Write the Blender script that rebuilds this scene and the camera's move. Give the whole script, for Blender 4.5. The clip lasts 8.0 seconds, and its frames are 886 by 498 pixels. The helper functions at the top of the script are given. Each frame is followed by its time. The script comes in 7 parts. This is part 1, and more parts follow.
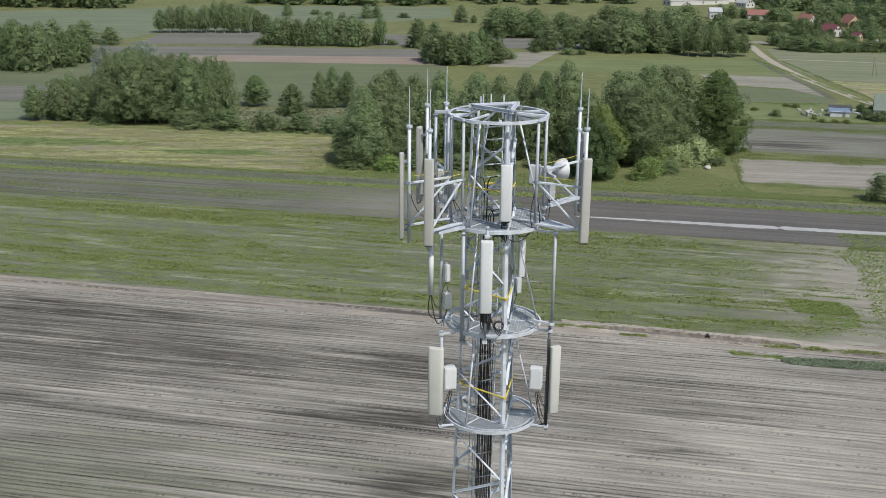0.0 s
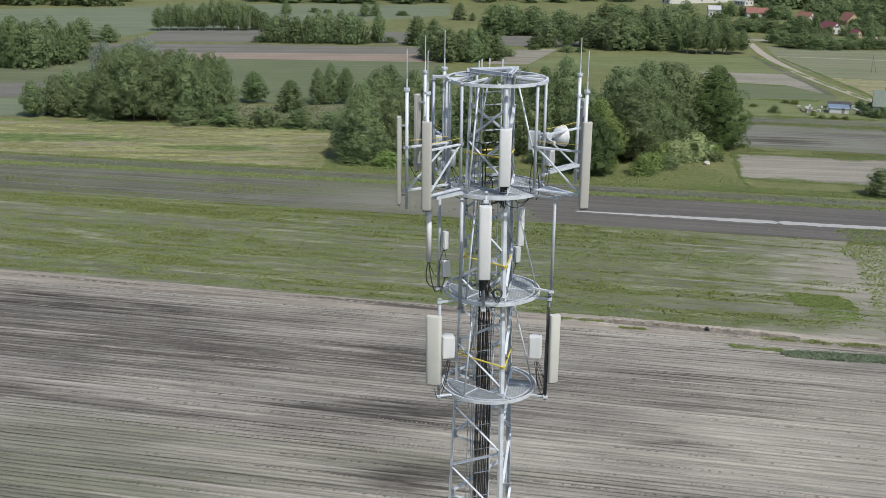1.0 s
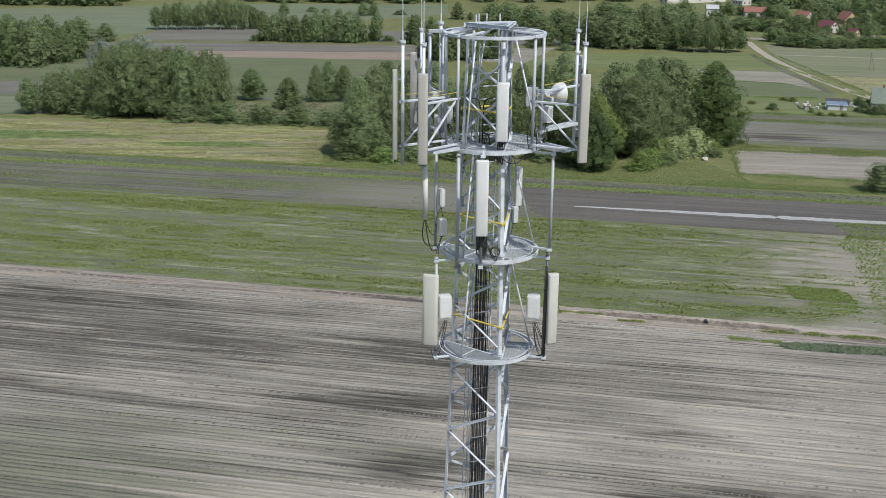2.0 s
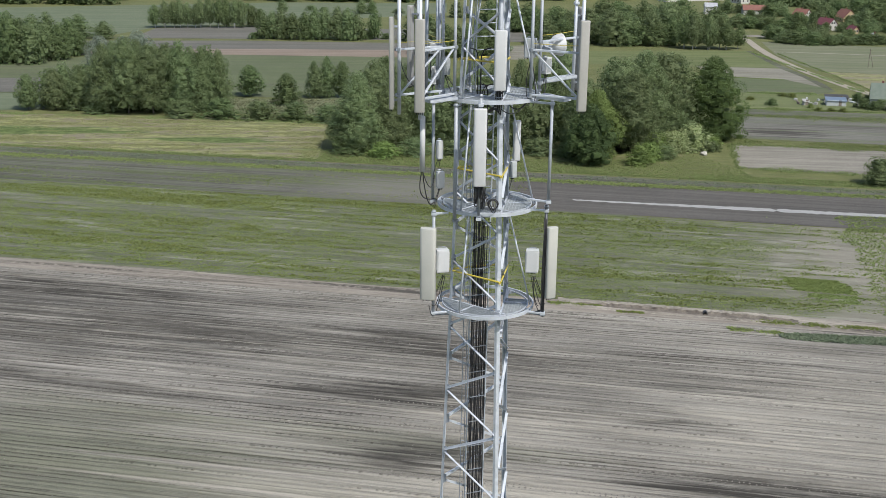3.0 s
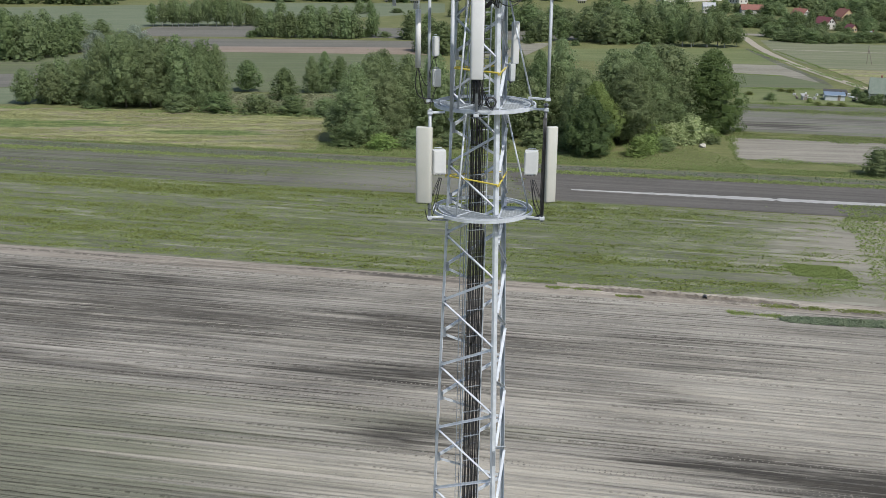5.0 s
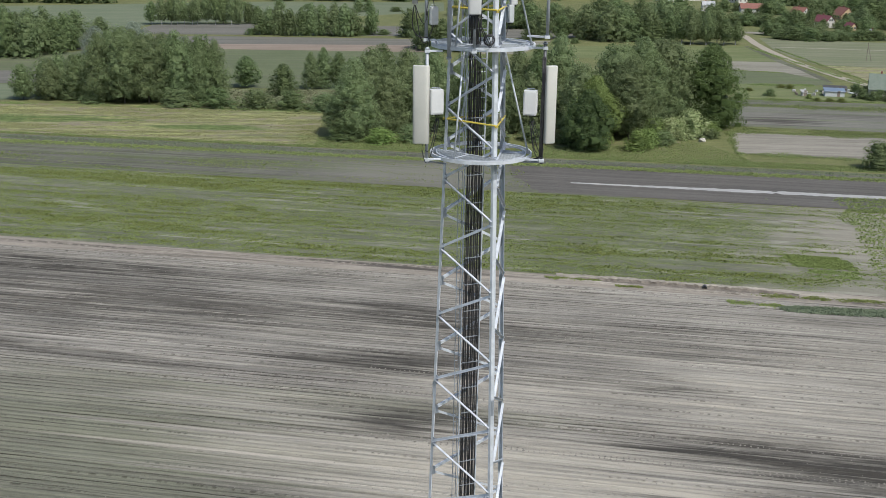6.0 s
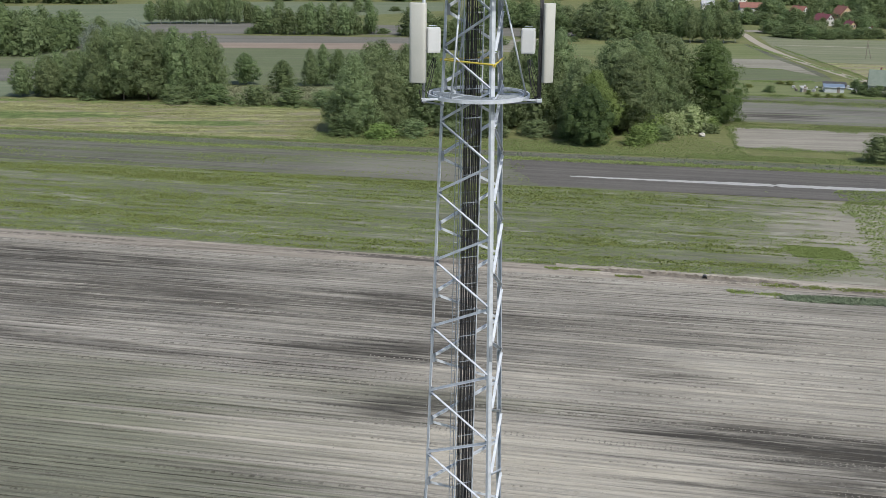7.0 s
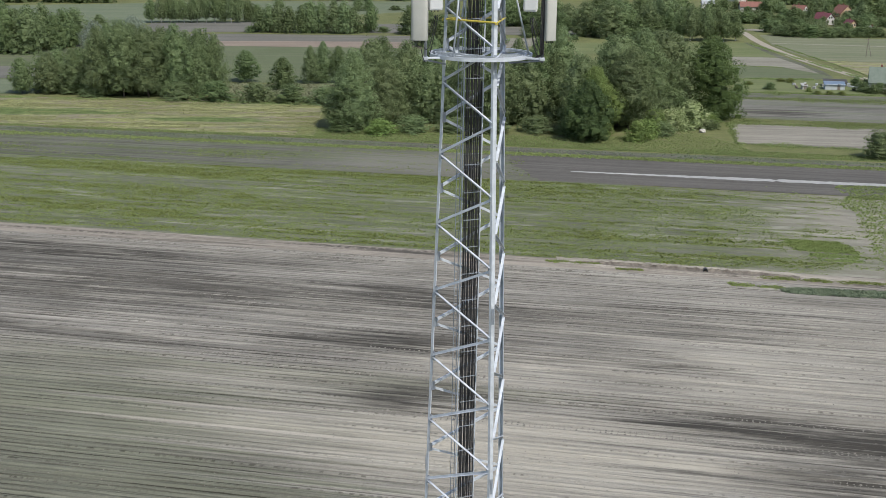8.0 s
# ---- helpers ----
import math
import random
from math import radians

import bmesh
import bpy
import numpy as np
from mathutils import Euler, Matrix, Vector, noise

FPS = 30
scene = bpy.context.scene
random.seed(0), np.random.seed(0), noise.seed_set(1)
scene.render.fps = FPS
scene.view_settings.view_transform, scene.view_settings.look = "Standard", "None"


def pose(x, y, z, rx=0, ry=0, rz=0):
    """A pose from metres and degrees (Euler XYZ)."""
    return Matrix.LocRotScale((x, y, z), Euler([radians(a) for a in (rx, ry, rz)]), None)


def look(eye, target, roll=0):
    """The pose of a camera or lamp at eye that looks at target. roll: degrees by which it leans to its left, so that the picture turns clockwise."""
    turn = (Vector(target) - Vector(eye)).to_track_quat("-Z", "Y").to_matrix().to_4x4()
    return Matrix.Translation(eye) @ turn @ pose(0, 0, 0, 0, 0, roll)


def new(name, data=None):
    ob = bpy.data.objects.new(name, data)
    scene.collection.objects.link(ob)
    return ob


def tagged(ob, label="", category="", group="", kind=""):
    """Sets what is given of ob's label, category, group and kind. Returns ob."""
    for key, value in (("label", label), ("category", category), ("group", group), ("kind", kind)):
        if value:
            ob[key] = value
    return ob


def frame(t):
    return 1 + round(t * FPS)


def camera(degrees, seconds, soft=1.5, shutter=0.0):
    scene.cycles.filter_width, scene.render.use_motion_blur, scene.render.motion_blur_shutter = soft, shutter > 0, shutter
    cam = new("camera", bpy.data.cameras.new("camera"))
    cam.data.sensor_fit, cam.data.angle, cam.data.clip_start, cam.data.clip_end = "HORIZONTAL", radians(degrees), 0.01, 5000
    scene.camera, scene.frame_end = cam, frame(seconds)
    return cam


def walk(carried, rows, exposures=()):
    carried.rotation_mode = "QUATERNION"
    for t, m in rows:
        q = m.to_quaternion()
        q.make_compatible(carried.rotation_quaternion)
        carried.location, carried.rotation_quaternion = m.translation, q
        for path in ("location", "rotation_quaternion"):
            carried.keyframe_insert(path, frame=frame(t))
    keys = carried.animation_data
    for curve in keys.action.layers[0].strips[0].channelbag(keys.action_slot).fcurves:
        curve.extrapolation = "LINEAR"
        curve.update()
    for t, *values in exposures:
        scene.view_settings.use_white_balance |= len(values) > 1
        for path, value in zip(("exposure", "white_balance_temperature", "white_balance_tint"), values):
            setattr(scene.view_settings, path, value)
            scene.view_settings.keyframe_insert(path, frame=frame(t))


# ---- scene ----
cam = camera(43.0, 8.0, soft=0.65)

PATH = [
    (0, (-2.124, -36.063, 64.502), (-2.104, -34.152, 63.912), 0.8),
    (0.5, (-2.098, -35.979, 63.989), (-2.076, -34.068, 63.398), 0.8),
    (1, (-2.081, -35.94, 63.331), (-2.059, -34.029, 62.741), 0.8),
    (1.5, (-2.053, -35.9, 62.592), (-2.029, -33.988, 62.004), 0.8),
    (3, (-1.947, -35.848, 60.195), (-1.92, -33.935, 59.61), 0.7),
    (3.5, (-2.008, -35.825, 59.359), (-1.979, -33.912, 58.777), 0.7),
    (4, (-1.973, -35.742, 58.529), (-1.944, -33.828, 57.95), 0.8),
    (4.5, (-1.895, -35.835, 57.681), (-1.866, -33.92, 57.104), 0.7),
    (6, (-1.767, -35.711, 54.777), (-1.736, -33.795, 54.205), 0.7),
    (6.5, (-1.691, -35.915, 53.821), (-1.66, -33.998, 53.252), 0.6),
    (7, (-1.669, -35.93, 52.833), (-1.638, -34.013, 52.266), 0.6),
    (7.5, (-1.692, -36.099, 51.877), (-1.662, -34.181, 51.311), 0.6),
    (8, (-1.72, -36.056, 51.52), (-1.689, -34.137, 50.955), 0.6),
]
walk(cam, [(t, look(eye, target, roll)) for t, eye, target, roll in PATH],
     exposures=((0, 0.33, 6450, 8), (8, 0.33, 6450, 8)))

# ---- light ----
SUN_TO = Vector((0.56, -0.83, 1.28)).normalized()
world = bpy.data.worlds.new("sky")
scene.world = world
world.use_nodes = True
_wt = world.node_tree
_sky = _wt.nodes.new("ShaderNodeTexSky")
_sky.sky_type, _sky.sun_disc = "NISHITA", False
_sky.sun_elevation, _sky.sun_rotation = math.asin(SUN_TO.z), math.atan2(SUN_TO.x, SUN_TO.y)
_sky.air_density, _sky.dust_density = 1.0, 2.0
_wt.links.new(_sky.outputs[0], _wt.nodes["Background"].inputs[0])
_wt.nodes["Background"].inputs[1].default_value = 0.112
sun = new("sun", bpy.data.lights.new("sun", "SUN"))
sun.data.energy, sun.data.angle, sun.data.color = 3.45, radians(0.6), (1.0, 0.955, 0.89)
sun.matrix_world = look(SUN_TO * 200, (0, 0, 0))


# ---- materials ----
class Shade:
    """A small builder for procedural node materials."""

    def __init__(self, name):
        self.mat = bpy.data.materials.new(name)
        self.mat.use_nodes = True
        self.nt = self.mat.node_tree
        self.out = self.nt.nodes["Material Output"]
        self.bsdf = self.nt.nodes["Principled BSDF"]

    def node(self, kind, operation="", use_clamp=False, data_type="", blend_type="", vector_type="", interpolation_type=""):
        n = self.nt.nodes.new(kind)
        if operation:
            n.operation = operation
        if use_clamp:
            n.use_clamp = True
        if data_type:
            n.data_type = data_type
        if blend_type:
            n.blend_type = blend_type
        if vector_type:
            n.vector_type = vector_type
        if interpolation_type:
            n.interpolation_type = interpolation_type
        return n

    def link(self, a, b):
        self.nt.links.new(a, b)

    def coords(self, scale=(1, 1, 1), turn=0.0, source="Object"):
        tex = self.node("ShaderNodeTexCoord")
        m1 = self.node("ShaderNodeMapping")
        m1.inputs["Rotation"].default_value = (0, 0, radians(turn))
        m2 = self.node("ShaderNodeMapping")
        m2.inputs["Scale"].default_value = scale
        self.link(tex.outputs[source], m1.inputs[0])
        self.link(m1.outputs[0], m2.inputs[0])
        return m2.outputs[0]

    def noise(self, vector, scale, detail=4.0, rough=0.55, low=0.35, high=0.65):
        n = self.node("ShaderNodeTexNoise")
        n.inputs["Scale"].default_value, n.inputs["Detail"].default_value = scale, detail
        n.inputs["Roughness"].default_value = rough
        if vector is not None:
            self.link(vector, n.inputs["Vector"])
        r = self.node("ShaderNodeMapRange")
        r.inputs["From Min"].default_value, r.inputs["From Max"].default_value = low, high
        self.link(n.outputs["Fac"], r.inputs["Value"])
        return r.outputs["Result"]

    def math(self, op, a, b=0.5, clamp=False):
        n = self.node("ShaderNodeMath", operation=op, use_clamp=clamp)
        for i, v in enumerate((a, b)):
            if isinstance(v, (int, float)):
                n.inputs[i].default_value = v
            else:
                self.link(v, n.inputs[i])
        return n.outputs[0]

    def mix(self, fac, a, b, blend="MIX"):
        n = self.node("ShaderNodeMix", data_type="RGBA", blend_type=blend)
        ins = [s for s in n.inputs if s.type == "RGBA"]
        if isinstance(fac, (int, float)):
            n.inputs[0].default_value = fac
        else:
            self.link(fac, n.inputs[0])
        for s, v in zip(ins, (a, b)):
            if isinstance(v, (tuple, list)):
                s.default_value = (*v[:3], 1)
            else:
                self.link(v, s)
        return [s for s in n.outputs if s.type == "RGBA"][0]

    def lane(self, along, across, pitch, shift, reach, low, high, detail=4.0, rough=0.6):
        """A value of its own for each row of that pitch, drifting along the row."""
        index = self.math("FLOOR", self.math("ADD", self.math("DIVIDE", across, pitch), shift))
        v = self.node("ShaderNodeCombineXYZ")
        self.link(self.math("DIVIDE", along, reach), v.inputs["X"])
        self.link(self.math("MULTIPLY", index, 7.31), v.inputs["Y"])
        v.inputs["Z"].default_value = shift * 31.0
        return self.noise(v.outputs[0], 1.0, detail, rough, low, high)

    def bump(self, height, strength=0.3, distance=0.05):
        n = self.node("ShaderNodeBump")
        n.inputs["Strength"].default_value, n.inputs["Distance"].default_value = strength, distance
        self.link(height, n.inputs["Height"])
        self.link(n.outputs[0], self.bsdf.inputs["Normal"])

    def done(self, color, rough=0.7, metal=0.0, spec=0.4):
        if isinstance(color, tuple):
            self.bsdf.inputs["Base Color"].default_value = (*color, 1)
        else:
            self.link(color, self.bsdf.inputs["Base Color"])
        if isinstance(rough, (int, float)):
            self.bsdf.inputs["Roughness"].default_value = rough
        else:
            self.link(rough, self.bsdf.inputs["Roughness"])
        self.bsdf.inputs["Metallic"].default_value = metal
        self.bsdf.inputs["Specular IOR Level"].default_value = spec
        return self.mat


def plain(name, a, b, scale=3.0, rough=0.6, metal=0.0, bump=0.05, fine=40.0, spec=0.4):
    """Two tones mixed at a coarse and a fine scale, with a fine relief."""
    s = Shade(name)
    v = s.coords()
    coarse = s.noise(v, scale, 5)
    grain = s.noise(v, fine, 3)
    fac = s.math("ADD", s.math("MULTIPLY", coarse, 0.65), s.math("MULTIPLY", grain, 0.35), True)
    if bump:
        s.bump(grain, bump, 0.01)
    r = s.math("ADD", s.math("MULTIPLY", coarse, 0.16), rough - 0.08)
    return s.done(s.mix(fac, a, b), r, metal, spec)


STEEL = plain("galvanised_steel", (0.42, 0.452, 0.50), (0.585, 0.622, 0.675), 4.0, 0.62, 0.30, 0.04, 60.0)
STEEL_POST = plain("dull_post_steel", (0.29, 0.315, 0.35), (0.41, 0.44, 0.48), 4.0, 0.62, 0.25, 0.04, 60.0)
STEEL_OLD = plain("weathered_steel", (0.21, 0.24, 0.28), (0.34, 0.37, 0.41), 3.0, 0.52, 0.5, 0.05, 50.0)
DARK_STEEL = plain("dark_steel", (0.06, 0.065, 0.075), (0.12, 0.125, 0.135), 3.0, 0.5, 0.3, 0.05, 50.0)
PANEL = plain("antenna_plastic", (0.325, 0.32, 0.302), (0.372, 0.367, 0.346), 1.6, 0.5, 0.0, 0.02, 25.0)
PANEL_CREAM = plain("antenna_plastic_cream", (0.40, 0.404, 0.378), (0.46, 0.46, 0.43), 1.6, 0.5, 0.0, 0.02, 25.0)
PANEL_BACK = plain("antenna_back", (0.30, 0.30, 0.30), (0.40, 0.40, 0.40), 2.0, 0.5, 0.3, 0.02, 25.0)
WHITE_PAINT = plain("white_painted_metal", (0.47, 0.482, 0.495), (0.54, 0.55, 0.56), 2.0, 0.42, 0.0, 0.02, 30.0)
GREY_PAINT = plain("grey_painted_metal", (0.36, 0.385, 0.40), (0.45, 0.475, 0.49), 2.0, 0.45, 0.0, 0.02, 30.0)
BLACK_RUBBER = plain("black_cable", (0.012, 0.012, 0.014), (0.035, 0.035, 0.038), 5.0, 0.5, 0.0, 0.03, 80.0)
YELLOW = plain("yellow_paint", (0.45, 0.36, 0.05), (0.54, 0.44, 0.08), 5.0, 0.45, 0.0, 0.03, 60.0)
GRATE = plain("dull_grating_steel", (0.34, 0.37, 0.39), (0.46, 0.49, 0.51), 5.0, 0.55, 0.3, 0.05, 60.0)
CONCRETE = plain("concrete", (0.30, 0.29, 0.27), (0.42, 0.41, 0.38), 2.0, 0.85, 0.0, 0.2, 30.0)
BARK = plain("bark", (0.06, 0.05, 0.04), (0.14, 0.12, 0.10), 3.0, 0.9, 0.0, 0.4, 20.0)
BIRCH_BARK = plain("birch_bark", (0.22, 0.21, 0.20), (0.55, 0.54, 0.51), 6.0, 0.8, 0.0, 0.2, 20.0)
PLASTER = plain("white_plaster", (0.40, 0.395, 0.375), (0.50, 0.495, 0.47), 0.6, 0.85, 0.0, 0.05, 8.0)
OCHRE_WALL = plain("ochre_plaster", (0.38, 0.28, 0.17), (0.46, 0.35, 0.22), 0.6, 0.85, 0.0, 0.05, 8.0)
RED_TILE = plain("red_roof_tile", (0.155, 0.070, 0.055), (0.22, 0.10, 0.08), 0.8, 0.75, 0.0, 0.2, 6.0)
RED_SHEET = plain("crimson_roof_sheet", (0.125, 0.042, 0.05), (0.17, 0.058, 0.066), 0.8, 0.5, 0.0, 0.1, 6.0)
BLUE_SHEET = plain("blue_roof_sheet", (0.12, 0.165, 0.23), (0.18, 0.225, 0.29), 0.8, 0.4, 0.1, 0.1, 6.0)
GREEN_SHEET = plain("green_roof_sheet", (0.10, 0.13, 0.105), (0.14, 0.17, 0.14), 0.8, 0.5, 0.0, 0.1, 6.0)
GREY_SHEET = plain("grey_roof_sheet", (0.30, 0.31, 0.33), (0.42, 0.43, 0.45), 0.8, 0.5, 0.1, 0.1, 6.0)
PALE_SHEET = plain("pale_roof_sheet", (0.30, 0.30, 0.30), (0.39, 0.39, 0.385), 0.8, 0.5, 0.1, 0.1, 6.0)
OLD_WOOD = plain("old_grey_wood", (0.12, 0.10, 0.085), (0.24, 0.21, 0.18), 1.5, 0.85, 0.0, 0.2, 12.0)
DARK_GLASS = plain("dark_window_glass", (0.03, 0.035, 0.04), (0.06, 0.065, 0.07), 1.0, 0.12, 0.0, 0.0, 8.0, 0.6)
STONE = plain("pale_stone", (0.30, 0.29, 0.26), (0.44, 0.42, 0.38), 2.0, 0.9, 0.0, 0.3, 10.0)

ROW = -11.9   # heading of the plough rows, degrees


def foliage(name, dark, light, leafy=0.25):
    s = Shade(name)
    geo = s.node("ShaderNodeNewGeometry")
    info = s.node("ShaderNodeObjectInfo")
    v = s.coords((1, 1, 1))
    big = s.noise(v, 9.0, 4)
    fac = s.math("ADD", s.math("MULTIPLY", geo.outputs["Random Per Island"], 0.3), s.math("MULTIPLY", big, 0.7), True)
    col = s.mix(fac, dark, light)
    hue = s.node("ShaderNodeHueSaturation")
    hue.inputs["Saturation"].default_value = 0.95
    s.link(s.math("ADD", s.math("MULTIPLY", info.outputs["Random"], 0.020), 0.492), hue.inputs["Hue"])
    s.link(s.math("ADD", s.math("MULTIPLY", info.outputs["Random"], 0.30), 0.88), hue.inputs["Value"])
    s.link(col, hue.inputs["Color"])
    s.done(hue.outputs[0], 0.6, 0.0, 0.25)
    tr = s.node("ShaderNodeBsdfTranslucent")
    s.link(hue.outputs[0], tr.inputs[0])
    mx = s.node("ShaderNodeMixShader")
    mx.inputs[0].default_value = leafy
    s.link(s.bsdf.outputs[0], mx.inputs[1])
    s.link(tr.outputs[0], mx.inputs[2])
    s.link(mx.outputs[0], s.out.inputs[0])
    return s.mat


LEAF = foliage("alder_leaves", (0.136, 0.180, 0.080), (0.227, 0.292, 0.134), 0.5)
LEAF_DARK = foliage("dark_leaves", (0.110, 0.152, 0.062), (0.188, 0.250, 0.104), 0.5)
LEAF_BRIGHT = foliage("fresh_leaves", (0.147, 0.212, 0.056), (0.260, 0.350, 0.110), 0.45)
LEAF_PALE = foliage("pale_willow_leaves", (0.151, 0.198, 0.090), (0.251, 0.318, 0.150), 0.5)
LEAF_SILVER = foliage("silver_willow_leaves", (0.158, 0.195, 0.140), (0.307, 0.360, 0.285), 0.4)
LEAF_DARKEST = foliage("blackish_green_leaves", (0.040, 0.070, 0.024), (0.092, 0.140, 0.046), 0.3)
LEAF_DEEP = foliage("deep_green_leaves", (0.056, 0.090, 0.026), (0.122, 0.176, 0.052), 0.35)
PATCH = foliage("lush_grass", (0.128, 0.172, 0.056), (0.235, 0.290, 0.105), 0.4)
LUSH = foliage("lush_crop_patch", (0.145, 0.200, 0.056), (0.265, 0.335, 0.105), 0.4)
STUBBLE = foliage("yellowing_stubble", (0.180, 0.195, 0.078), (0.285, 0.290, 0.138), 0.3)
BLOSSOM = foliage("elder_blossom", (0.17, 0.24, 0.07), (0.46, 0.52, 0.28), 0.35)
CROP = foliage("crop_leaves", (0.102, 0.132, 0.034), (0.208, 0.248, 0.066), 0.3)
WEED = foliage("yellow_green_weeds", (0.138, 0.180, 0.052), (0.262, 0.318, 0.108), 0.35)
BLUE_CROP = foliage("grey_green_crop", (0.112, 0.152, 0.093), (0.212, 0.263, 0.168), 0.3)


def field_mat(name, a, b, c=None, grain=0.6, stretch=0.05, turn=ROW, bump=0.4, cover=(0.5, 0.75), spots=(), coarse=1.0):
    """Soil or turf: streaks along the rows, mottling, sparse cover of a third tone, and moist patches (x, y, length, width, strength)."""
    s = Shade(name)
    v = s.coords((stretch, 1, 1), -turn)
    streak = s.noise(v, 1.1 * coarse, 6, 0.75, 0.42, 0.58)
    fine = s.noise(v, 4.0 * coarse, 4, 0.7, 0.38, 0.62)
    w = s.coords()
    mottle = s.noise(w, 0.045, 5, 0.6, 0.35, 0.65)
    specks = s.noise(w, 2.2 * coarse, 5, 0.8, 0.34, 0.66)
    fac = s.math("ADD", s.math("MULTIPLY", streak, grain * 0.5), s.math("MULTIPLY", fine, grain * 0.25))
    fac = s.math("ADD", fac, s.math("MULTIPLY", mottle, 0.3))
    fac = s.math("ADD", fac, s.math("MULTIPLY", s.math("SUBTRACT", specks, 0.5), 0.3), True)
    col = s.mix(fac, a, b)
    if c:
        k = s.math("MULTIPLY", s.noise(v, 0.35, 5, 0.65, *cover), s.noise(w, 1.1, 4, 0.7, 0.35, 0.55), True)
        col = s.mix(k, col, c)
    for x, y, long, wide, power, *tone in spots:
        tex = s.node("ShaderNodeTexCoord")
        m = s.node("ShaderNodeMapping", vector_type="TEXTURE")
        m.inputs["Location"].default_value = (x, y, 0)
        m.inputs["Rotation"].default_value = (0, 0, radians(turn))
        m.inputs["Scale"].default_value = (long, wide, 1)
        s.link(tex.outputs["Object"], m.inputs[0])
        d = s.node("ShaderNodeVectorMath", operation="LENGTH")
        s.link(m.outputs[0], d.inputs[0])
        edge = s.math("ADD", d.outputs["Value"], s.math("MULTIPLY", s.math("SUBTRACT", streak, 0.5), 0.9))
        ring = s.node("ShaderNodeMapRange", interpolation_type="SMOOTHSTEP")
        ring.inputs["From Min"].default_value, ring.inputs["From Max"].default_value = 1.15, 0.25
        s.link(edge, ring.inputs["Value"])
        k = s.math("MULTIPLY", ring.outputs["Result"], abs(power), True)
        col = s.mix(k, col, tone[0] if tone else (0.055, 0.05, 0.045))
    if bump:
        s.bump(s.math("ADD", fine, specks), bump, 0.08)
    return s.done(col, 0.92, 0.0, 0.15)


def soil_mat():
    """Dry ploughed soil: rows of many tones with crisp edges, shade painted as dark lines into the furrows, crests
    painted paler, dotted wheel marks and damp patches that follow the rows.
    """
    s = Shade("dry_ploughed_soil")
    w = s.coords()
    base = s.coords((1, 1, 1), -ROW)
    crumble = s.node("ShaderNodeTexNoise")
    crumble.inputs["Scale"].default_value, crumble.inputs["Detail"].default_value, crumble.inputs["Roughness"].default_value = 0.9, 6.0, 0.72
    s.link(w, crumble.inputs["Vector"])
    sep = s.node("ShaderNodeSeparateXYZ")
    s.link(base, sep.inputs[0])
    along = sep.outputs["X"]
    across = s.math("ADD", sep.outputs["Y"], s.math("MULTIPLY", s.math("SUBTRACT", crumble.outputs["Fac"], 0.5), 0.34))

    def lane(pitch, shift, reach, low, high):
        return s.lane(along, across, pitch, shift, reach, low, high)

    def within(pitch, shift, low, high):
        """1 near the middle of each row, falling to 0 at its sides."""
        f = s.math("FRACT", s.math("ADD", s.math("DIVIDE", across, pitch), shift))
        r = s.node("ShaderNodeMapRange")
        r.inputs["From Min"].default_value, r.inputs["From Max"].default_value = low, high
        s.link(s.math("ABSOLUTE", s.math("SUBTRACT", f, 0.5)), r.inputs["Value"])
        return r.outputs["Result"]

    fine_rows = lane(0.22, 0.3, 9.0, 0.30, 0.70)
    rows = lane(0.44, 0.1, 22.0, 0.32, 0.68)
    passes = lane(1.76, 0.6, 45.0, 0.34, 0.66)
    mottle = s.noise(w, 0.035, 5, 0.6, 0.35, 0.65)
    specks = s.noise(w, 3.2, 5, 0.8, 0.36, 0.64)
    f = s.math("ADD", s.math("MULTIPLY", rows, 0.34), s.math("MULTIPLY", fine_rows, 0.25))
    f = s.math("ADD", f, 0.045)
    f = s.math("ADD", f, s.math("MULTIPLY", s.math("SUBTRACT", passes, 0.3), 0.22))
    f = s.math("ADD", f, s.math("MULTIPLY", s.math("SUBTRACT", mottle, 0.15), 0.20))
    f = s.math("ADD", f, s.math("MULTIPLY", specks, 0.16), True)
    col = s.mix(f, (0.064, 0.060, 0.054), (0.360, 0.343, 0.308))
    marks = {}
    for label in ("growth", "damp", "dry"):
        at = s.node("ShaderNodeAttribute")
        at.attribute_name = label
        marks[label] = at.outputs["Fac"]
    streaky = s.math("ADD", 0.35, s.math("ADD", s.math("MULTIPLY", rows, 0.45), s.math("MULTIPLY", fine_rows, 0.30)))
    col = s.mix(s.math("MULTIPLY", marks["growth"], s.math("ADD", 0.3, streaky), True), col, s.mix(f, (0.070, 0.072, 0.054), (0.205, 0.208, 0.164)))
    col = s.mix(s.math("MULTIPLY", marks["dry"], s.math("ADD", 0.2, streaky), True), col, s.mix(f, (0.250, 0.236, 0.204), (0.385, 0.363, 0.316)))
    # shade painted into the furrows: strong in some rows and stretches, faint in others
    furrow_shade = s.math("MULTIPLY", within(0.88, 0.0, 0.13, 0.06), s.math("ADD", 0.14, s.math("MULTIPLY", lane(0.88, 0.0, 26.0, 0.44, 0.58), 0.85)), True)
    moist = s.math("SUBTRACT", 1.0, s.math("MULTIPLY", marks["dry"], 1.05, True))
    furrow_shade = s.math("MULTIPLY", furrow_shade, moist)
    col = s.mix(furrow_shade, col, (0.30, 0.288, 0.275), "MULTIPLY")
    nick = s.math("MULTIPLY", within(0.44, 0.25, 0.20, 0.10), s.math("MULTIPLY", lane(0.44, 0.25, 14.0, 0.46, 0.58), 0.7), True)
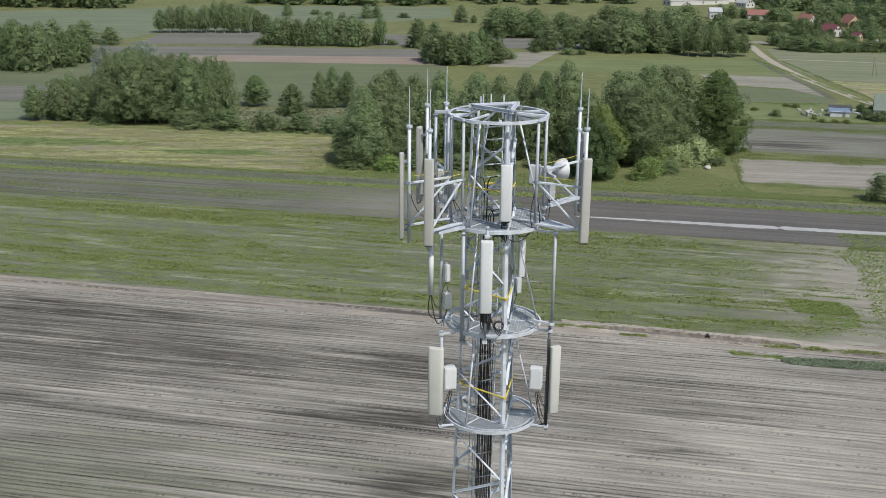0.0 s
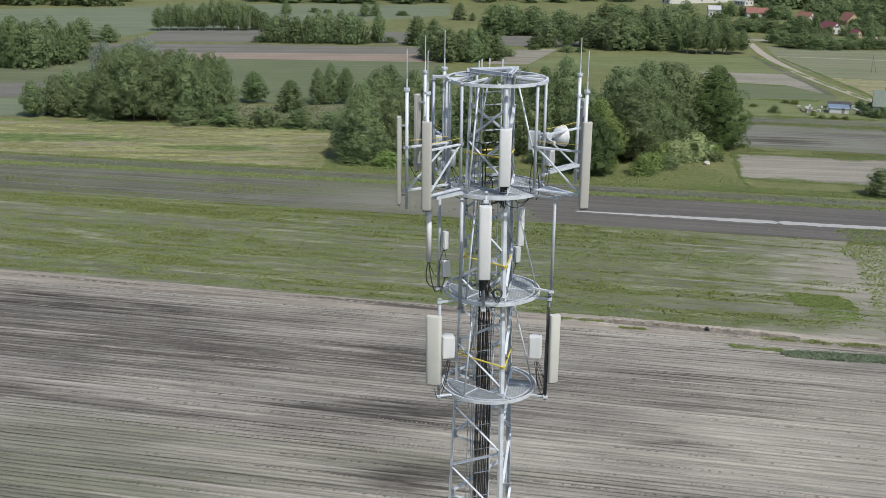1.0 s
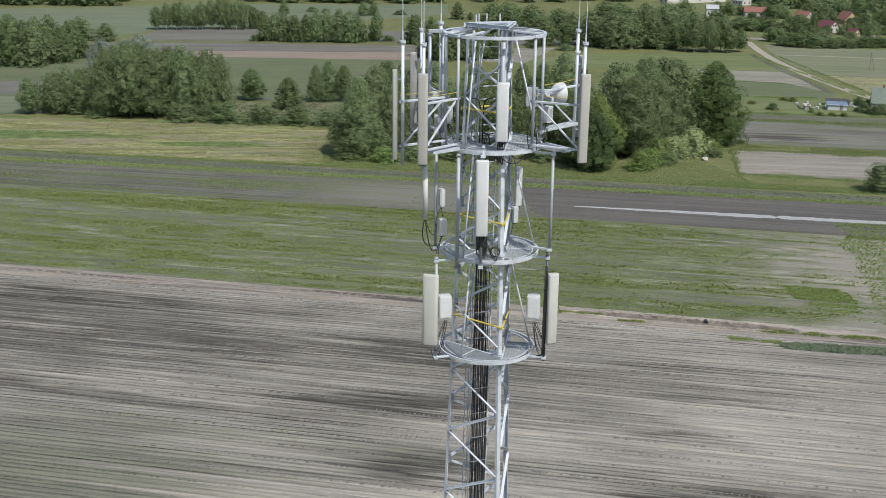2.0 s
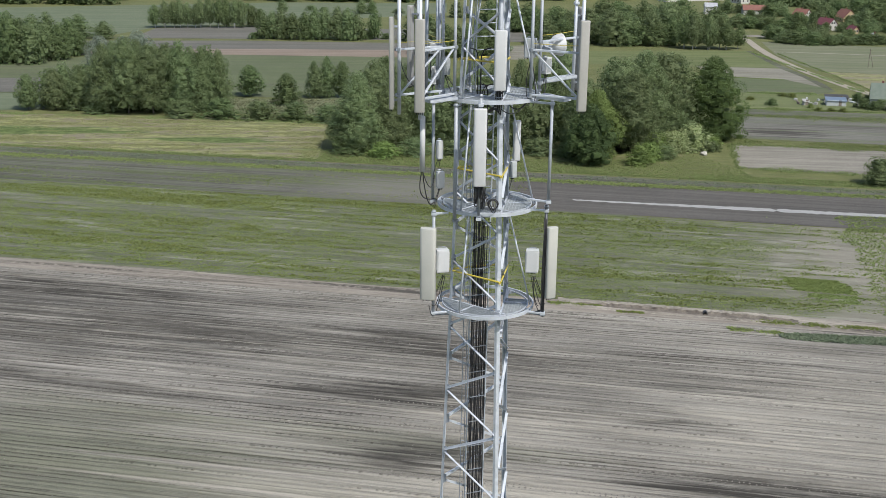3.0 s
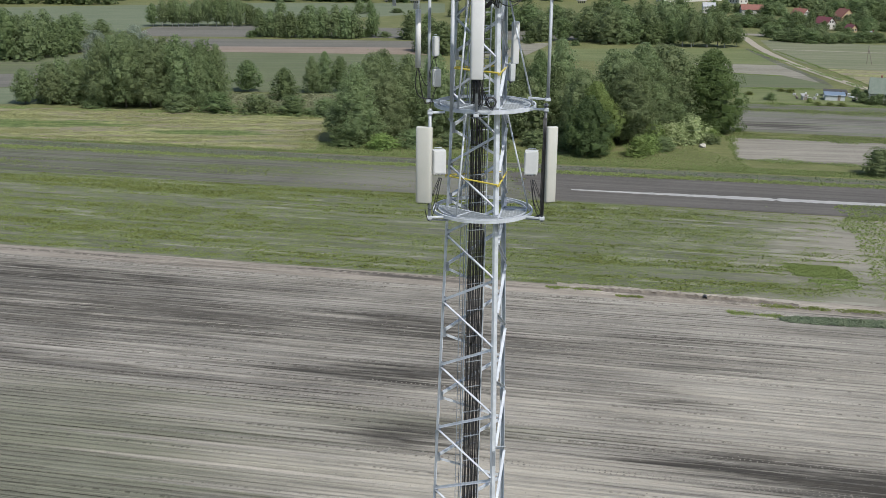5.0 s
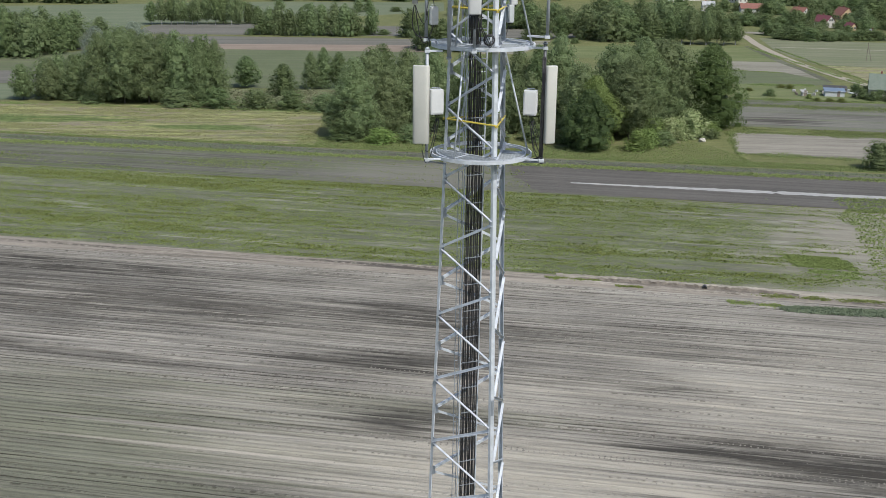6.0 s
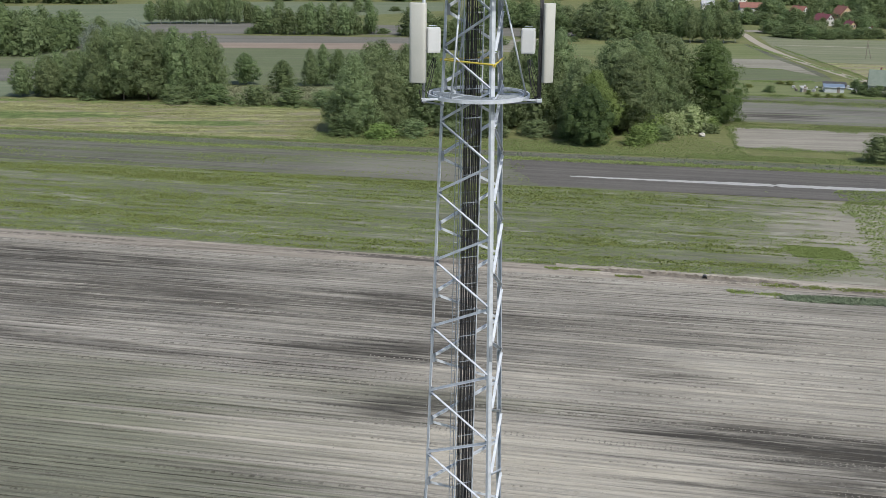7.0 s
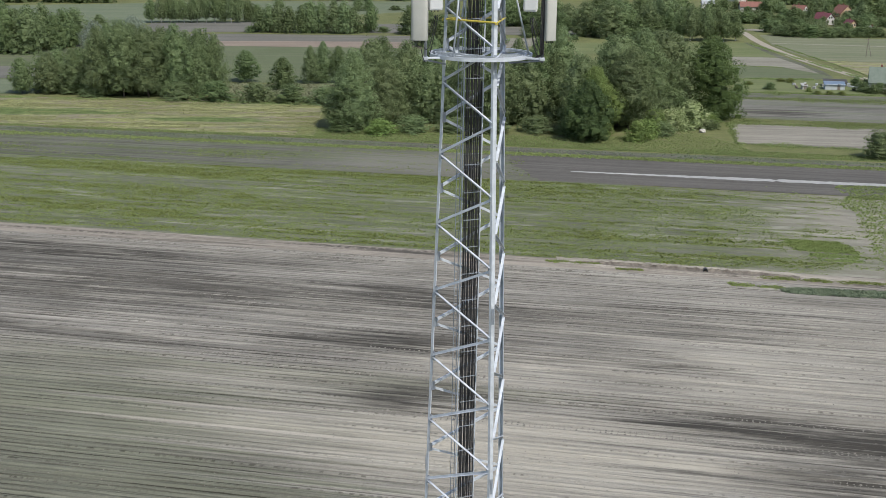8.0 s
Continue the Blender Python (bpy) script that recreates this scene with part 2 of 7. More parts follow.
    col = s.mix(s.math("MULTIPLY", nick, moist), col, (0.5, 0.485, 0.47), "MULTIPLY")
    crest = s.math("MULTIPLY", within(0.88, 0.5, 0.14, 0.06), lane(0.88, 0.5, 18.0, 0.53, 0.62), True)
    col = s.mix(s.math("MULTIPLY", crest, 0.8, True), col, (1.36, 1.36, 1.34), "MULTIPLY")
    # dotted marks of tyre lugs in some rows
    dots = s.node("ShaderNodeCombineXYZ")
    s.link(s.math("MULTIPLY", s.math("ADD", along, s.math("MULTIPLY", specks, 0.25)), 1.7), dots.inputs["X"])
    s.link(s.math("MULTIPLY", s.math("FLOOR", s.math("DIVIDE", across, 3.52)), 5.7), dots.inputs["Y"])
    lug = s.math("MULTIPLY", s.noise(dots.outputs[0], 1.0, 2, 0.5, 0.50, 0.64), within(3.52, 0.0, 0.075, 0.03), True)
    lug = s.math("MULTIPLY", lug, lane(3.52, 0.0, 30.0, 0.40, 0.50), True)
    col = s.mix(s.math("MULTIPLY", lug, 0.75, True), col, (0.30, 0.29, 0.28), "MULTIPLY")
    wet = s.math("MULTIPLY", marks["damp"], s.math("ADD", 0.36, s.math("ADD", s.math("MULTIPLY", s.math("SUBTRACT", 1.0, rows), 1.1), s.math("MULTIPLY", s.math("SUBTRACT", 0.3, fine_rows), 0.45))), True)
    col = s.mix(wet, col, (0.050, 0.047, 0.042))
    s.bump(s.math("ADD", specks, fine_rows), 0.7, 0.08)
    return s.done(col, 0.95, 0.0, 0.12)


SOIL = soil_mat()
PALE_SOIL = field_mat("pale_trodden_soil", (0.158, 0.141, 0.119), (0.325, 0.294, 0.254), (0.079, 0.071, 0.062), 0.9, 0.05, cover=(0.50, 0.64), spots=((-7, 136.6, 7, 0.9, 0.8), (4, 134.0, 10, 0.7, 0.5), (-40, 142, 14, 0.6, 0.45), (26, 130.6, 9, 0.6, 0.6)))


def crop_mat():
    """Patchy sprouting crop: soil with thin row lines, streaks of green cover, bare on one side."""
    s = Shade("sprouting_crop_field")
    v2 = s.coords((0.12, 1, 1), -ROW)
    v3 = s.coords((0.35, 1, 1), -ROW)
    w = s.coords()
    turned = s.node("ShaderNodeSeparateXYZ")
    s.link(s.coords((1, 1, 1), -ROW), turned.inputs[0])
    along = turned.outputs["X"]
    across = s.math("ADD", turned.outputs["Y"], s.math("MULTIPLY", s.noise(w, 0.7, 5, 0.7, 0.0, 1.0), 0.5))
    narrow = s.lane(along, across, 0.75, 0.0, 14.0, 0.32, 0.68)
    wide = s.lane(along, across, 1.5, 0.3, 40.0, 0.34, 0.66)
    lines = s.math("ADD", s.math("MULTIPLY", narrow, 0.5), s.math("MULTIPLY", wide, 0.5), True)
    thin = s.lane(along, across, 0.75, 0.5, 30.0, 0.52, 0.60)
    light = s.lane(along, across, 1.5, 0.8, 24.0, 0.55, 0.63)
    bands = s.math("ADD", s.math("MULTIPLY", s.lane(along, across, 1.5, 0.1, 50.0, 0.34, 0.62), 0.6), s.math("MULTIPLY", s.noise(w, 0.04, 4, 0.6, 0.34, 0.62), 0.45), True)
    tufts_near = s.noise(v3, 0.8, 6, 0.8, 0.44, 0.58)
    fine = s.noise(v2, 1.6, 5, 0.8, 0.42, 0.58)
    mottle = s.noise(w, 0.05, 4, 0.6, 0.35, 0.65)
    soil = s.mix(lines, (0.090, 0.092, 0.072), (0.198, 0.197, 0.164))
    soil = s.mix(s.math("MULTIPLY", light, 0.75, True), soil, (0.300, 0.296, 0.262))
    soil = s.mix(s.math("MULTIPLY", thin, 0.6, True), soil, (0.085, 0.085, 0.070))
    sep = s.node("ShaderNodeSeparateXYZ")
    s.link(w, sep.inputs[0])
    bare = s.node("ShaderNodeMapRange")
    bare.inputs["From Min"].default_value, bare.inputs["From Max"].default_value = 78.0, 46.0
    s.link(s.math("ADD", sep.outputs["X"], s.math("MULTIPLY", s.math("SUBTRACT", mottle, 0.5), 26.0)), bare.inputs["Value"])
    soil = s.mix(s.math("MULTIPLY", s.math("SUBTRACT", 1.0, bare.outputs["Result"]), 0.55, True), soil, s.mix(lines, (0.255, 0.235, 0.198), (0.365, 0.340, 0.292)))
    cover = s.math("ADD", s.math("MULTIPLY", bands, 0.60), s.math("MULTIPLY", tufts_near, 0.45))
    cover = s.math("ADD", cover, s.math("MULTIPLY", s.math("SUBTRACT", narrow, 0.5), 0.8))
    cover = s.math("MULTIPLY", cover, s.math("ADD", s.math("MULTIPLY", bare.outputs["Result"], 0.95), 0.03), True)
    leaf = s.mix(fine, (0.060, 0.082, 0.026), (0.122, 0.150, 0.052))
    col = s.mix(s.math("MULTIPLY", cover, 0.72, True), soil, leaf)
    s.bump(s.math("ADD", fine, tufts_near), 0.6, 0.08)
    return s.done(col, 0.92, 0.0, 0.15)


GREEN = crop_mat()
DARK_SOIL = field_mat("dark_moist_soil", (0.066, 0.063, 0.059), (0.125, 0.118, 0.110), None, 0.9, 0.015, ROW, coarse=0.5)
GREY_SOIL = field_mat("greyish_weedy_soil", (0.046, 0.046, 0.040), (0.151, 0.147, 0.129), (0.088, 0.108, 0.047), 1.1, 0.02, ROW, cover=(0.44, 0.60), coarse=0.5, spots=((-6, 204, 24, 14, 0.75, (0.165, 0.162, 0.142)),))


def meadow_mat():
    """Mown meadow: yellow-green stubble with pinkish dry swathes and greener strips."""
    s = Shade("yellowing_meadow")
    v1 = s.coords((0.13, 1, 1), -3)
    v2 = s.coords((0.5, 1, 1), -3)
    w = s.coords()
    lines = s.noise(v1, 0.30, 6, 0.8, 0.45, 0.55)
    swathe = s.noise(v1, 0.16, 6, 0.75, 0.45, 0.55)
    fine = s.noise(v2, 0.6, 6, 0.85, 0.45, 0.55)
    tone = s.math("ADD", s.math("MULTIPLY", lines, 0.7), s.math("SUBTRACT", s.math("MULTIPLY", fine, 0.9), 0.3), True)
    col = s.mix(tone, (0.118, 0.128, 0.060), (0.272, 0.282, 0.124))
    dry = s.math("MULTIPLY", swathe, s.noise(v2, 0.5, 6, 0.85, 0.38, 0.54), True)
    col = s.mix(s.math("MULTIPLY", dry, 0.9, True), col, (0.200, 0.172, 0.138))
    for x, y, long, wide, power in ((-112, 269, 32, 6.5, 1.0), (-61, 258, 20, 3.6, 1.0), (-62, 282, 24, 2.2, 0.4), (-40, 247, 14, 2.0, 0.5)):
        tex = s.node("ShaderNodeTexCoord")
        m = s.node("ShaderNodeMapping", vector_type="TEXTURE")
        m.inputs["Location"].default_value = (x, y, 0)
        m.inputs["Rotation"].default_value = (0, 0, radians(-2))
        m.inputs["Scale"].default_value = (long, wide, 1)
        s.link(tex.outputs["Object"], m.inputs[0])
        d = s.node("ShaderNodeVectorMath", operation="LENGTH")
        s.link(m.outputs[0], d.inputs[0])
        ring = s.node("ShaderNodeMapRange", interpolation_type="SMOOTHSTEP")
        ring.inputs["From Min"].default_value, ring.inputs["From Max"].default_value = 1.1, 0.7
        s.link(s.math("ADD", d.outputs["Value"], s.math("MULTIPLY", s.math("SUBTRACT", lines, 0.5), 0.4)), ring.inputs["Value"])
        col = s.mix(s.math("MULTIPLY", ring.outputs["Result"], power, True), col, s.mix(fine, (0.066, 0.094, 0.032), (0.128, 0.166, 0.060)))
    s.bump(fine, 0.6, 0.1)
    return s.done(col, 0.92, 0.0, 0.15)


MEADOW = meadow_mat()
GRASS = field_mat("rough_grass", (0.083, 0.094, 0.039), (0.176, 0.185, 0.079), (0.229, 0.199, 0.138), 0.6, 0.4, 0, cover=(0.55, 0.8), coarse=0.45)
FAR_GREEN = field_mat("far_green_crop", (0.080, 0.100, 0.054), (0.127, 0.144, 0.082), (0.095, 0.093, 0.073), 0.9, 0.03, 4, cover=(0.5, 0.66), coarse=0.22)
FAR_PALE = field_mat("far_pale_pasture", (0.092, 0.119, 0.074), (0.145, 0.165, 0.109), (0.163, 0.167, 0.124), 0.9, 0.05, 4, cover=(0.52, 0.7), coarse=0.22)
FAR_BRIGHT = field_mat("far_bright_green_crop", (0.088, 0.109, 0.045), (0.153, 0.173, 0.082), (0.155, 0.144, 0.102), 0.8, 0.05, 0, cover=(0.55, 0.7), coarse=0.22)
FAR_PLOUGH = field_mat("far_ploughed_soil", (0.095, 0.093, 0.083), (0.155, 0.151, 0.134), None, 1.0, 0.015, 2, coarse=0.22)
FAR_PINK = field_mat("far_reddish_soil", (0.167, 0.136, 0.110), (0.246, 0.202, 0.167), None, 1.0, 0.015, 2, coarse=0.22)
BLUE_FIELD = field_mat("bluish_cabbage_field", (0.107, 0.120, 0.074), (0.187, 0.190, 0.134), (0.127, 0.151, 0.077), 0.9, 0.04, -5, cover=(0.45, 0.65), coarse=0.22)
LAVENDER = field_mat("greyish_seedling_field", (0.141, 0.134, 0.110), (0.251, 0.239, 0.204), (0.119, 0.136, 0.070), 0.9, 0.03, -8, coarse=0.22)
GREY_FIELD = field_mat("grey_fallow_soil", (0.101, 0.100, 0.088), (0.179, 0.175, 0.155), (0.107, 0.129, 0.065), 1.0, 0.02, -8, cover=(0.52, 0.66), spots=((97, 275, 15, 7, 0.95), (118, 284, 24, 4, 0.5)), coarse=0.45)
BEIGE_FIELD = field_mat("beige_bare_soil", (0.147, 0.137, 0.116), (0.269, 0.254, 0.220), (0.105, 0.099, 0.082), 0.9, 0.02, -6, coarse=0.45)
TRACK = field_mat("sandy_track", (0.257, 0.234, 0.195), (0.359, 0.328, 0.281), None, 0.4, 0.3, 0)
CLOD = plain("dry_clods", (0.10, 0.094, 0.086), (0.24, 0.225, 0.20), 0.2, 0.95, 0.0, 0.3, 3.0)
DITCH = field_mat("crumbling_bank", (0.180, 0.162, 0.135), (0.387, 0.356, 0.310), (0.117, 0.104, 0.088), 0.9, 0.12, ROW, cover=(0.52, 0.66))
DITCH_FLOOR = plain("dark_ditch_soil", (0.075, 0.064, 0.053), (0.19, 0.168, 0.142), 0.9, 0.9, 0.0, 0.3, 4.0)
DARK_SHEET = plain("tarred_roof_sheet", (0.03, 0.03, 0.032), (0.08, 0.08, 0.082), 0.8, 0.7, 0.0, 0.1, 6.0)
FLEECE = plain("white_crop_fleece", (0.245, 0.245, 0.243), (0.335, 0.335, 0.33), 0.8, 0.7, 0.0, 0.3, 6.0)
REED = foliage("dry_reed", (0.135, 0.145, 0.078), (0.22, 0.225, 0.135), 0.3)


# ---- mesh helpers ----
def mesh_of(bm, name, material, smooth=False):
    me = bpy.data.meshes.new(name)
    bm.normal_update()
    bm.to_mesh(me)
    bm.free()
    if smooth:
        for p in me.polygons:
            p.use_smooth = len(p.vertices) <= 4
    me.materials.append(material)
    return me


def part(name, bm, material, parent, label="", smooth=False):
    ob = new(name, bm if isinstance(bm, bpy.types.Mesh) else mesh_of(bm, name, material, smooth))
    ob.parent = parent
    if label:
        ob["label"] = label
    return ob


def thing(name, label, category, group="", place=(0, 0, 0), turn=0.0, kind=""):
    ob = new(name)
    ob.empty_display_size = 0.2
    ob.location, ob.rotation_euler = place, (0, 0, radians(turn))
    return tagged(ob, label, category, group, kind)


def basis(axis, up=(0, 0, 1)):
    z = Vector(axis).normalized()
    u = Vector(up)
    if abs(z.dot(u.normalized())) > 0.98:
        u = Vector((0, 1, 0)) if abs(z.y) < 0.9 else Vector((1, 0, 0))
    x = u.cross(z).normalized()
    return x, z.cross(x).normalized(), z


def sweep(bm, profile, a, b, up=(0, 0, 1), caps=True):
    """Extrudes a closed profile of (x, y) pairs from a to b."""
    a, b = Vector(a), Vector(b)
    x, y, _ = basis(b - a, up)
    ends = [[bm.verts.new(p + x * u + y * v) for u, v in profile] for p in (a, b)]
    n = len(profile)
    for i in range(n):
        j = (i + 1) % n
        bm.faces.new((ends[0][i], ends[0][j], ends[1][j], ends[1][i]))
    if caps:
        bm.faces.new(ends[0][::-1])
        bm.faces.new(ends[1])


def circle(r, n=10):
    return [(r * math.cos(2 * math.pi * i / n), r * math.sin(2 * math.pi * i / n)) for i in range(n)]


def rect(w, h, bevel=0.0):
    w, h = w / 2, h / 2
    if not bevel:
        return [(-w, -h), (w, -h), (w, h), (-w, h)]
    c = bevel
    return [(-w + c, -h), (w - c, -h), (w, -h + c), (w, h - c), (w - c, h), (-w + c, h), (-w, h - c), (-w, -h + c)]


def angle(w, t=0.012):
    """An L section with its heel at the origin."""
    return [(0, 0), (w, 0), (w, t), (t, t), (t, w), (0, w)]


def tube(bm, a, b, r, n=10, up=(0, 0, 1)):
    sweep(bm, circle(r, n), a, b, up)


def bar(bm, a, b, w, h, up=(0, 0, 1), bevel=0.0):
    sweep(bm, rect(w, h, bevel), a, b, up)


def block(bm, centre, size, turn=0.0, bevel=0.0):
    """An upright box with bevelled edges."""
    made = bmesh.ops.create_cube(bm, size=1.0)["verts"]
    m = Matrix.Translation(centre) @ Matrix.Rotation(radians(turn), 4, "Z") @ Matrix.Diagonal((*size, 1))
    bmesh.ops.transform(bm, matrix=m, verts=made)
    if bevel:
        edges = list({e for v in made for e in v.link_edges})
        bmesh.ops.bevel(bm, geom=edges, offset=bevel, segments=2, affect="EDGES", profile=0.6)


def pipe(bm, points, r, n=6):
    """A bent tube through the points."""
    pts = [Vector(p) for p in points]
    rings = []
    side = None
    for i, p in enumerate(pts):
        d = (pts[min(i + 1, len(pts) - 1)] - pts[max(i - 1, 0)]).normalized()
        if side is None:
            side = basis(d)[0]
        side = (side - d * side.dot(d)).normalized()
        other = d.cross(side)
        rings.append([bm.verts.new(p + (side * math.cos(q) + other * math.sin(q)) * r) for q in (2 * math.pi * k / n for k in range(n))])
    for a, b in zip(rings, rings[1:]):
        for k in range(n):
            bm.faces.new((a[k], a[(k + 1) % n], b[(k + 1) % n], b[k]))
    bm.faces.new(rings[0][::-1])
    bm.faces.new(rings[-1])


def sag(a, b, drop, n=9, side=(0, 0, 0)):
    """Points of a slack cable between two places."""
    a, b, side = Vector(a), Vector(b), Vector(side)
    return [a.lerp(b, k / n) + (side - Vector((0, 0, drop))) * (4 * (k / n) * (1 - k / n)) for k in range(n + 1)]


def polar(az, r, z=0.0):
    return Vector((r * math.cos(radians(az)), r * math.sin(radians(az)), z))


# ---- ground and fields ----
def sheet(name, outline, z, material, label, category="field"):
    """A level piece of ground with its outline given in plan."""
    bm = bmesh.new()
    f = bm.faces.new([bm.verts.new((x, y, z)) for x, y in outline])
    if f.normal.z < 0:
        f.normal_flip()
    ob = new(name, mesh_of(bm, name, material))
    bpy_me = ob.data
    if bpy_me.polygons[0].normal.z < 0:
        bpy_me.flip_normals()
    return tagged(ob, label, category, kind="structure")


sheet("ground", [(-3500, -1500), (3500, -1500), (3500, 4500), (-3500, 4500)], 0.0, GRASS, "rough green grassland reaching to the horizon", "ground")


def band(name, near, far, slope_near, slope_far, x0, x1, z, material, label):
    """A strip of field between two straight lines y = c + slope * x."""
    return sheet(name, [(x0, near + slope_near * x0), (x1, near + slope_near * x1), (x1, far + slope_far * x1), (x0, far + slope_far * x0)], z, material, label)


def ploughed_field():
    """Bare soil with real furrows along the row heading."""
    c, s = math.cos(radians(ROW)), math.sin(radians(ROW))
    across = np.arange(-60, 129.5, 0.176)
    along = np.linspace(-190, 190, 115)
    rng = np.random.default_rng(5)
    row = np.floor(across / 0.88).astype(int)
    amp = 0.02 + 0.07 * rng.random(1000) ** 1.4
    ridge = np.cos(2 * math.pi * across / 0.88) * amp[row % 1000] + np.cos(2 * math.pi * across / 0.47 + 1) * 0.012 + rng.normal(0, 0.008, len(across))
    # some rows are deeper wheel lanes
    ridge -= np.where(rng.random(1000)[row % 1000] < 0.16, 0.07, 0)
    A, L = np.meshgrid(across, along, indexing="ij")
    Z = ridge[:, None] + rng.normal(0, 0.012, A.shape) + 0.27
    Z[0], Z[-1], Z[:, 0], Z[:, -1] = 0, 0, 0, 0
    X, Y = L * c - A * s, L * s + A * c
    n, m = A.shape
    verts = np.stack([X, Y, Z], -1).reshape(-1, 3)
    i = (np.arange(n - 1)[:, None] * m + np.arange(m - 1)).ravel()
    faces = np.stack([i, i + m, i + m + 1, i + 1], 1)
    me = bpy.data.meshes.new("ploughed_field")
    me.from_pydata(verts.tolist(), [], faces.tolist())
    if me.polygons[n * 3].normal.z < 0:
        me.flip_normals()
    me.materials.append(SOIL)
    # soil moisture by place: patches that stretch along the rows, with ragged ends
    slide = rng.normal(0, 1, 1000)[row % 1000]
    slide = (slide + 0.6 * rng.normal(0, 1, len(across)))[:, None]
    jitter = rng.normal(0, 0.05, A.shape)
    for label, patches in (("growth", ((-44, 74, 46, 20, 1.0), (-36, 60, 36, 14, 1.0), (-46, 88, 32, 10, 0.7), (-8, 83, 24, 5, 0.6), (-20, 58, 20, 8, 0.5))),
                           ("damp", ((-3, 113.5, 17, 6.5, 1.0), (5, 108, 14, 4.0, 0.6), (-8, 97, 15, 4.6, 1.0), (2, 92.5, 12, 2.6, 0.6), (-3, 79.5, 7.5, 5.5, 1.0), (34, 72, 13, 5.0, 0.95), (46, 67, 18, 6.5, 1.0), (38, 60, 14, 4.5, 0.8),
                                     (26, 123.6, 5, 0.7, 0.9), (-62, 137, 32, 6.0, 1.0), (-56, 130, 26, 4, 0.35), (-50, 100.5, 18, 2.6, 0.75), (-34, 96, 16, 1.6, 0.4), (-52, 120, 26, 3.2, 0.55), (33, 99.5, 11, 3.0, 0.55), (30, 106, 10, 2.5, 0.35),
                                     (30, 88.4, 3.5, 1.6, 0.7), (-24, 118, 22, 2.6, 0.4), (58, 112, 22, 3, 0.3), (-66, 108, 22, 3, 0.4), (-54, 122, 44, 15, 0.72), (-30, 112, 34, 9, 0.36), (6, 100, 26, 14, 0.16), (38, 104, 22, 7, 0.28))),
                           ("dry", ((46, 84, 40, 20, 0.5), (32, 91.5, 10, 3.4, 1.0), (9, 66, 30, 13, 1.0), (-15, 72, 20, 6, 0.7), (40, 82, 22, 5, 0.7), (58, 96, 30, 10, 0.45), (8, 88, 14, 7, 0.6), (60, 108, 30, 5, 0.35),
                                    (-20, 106, 12, 3, 0.35), (-10, 68, 20, 6, 0.6), (-22, 84, 18, 4, 0.4)))):
        value = np.zeros(A.shape)
        for x, y, long, wide, power in patches:
            d = np.hypot((L - (x * c + y * s) + slide * (1.5 + 0.16 * long)) / long, (A - (y * c - x * s)) / wide) + jitter
            k = np.clip((1.15 - d) / 0.8, 0, 1)
            value = np.maximum(value, power * k * k * (3 - 2 * k))
        me.attributes.new(label, "FLOAT", "POINT").data.foreach_set("value", value.ravel())
    return tagged(new("ploughed_field", me), "dry grey-brown ploughed field with furrows and damp patches", "field", kind="structure")


ploughed_field()
band("bare_headland", 131.6, 137.2, -0.2105, -0.2105, -190, 190, 0.24, PALE_SOIL, "pale trodden strip of bare soil beside the furrows")
band("crop_field", 137.2, 192.8, -0.2105, -0.20, -260, 260, 0.05, GREEN, "patchy green field of low sprouting crops in rows")
band("grey_field", 192.8, 218.2, -0.20, -0.178, -260, 40, 0.06, GREY_SOIL, "greyish weedy strip of ploughed soil")
_edge_rng = random.Random(12)
_edge = [(17.0 + 4.5 * (1 - k / 24) ** 2 + _edge_rng.uniform(-1.6, 1.6) * (1 - abs(k / 12 - 1) * 0.6), 189.2 + k * (214.8 - 189.2) / 24) for k in range(25)]
sheet("dark_field", [(260, 192.8 - 0.20 * 260), (260, 218.2 - 0.178 * 260)] + _edge[::-1], 0.065, DARK_SOIL, "dark moist freshly worked strip of soil")
band("weed_strip", 218.2, 227.0, -0.178, -0.183, -260, 260, 0.05, GREY_SOIL, "grey soil strip with rows of young plants")
sheet("meadow", [(-156, 296), (-88, 292), (-56, 290), (-31, 283), (-29, 236), (-54, 239), (-137, 254)], 0.07, MEADOW, "yellowing mown meadow beside the trees")
sheet("green_field", [(-230, 330), (-240, 377), (-143, 420), (-138, 426), (-83, 433), (3, 430), (2, 320), (-66, 329), (-126, 332)], 0.05, FAR_GREEN, "dull green crop field behind the trees")
sheet("brown_strip", [(-220, 328), (-230, 352), (-140, 364), (-125, 334)], 0.08, FAR_PLOUGH, "brownish strip of bare soil")
sheet("pasture", [(-200, 295), (-220, 328), (-124, 332), (-114, 301)], 0.05, FAR_PALE, "light green pasture strip")
sheet("reddish_strip", [(-160, 444), (-89, 452), (4, 455), (3, 430), (-83, 433), (-138, 426), (-156, 428)], 0.07, FAR_PINK, "reddish bare soil strip")
sheet("brown_field", [(-165, 476), (-92, 483), (4, 480), (4, 455), (-89, 452), (-160, 444)], 0.06, FAR_PLOUGH, "grey-brown ploughed field")
sheet("brown_field", [(-139, 495), (-138, 533), (-85, 544), (-4, 538), (-4, 492), (-78, 491), (-150, 488)], 0.06, FAR_PLOUGH, "grey-brown ploughed field behind a hedge")
sheet("pasture", [(-420, 511), (-372, 596), (-199, 654), (-98, 692), (9, 700), (8, 633), (-27, 603), (-87, 560), (-138, 538), (-155, 489), (-169, 510), (-230, 494)], 0.05, FAR_PALE, "pale green open pasture")
sheet("bright_field", [(32, 421), (55, 456), (123, 465), (138, 464), (136.5, 408), (114, 409), (51, 417)], 0.05, FAR_BRIGHT, "bright green crop field")
